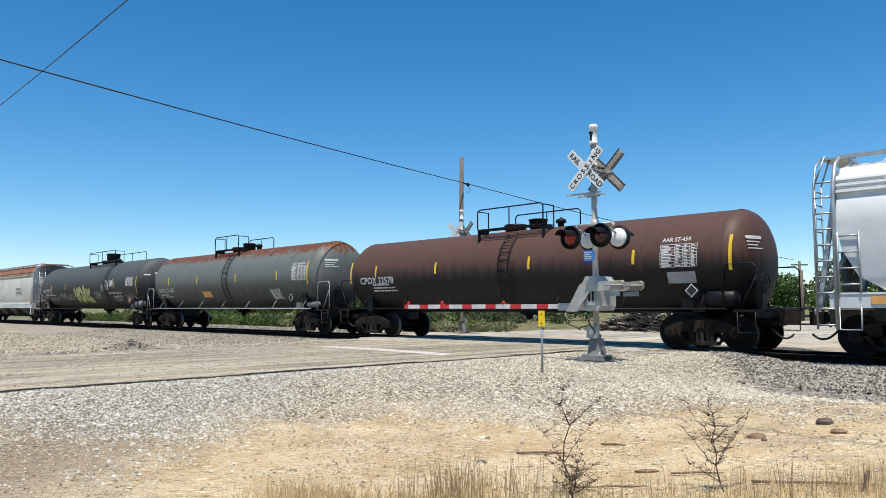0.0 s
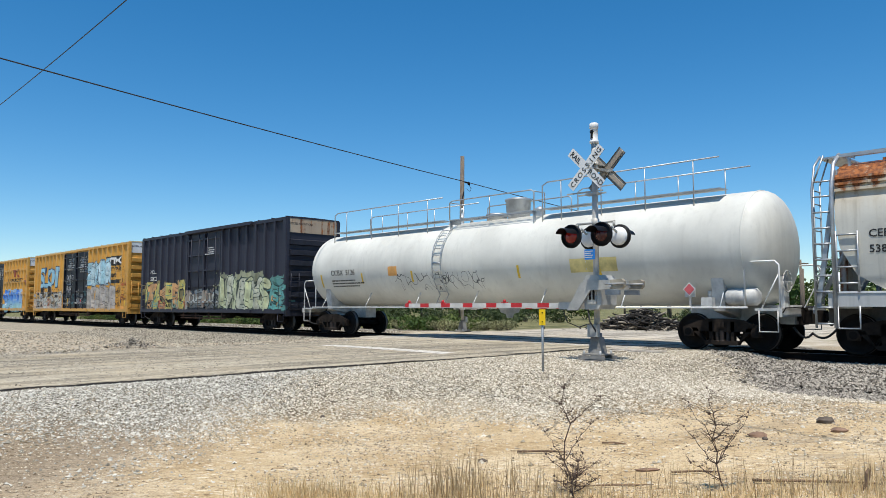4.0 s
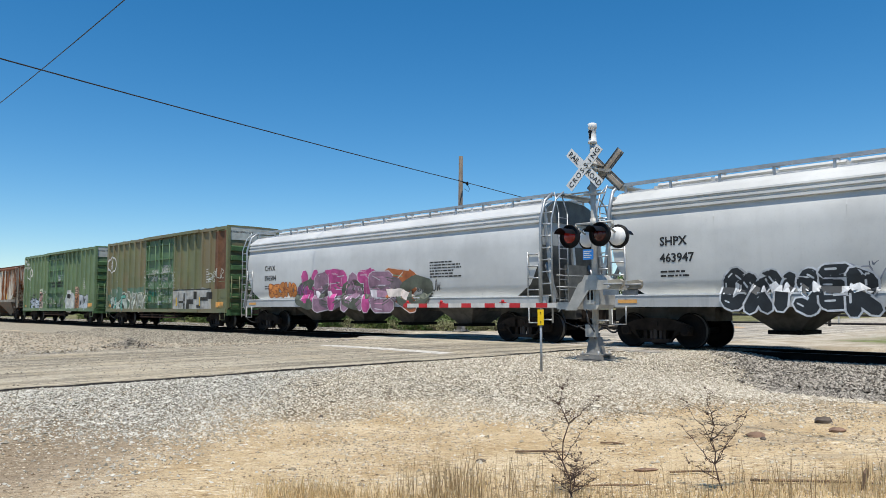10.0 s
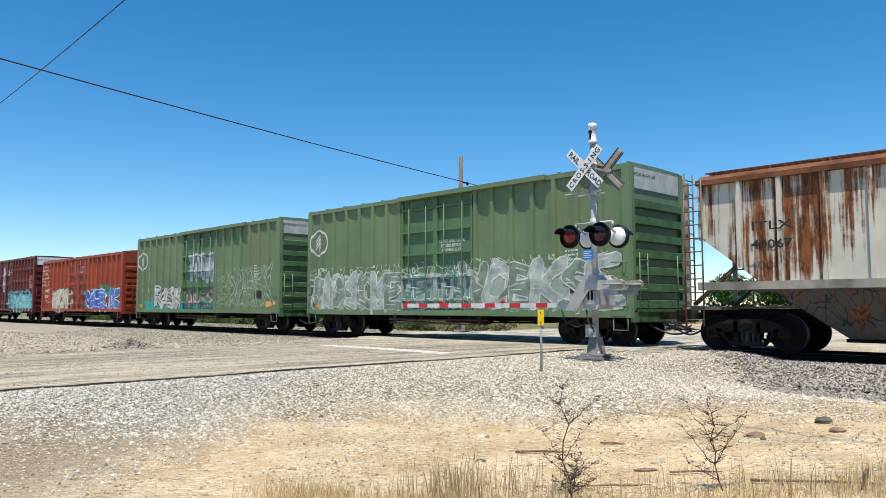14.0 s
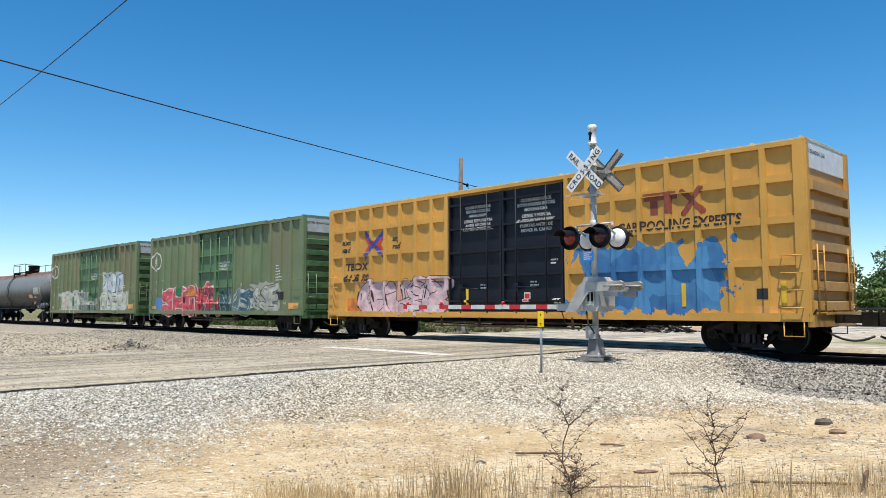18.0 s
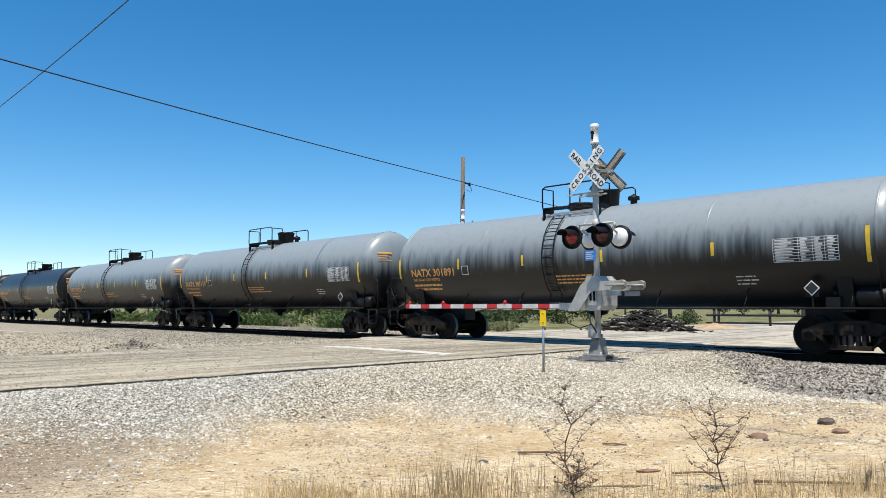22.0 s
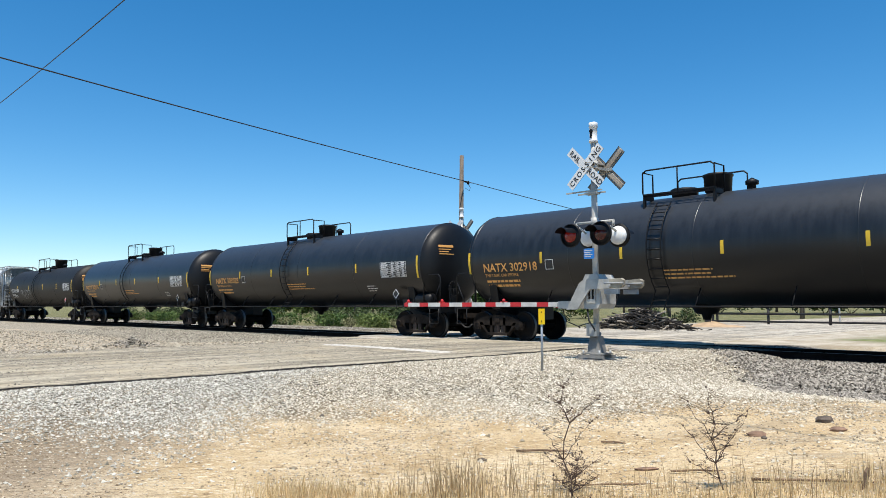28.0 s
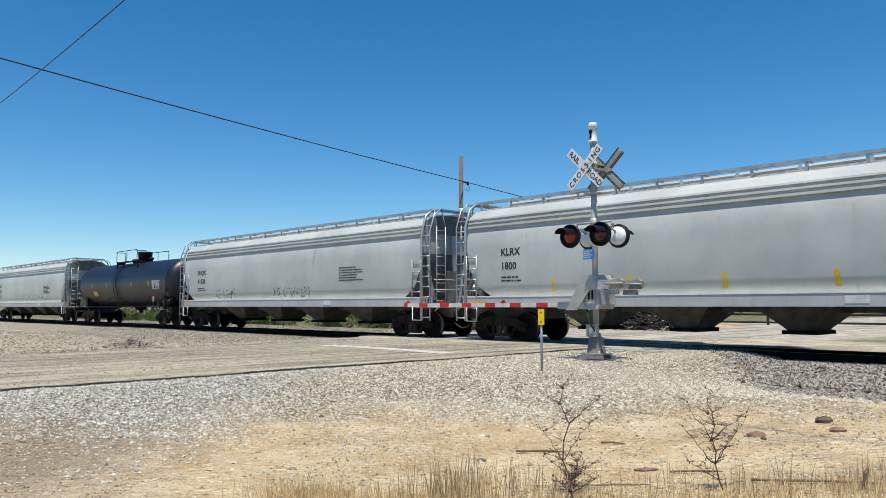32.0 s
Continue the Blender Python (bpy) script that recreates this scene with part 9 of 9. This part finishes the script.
def tree(seed, height, spread, mat, leaves=1500, size=.16):
    rnd = random.Random(seed)
    tr = thing("tree", pose(0, 0, -200), "leafy green broadleaf tree at the far edge of the yard", "tree", "trees behind the track")
    tk = Geo()
    tk.cyl((0, 0, -.3), (0, 0, height * .4), .16, 8, 0, .1)
    blobs = []
    for i in range(7):
        a, el = rnd.uniform(0, 6.28), rnd.uniform(.3, 1.0)
        p = Vector((math.cos(a) * spread * rnd.uniform(.3, .75), math.sin(a) * spread * rnd.uniform(.3, .75), height * (.35 + .5 * el)))
        tk.cyl((0, 0, height * .32), tuple(p), .07, 6, 0, .025)
        blobs.append((*p, spread * rnd.uniform(.28, .5)))
    blobs.append((0, 0, height * .82, spread * .5))
    part("trunk", tk, BARK, tr)
    v, f = leaf_cloud(blobs, leaves, size, seed)
    g = Geo()
    g.v = [tuple(q) for q in v]
    for q in f:
        g.face(q)
    part("crown", g, mat, tr)
    return tr


def bush(seed, height, spread, mat, leaves=700, size=.09, label="low green scrub bush behind the track"):
    rnd = random.Random(seed)
    b = thing("bush", pose(0, 0, -200), label, "bush", "scrub behind the track")
    st, blobs = Geo(), []
    for i in range(6):
        a = rnd.uniform(0, 6.28)
        p = Vector((math.cos(a) * spread * rnd.uniform(.1, .8), math.sin(a) * spread * rnd.uniform(.1, .8), height * rnd.uniform(.3, .8)))
        st.cyl((0, 0, -.1), tuple(p), .025, 5, 0, .01)
        blobs.append((*p, spread * rnd.uniform(.3, .5)))
    part("stem", st, BARK, b)
    v, f = leaf_cloud(blobs, leaves, size, seed)
    g = Geo()
    g.v = [tuple(q) for q in v]
    for q in f:
        g.face(q)
    part("foliage", g, mat, b)
    return b


rnd = random.Random(21)
TREES = [tree(1, 5.5, 2.6, LEAF_A), tree(2, 6.5, 3.0, LEAF_B), tree(3, 4.6, 2.4, LEAF_A, 1300)]
spots = []
for i in range(46):
    u = -150 + i * 4.6 + rnd.uniform(-2, 2)
    spots.append((u, rnd.uniform(66, 84) - (14 if u < -60 else 0) + (64 if u > -40 else 0)))
spots += [(rnd.uniform(-60, 5), rnd.uniform(130, 142)) for i in range(8)]
for i, (u, v) in enumerate(spots):
    p = at(u, v)
    m = pose(p.x, p.y, -.2, 0, 0, rnd.uniform(0, 360)) @ Matrix.Scale(1.7 if v > 110 else 1.0, 4)
    if i < 3:
        TREES[i].matrix_world = m
    else:
        copy_thing(TREES[rnd.randrange(3)], m)
LEAF_D = leaf_mat("dark_scrub_leaves", (0.022, 0.04, 0.012), (0.11, 0.14, 0.05))
BUSHES = [bush(5, 1.0, 1.2, LEAF_D), bush(6, 1.2, 1.5, LEAF_D), bush(7, .7, 1.0, LEAF_C, 500), bush(9, .55, .6, LEAF_C, 420, .05, "pale dusty roadside weed clump behind the track"),
          bush(17, .75, 1.15, LEAF_B, 800, .08, "bright green weeds crowding behind the track"), bush(18, .6, 1.0, LEAF_A, 700, .08, "bright green weeds crowding behind the track")]
spots = [(-29 - i * 1.7 + rnd.uniform(-.8, .8), rnd.uniform(30, 37), rnd.randrange(3)) for i in range(34)]
spots += [(rnd.uniform(-60, -24), rnd.uniform(38, 52), rnd.randrange(3)) for i in range(26)]
spots += [(-26.5 - i * 1.25 + rnd.uniform(-.6, .6), rnd.uniform(25.0, 28.5), 4 + i % 2) for i in range(40)]
spots += [(u, rnd.uniform(24.3, 26.0), 3) for u in (-30.0, -28.6, -26.7, -25.5, -33, -36, -40)]
spots += [(rnd.uniform(-26.5, -23.4), rnd.uniform(26, 29), 3) for i in range(8)]
HEDGE = bush(15, 3.9, 2.9, LEAF_A, 2600, .17, "dense green thicket behind the yard"), bush(16, 3.2, 2.7, LEAF_B, 2400, .17, "dense green thicket behind the yard")
for i in range(44):
    u = -118 + i * 2.8 + rnd.uniform(-1, 1)
    far = u > -42
    p = at(u * (1.5 if far else 1), rnd.uniform(56, 62) + (66 if far else 0))
    m = pose(p.x, p.y, -.25, 0, 0, rnd.uniform(0, 360)) @ Matrix.Scale(1.7 if far else 1.0, 4)
    if i < 2:
        HEDGE[i].matrix_world = m
    else:
        copy_thing(HEDGE[rnd.randrange(2)], m)
for i, (u, v, k) in enumerate(spots):
    p = at(u, v)
    m = pose(p.x, p.y, ground_z(u, v) - .02, 0, 0, rnd.uniform(0, 360))
    if i < 6:
        BUSHES[i].matrix_world = m
    else:
        copy_thing(BUSHES[k], m)

far_sign = thing("crossbuck_sign", pose(24.3, 46.0, -.2, 0, 0, 10), "small white crossbuck sign on a pale post", "sign")
part("post", Geo().cyl((0, 0, -.2), (0, 0, 3.4), .05, 8), WHITE_PAINT, far_sign)
for a in (45, -45):
    part("blade", Geo().box(-.6, .6, -.02 + a * .0002, -.01 + a * .0002, -.11, .11).moved(Matrix.Translation((0, -.05, 1.9)) @ Matrix.Rotation(radians(a), 4, "Y")), WHITE_PAINT, far_sign)

# ---- the near verge: dry grass, two dead weeds, stones and sticks
n_ = Nodes("dry_straw")
rr_ = n_.node("ShaderNodeNewGeometry").outputs["Random Per Island"]
STRAW = n_.done(n_.mix(rr_, (0.42, 0.29, 0.13), (0.86, 0.68, 0.4)), .8, 0, .3)
n_ = Nodes("dark_straw")
rr_ = n_.node("ShaderNodeNewGeometry").outputs["Random Per Island"]
STRAW_D = n_.done(n_.mix(rr_, (0.2, 0.135, 0.065), (0.55, 0.42, 0.24)), .85, 0, .3)
DEAD = plain("dead_weed_stem", (0.10, 0.065, 0.05), .9, 0, .4)


def ground_at(x, y):
    return ground_z(*uv_of(x, y))


def blades(name, spots, hmin, hmax, width, mat, label, seed, lean=.35):
    rnd = random.Random(seed)
    g = Geo()
    for x, y in spots:
        h, a = rnd.uniform(hmin, hmax), rnd.uniform(0, 6.283)
        w = width * rnd.uniform(.6, 1.3)
        k = lean * rnd.uniform(.1, 1.0) * h
        dx, dy = math.cos(a) * k, math.sin(a) * k
        b = rnd.uniform(0, 3.14)
        px, py = math.cos(b) * w / 2, math.sin(b) * w / 2
        z = ground_at(x, y) - .01
        i = len(g.v)
        g.v += [(x - px, y - py, z), (x + px, y + py, z), (x + dx * .35 - px * .8, y + dy * .35 - py * .8, z + h * .55), (x + dx * .35 + px * .8, y + dy * .35 + py * .8, z + h * .55), (x + dx, y + dy, z + h)]
        g.face([i, i + 1, i + 3, i + 2])
        g.face([i + 2, i + 3, i + 4])
    return solid(name, g, mat, label, "grass", kind="stuff")


rnd = random.Random(31)
spots = []
while len(spots) < 6800:      # low straw along the verge, in clumps
    y = rnd.uniform(5.3, 6.9)
    x = y * rnd.uniform(-.30, .62)
    dens = noise.noise((x * 1.6, y * 1.6, 4)) * .8 + .55 - max(0, y - 5.75) * 1.1 - max(0, -.6 - x) * .8
    if rnd.random() < dens:
        spots.append((x, y))
blades("dry_grass", spots, .03, .13, .005, STRAW, "low dry straw-coloured grass on the sandy verge", 1)
spots = [(rnd.gauss(.02, .24), rnd.gauss(5.85, .16)) for i in range(230)] + [(rnd.gauss(.5, .3), rnd.gauss(5.8, .16)) for i in range(70)]
blades("tall_dry_grass", spots, .16, .46, .0055, STRAW_D, "tuft of tall dry grass stalks", 2, .25)
spots = [(rnd.gauss(-1.06, .26), rnd.gauss(5.9, .1)) for i in range(800)]
blades("straw_tuft", spots, .04, .22, .005, STRAW, "soft pale straw tuft", 3, .5)
spots = [(rnd.uniform(.5, 3.6), rnd.uniform(5.5, 6.2)) for i in range(300)]
blades("thin_dry_stalks", spots, .1, .34, .005, STRAW_D, "thin scattered dry stalks", 4, .3)


def dead_weed(x, y, h, seed, label, limbs):
    """A thorny dead weed; limbs: (height on the stem, sideways reach, rise) of its main branches."""
    rnd = random.Random(seed)
    w = thing("dead_weed", pose(x, y, ground_at(x, y) - .01), label, "weed", "dead weeds on the verge")
    stem, twigs, heads = Geo(), Geo(), Geo()

    def run(g, p, q, r, bend=.05):
        """A crooked shoot from p to q; returns its joints."""
        k = 6
        pts = [p.lerp(q, i / k) + Vector((rnd.uniform(-bend, bend), rnd.uniform(-bend, bend), rnd.uniform(-bend, bend) * .5)) * (q - p).length * (0 < i < k) for i in range(k + 1)]
        for i in range(k):
            g.cyl(pts[i], pts[i + 1], r * (1 - i * .12), 5, 0, r * (1 - (i + 1) * .12))
        return pts

    def bristle(pts, size, many):
        for i in range(many):
            p = rnd.choice(pts[1:])
            a = rnd.uniform(0, 6.28)
            q = p + Vector((math.cos(a), math.sin(a) * .6, rnd.uniform(.1, .8))) * size * rnd.uniform(.4, 1.2)
            tw = run(twigs, p, q, .0024, .12)
            for t in tw[2:]:
                if rnd.random() < .5:
                    b = rnd.uniform(0, 6.28)
                    twigs.cyl(t, t + Vector((math.cos(b), math.sin(b) * .6, .3)) * .035, .0017, 4, 0, .001)
            if rnd.random() < .15:
                heads.lathe([(-.008, 0), (-.004, .005), (.004, .005), (.009, 0)], tuple(q), "z", 6)

    lean = limbs[0][1]
    main = run(stem, Vector((0, 0, 0)), Vector((lean, 0, h)), .0075)
    bristle(main, .12, 34)
    heads.lathe([(-.012, 0), (-.006, .012), (.008, .012), (.016, 0)], tuple(main[-1]), "z", 7)
    for z, dx, dz in limbs[1:]:
        p = main[min(6, max(0, round(z / h * 6)))]
        pts = run(twigs, p, p + Vector((dx, rnd.uniform(-.1, .1), dz)), .0042)
        bristle(pts, .09, 12)
        heads.lathe([(-.01, 0), (-.005, .007), (.005, .007), (.011, 0)], tuple(pts[-1]), "z", 6)
    part("stem", stem, DEAD, w)
    tagged(part("twig_spray", twigs, DEAD, w), kind="stuff")
    tagged(part("seed_head_spray", heads, DEAD, w), kind="stuff")


dead_weed(1.0, 5.95, .84, 3, "dead brown weed with dry seed heads", ((0, -.06), (.3, -.14, .22), (.35, .2, .3), (.5, .22, .22), (.15, -.2, .2), (.2, .16, .14), (.6, -.09, .16), (.1, .1, .2)))
dead_weed(2.18, 5.95, .6, 12, "dead brown branching weed with dry seed heads", ((0, -.1), (.15, .26, .36), (.3, -.2, .38), (.2, -.26, .3), (.4, .3, .22), (.1, -.24, .14), (.5, -.08, .3), (.15, .16, .26)))
dead_weed(.94, 5.6, .36, 5, "small dead brown weed beside a taller one", ((0, .04), (.1, -.14, .14), (.12, .15, .12), (.2, -.08, .14)))


def rock(x, y, sx, sy, sz, mat, label, seed, turn=0):
    rs = random.Random(seed)
    g = Geo()
    for j in range(6):
        for i in range(10):
            a, t = i / 10 * 6.283, j / 5 * math.pi - math.pi / 2
            k = 1 + rs.uniform(-.16, .16)
            g.v.append((sx * k * math.cos(a) * max(.05, math.cos(t)), sy * k * math.sin(a) * max(.05, math.cos(t)), sz * math.sin(t) * k))
    for j in range(5):
        for i in range(10):
            g.face([j * 10 + i, j * 10 + (i + 1) % 10, (j + 1) * 10 + (i + 1) % 10, (j + 1) * 10 + i])
    solid("rock", g, mat, label, "rock", pose(x, y, ground_at(x, y) + sz * .4, 0, 0, turn), "loose rocks on the verge")


ROCK_D = plain("dark_rock", (0.12, 0.095, 0.075), .9, 0, .4, 8.0, .5)
ROCK_R = plain("reddish_rock", (0.24, 0.15, 0.1), .9, 0, .4, 8.0, .5)
rock(4.12, 8.2, .11, .07, .045, ROCK_D, "flat dark stone on the pale gravel", 1)
rock(4.06, 7.8, .09, .06, .03, ROCK_R, "flat tan stone beside a darker one", 2)
rock(3.18, 7.72, .10, .05, .035, ROCK_R, "reddish stone lying on the sand", 3)
rock(3.2, 7.58, .03, .03, .02, ROCK_D, "small dark stone on the sand", 4)
rock(1.75, 6.6, .11, .03, .02, ROCK_R, "long brown stone on the sand", 5, 4)
rock(-1.55, 9.6, .03, .03, .025, ROCK_D, "small dark stone on the gravel", 6)
rock(.35, 7.1, .05, .03, .02, ROCK_D, "small dark stone on the sand", 7)
rock(4.4, 7.0, .14, .05, .025, ROCK_R, "flat pale slab of stone", 8, -8)
STICK = plain("weathered_stick", (0.2, 0.13, 0.08), .9, 0, .4, 8.0)
for x, y, l, a, r in ((.95, 7.35, .5, -6, .012), (1.35, 6.15, .7, 2, .008), (2.15, 6.45, .45, -3, .01), (3.0, 6.0, 1.1, -9, .012), (1.7, 7.6, .25, -25, .01)):
    z = ground_at(x, y) + r * 1.2
    d = Vector((math.cos(radians(a)), math.sin(radians(a)), 0)) * l / 2
    solid("stick", Geo().cyl(Vector((x, y, z)) - d, Vector((x, y, z + .01)), r, 6).cyl(Vector((x, y, z + .01)), Vector((x, y + .03, z)) + d, r, 6, 0, r * .6), STICK, "weathered broken stick lying on the sand", "stick", group="sticks on the verge")
solid("wooden_stake", Geo().hexa([(-.014, -.012, -.1), (.014, -.012, -.1), (.014, .012, -.1), (-.014, .012, -.1), (-.012, -.012, .13), (.015, -.012, .17), (.015, .012, .17), (-.012, .012, .14)]), STICK, "short split wooden stake in the sand", "stake", pose(3.2, 5.8, ground_at(3.2, 5.8), 4, 6, 20))

rs_ = np.random.RandomState(77)      # a small heap of spilt ballast on the bank
heap = []
for i in range(420):
    a_, q_ = rs_.uniform(0, 6.28), abs(rs_.normal(0, .5))
    u_, v_ = -21.6 + q_ * math.cos(a_) * 1.2, 8.6 + q_ * math.sin(a_)
    heap.append(tuple(at(u_, v_, ground_z(u_, v_) + max(0, .3 - q_ * .35) * rs_.uniform(.2, 1))))
stones("ballast_heap", heap, rs_.uniform(.02, .045, len(heap)), BALLAST_STONE, "small heap of spilt grey ballast on the bank", 6)
# ---- motion: the whole train rolls by at one speed, slowing a little
def rolled(t):
    return 19.3714 * t - 0.0131287 * t * t


def motions():
    for (car, u0), sets in zip(CARS, SPINNING):
        times = [i * 1.0 for i in range(33)]
        walk(car, [(t, placed(u0 + rolled(t), V0)) for t in times])
        # the wheels turn while their car is in sight
        seen = [t / 30 for t in range(0, 961) if -95 < u0 + rolled(t / 30) < 16]
        if not seen:
            continue
        rows, ang, last = [], 0.0, None
        stamps = sorted({0.0, *seen, 32.0})
        for t in stamps:
            inside = seen[0] <= t <= seen[-1]
            if last is not None and inside and last >= seen[0]:
                ang += (rolled(t) - rolled(last)) / R_WHEEL
            last = t
            rows.append((t, ang))
        for w in sets:
            x = w.location.x
            walk(w, [(t, Matrix.Translation((x, 0, R_WHEEL)) @ Matrix.Rotation(a, 4, "Y")) for t, a in rows])


motions()
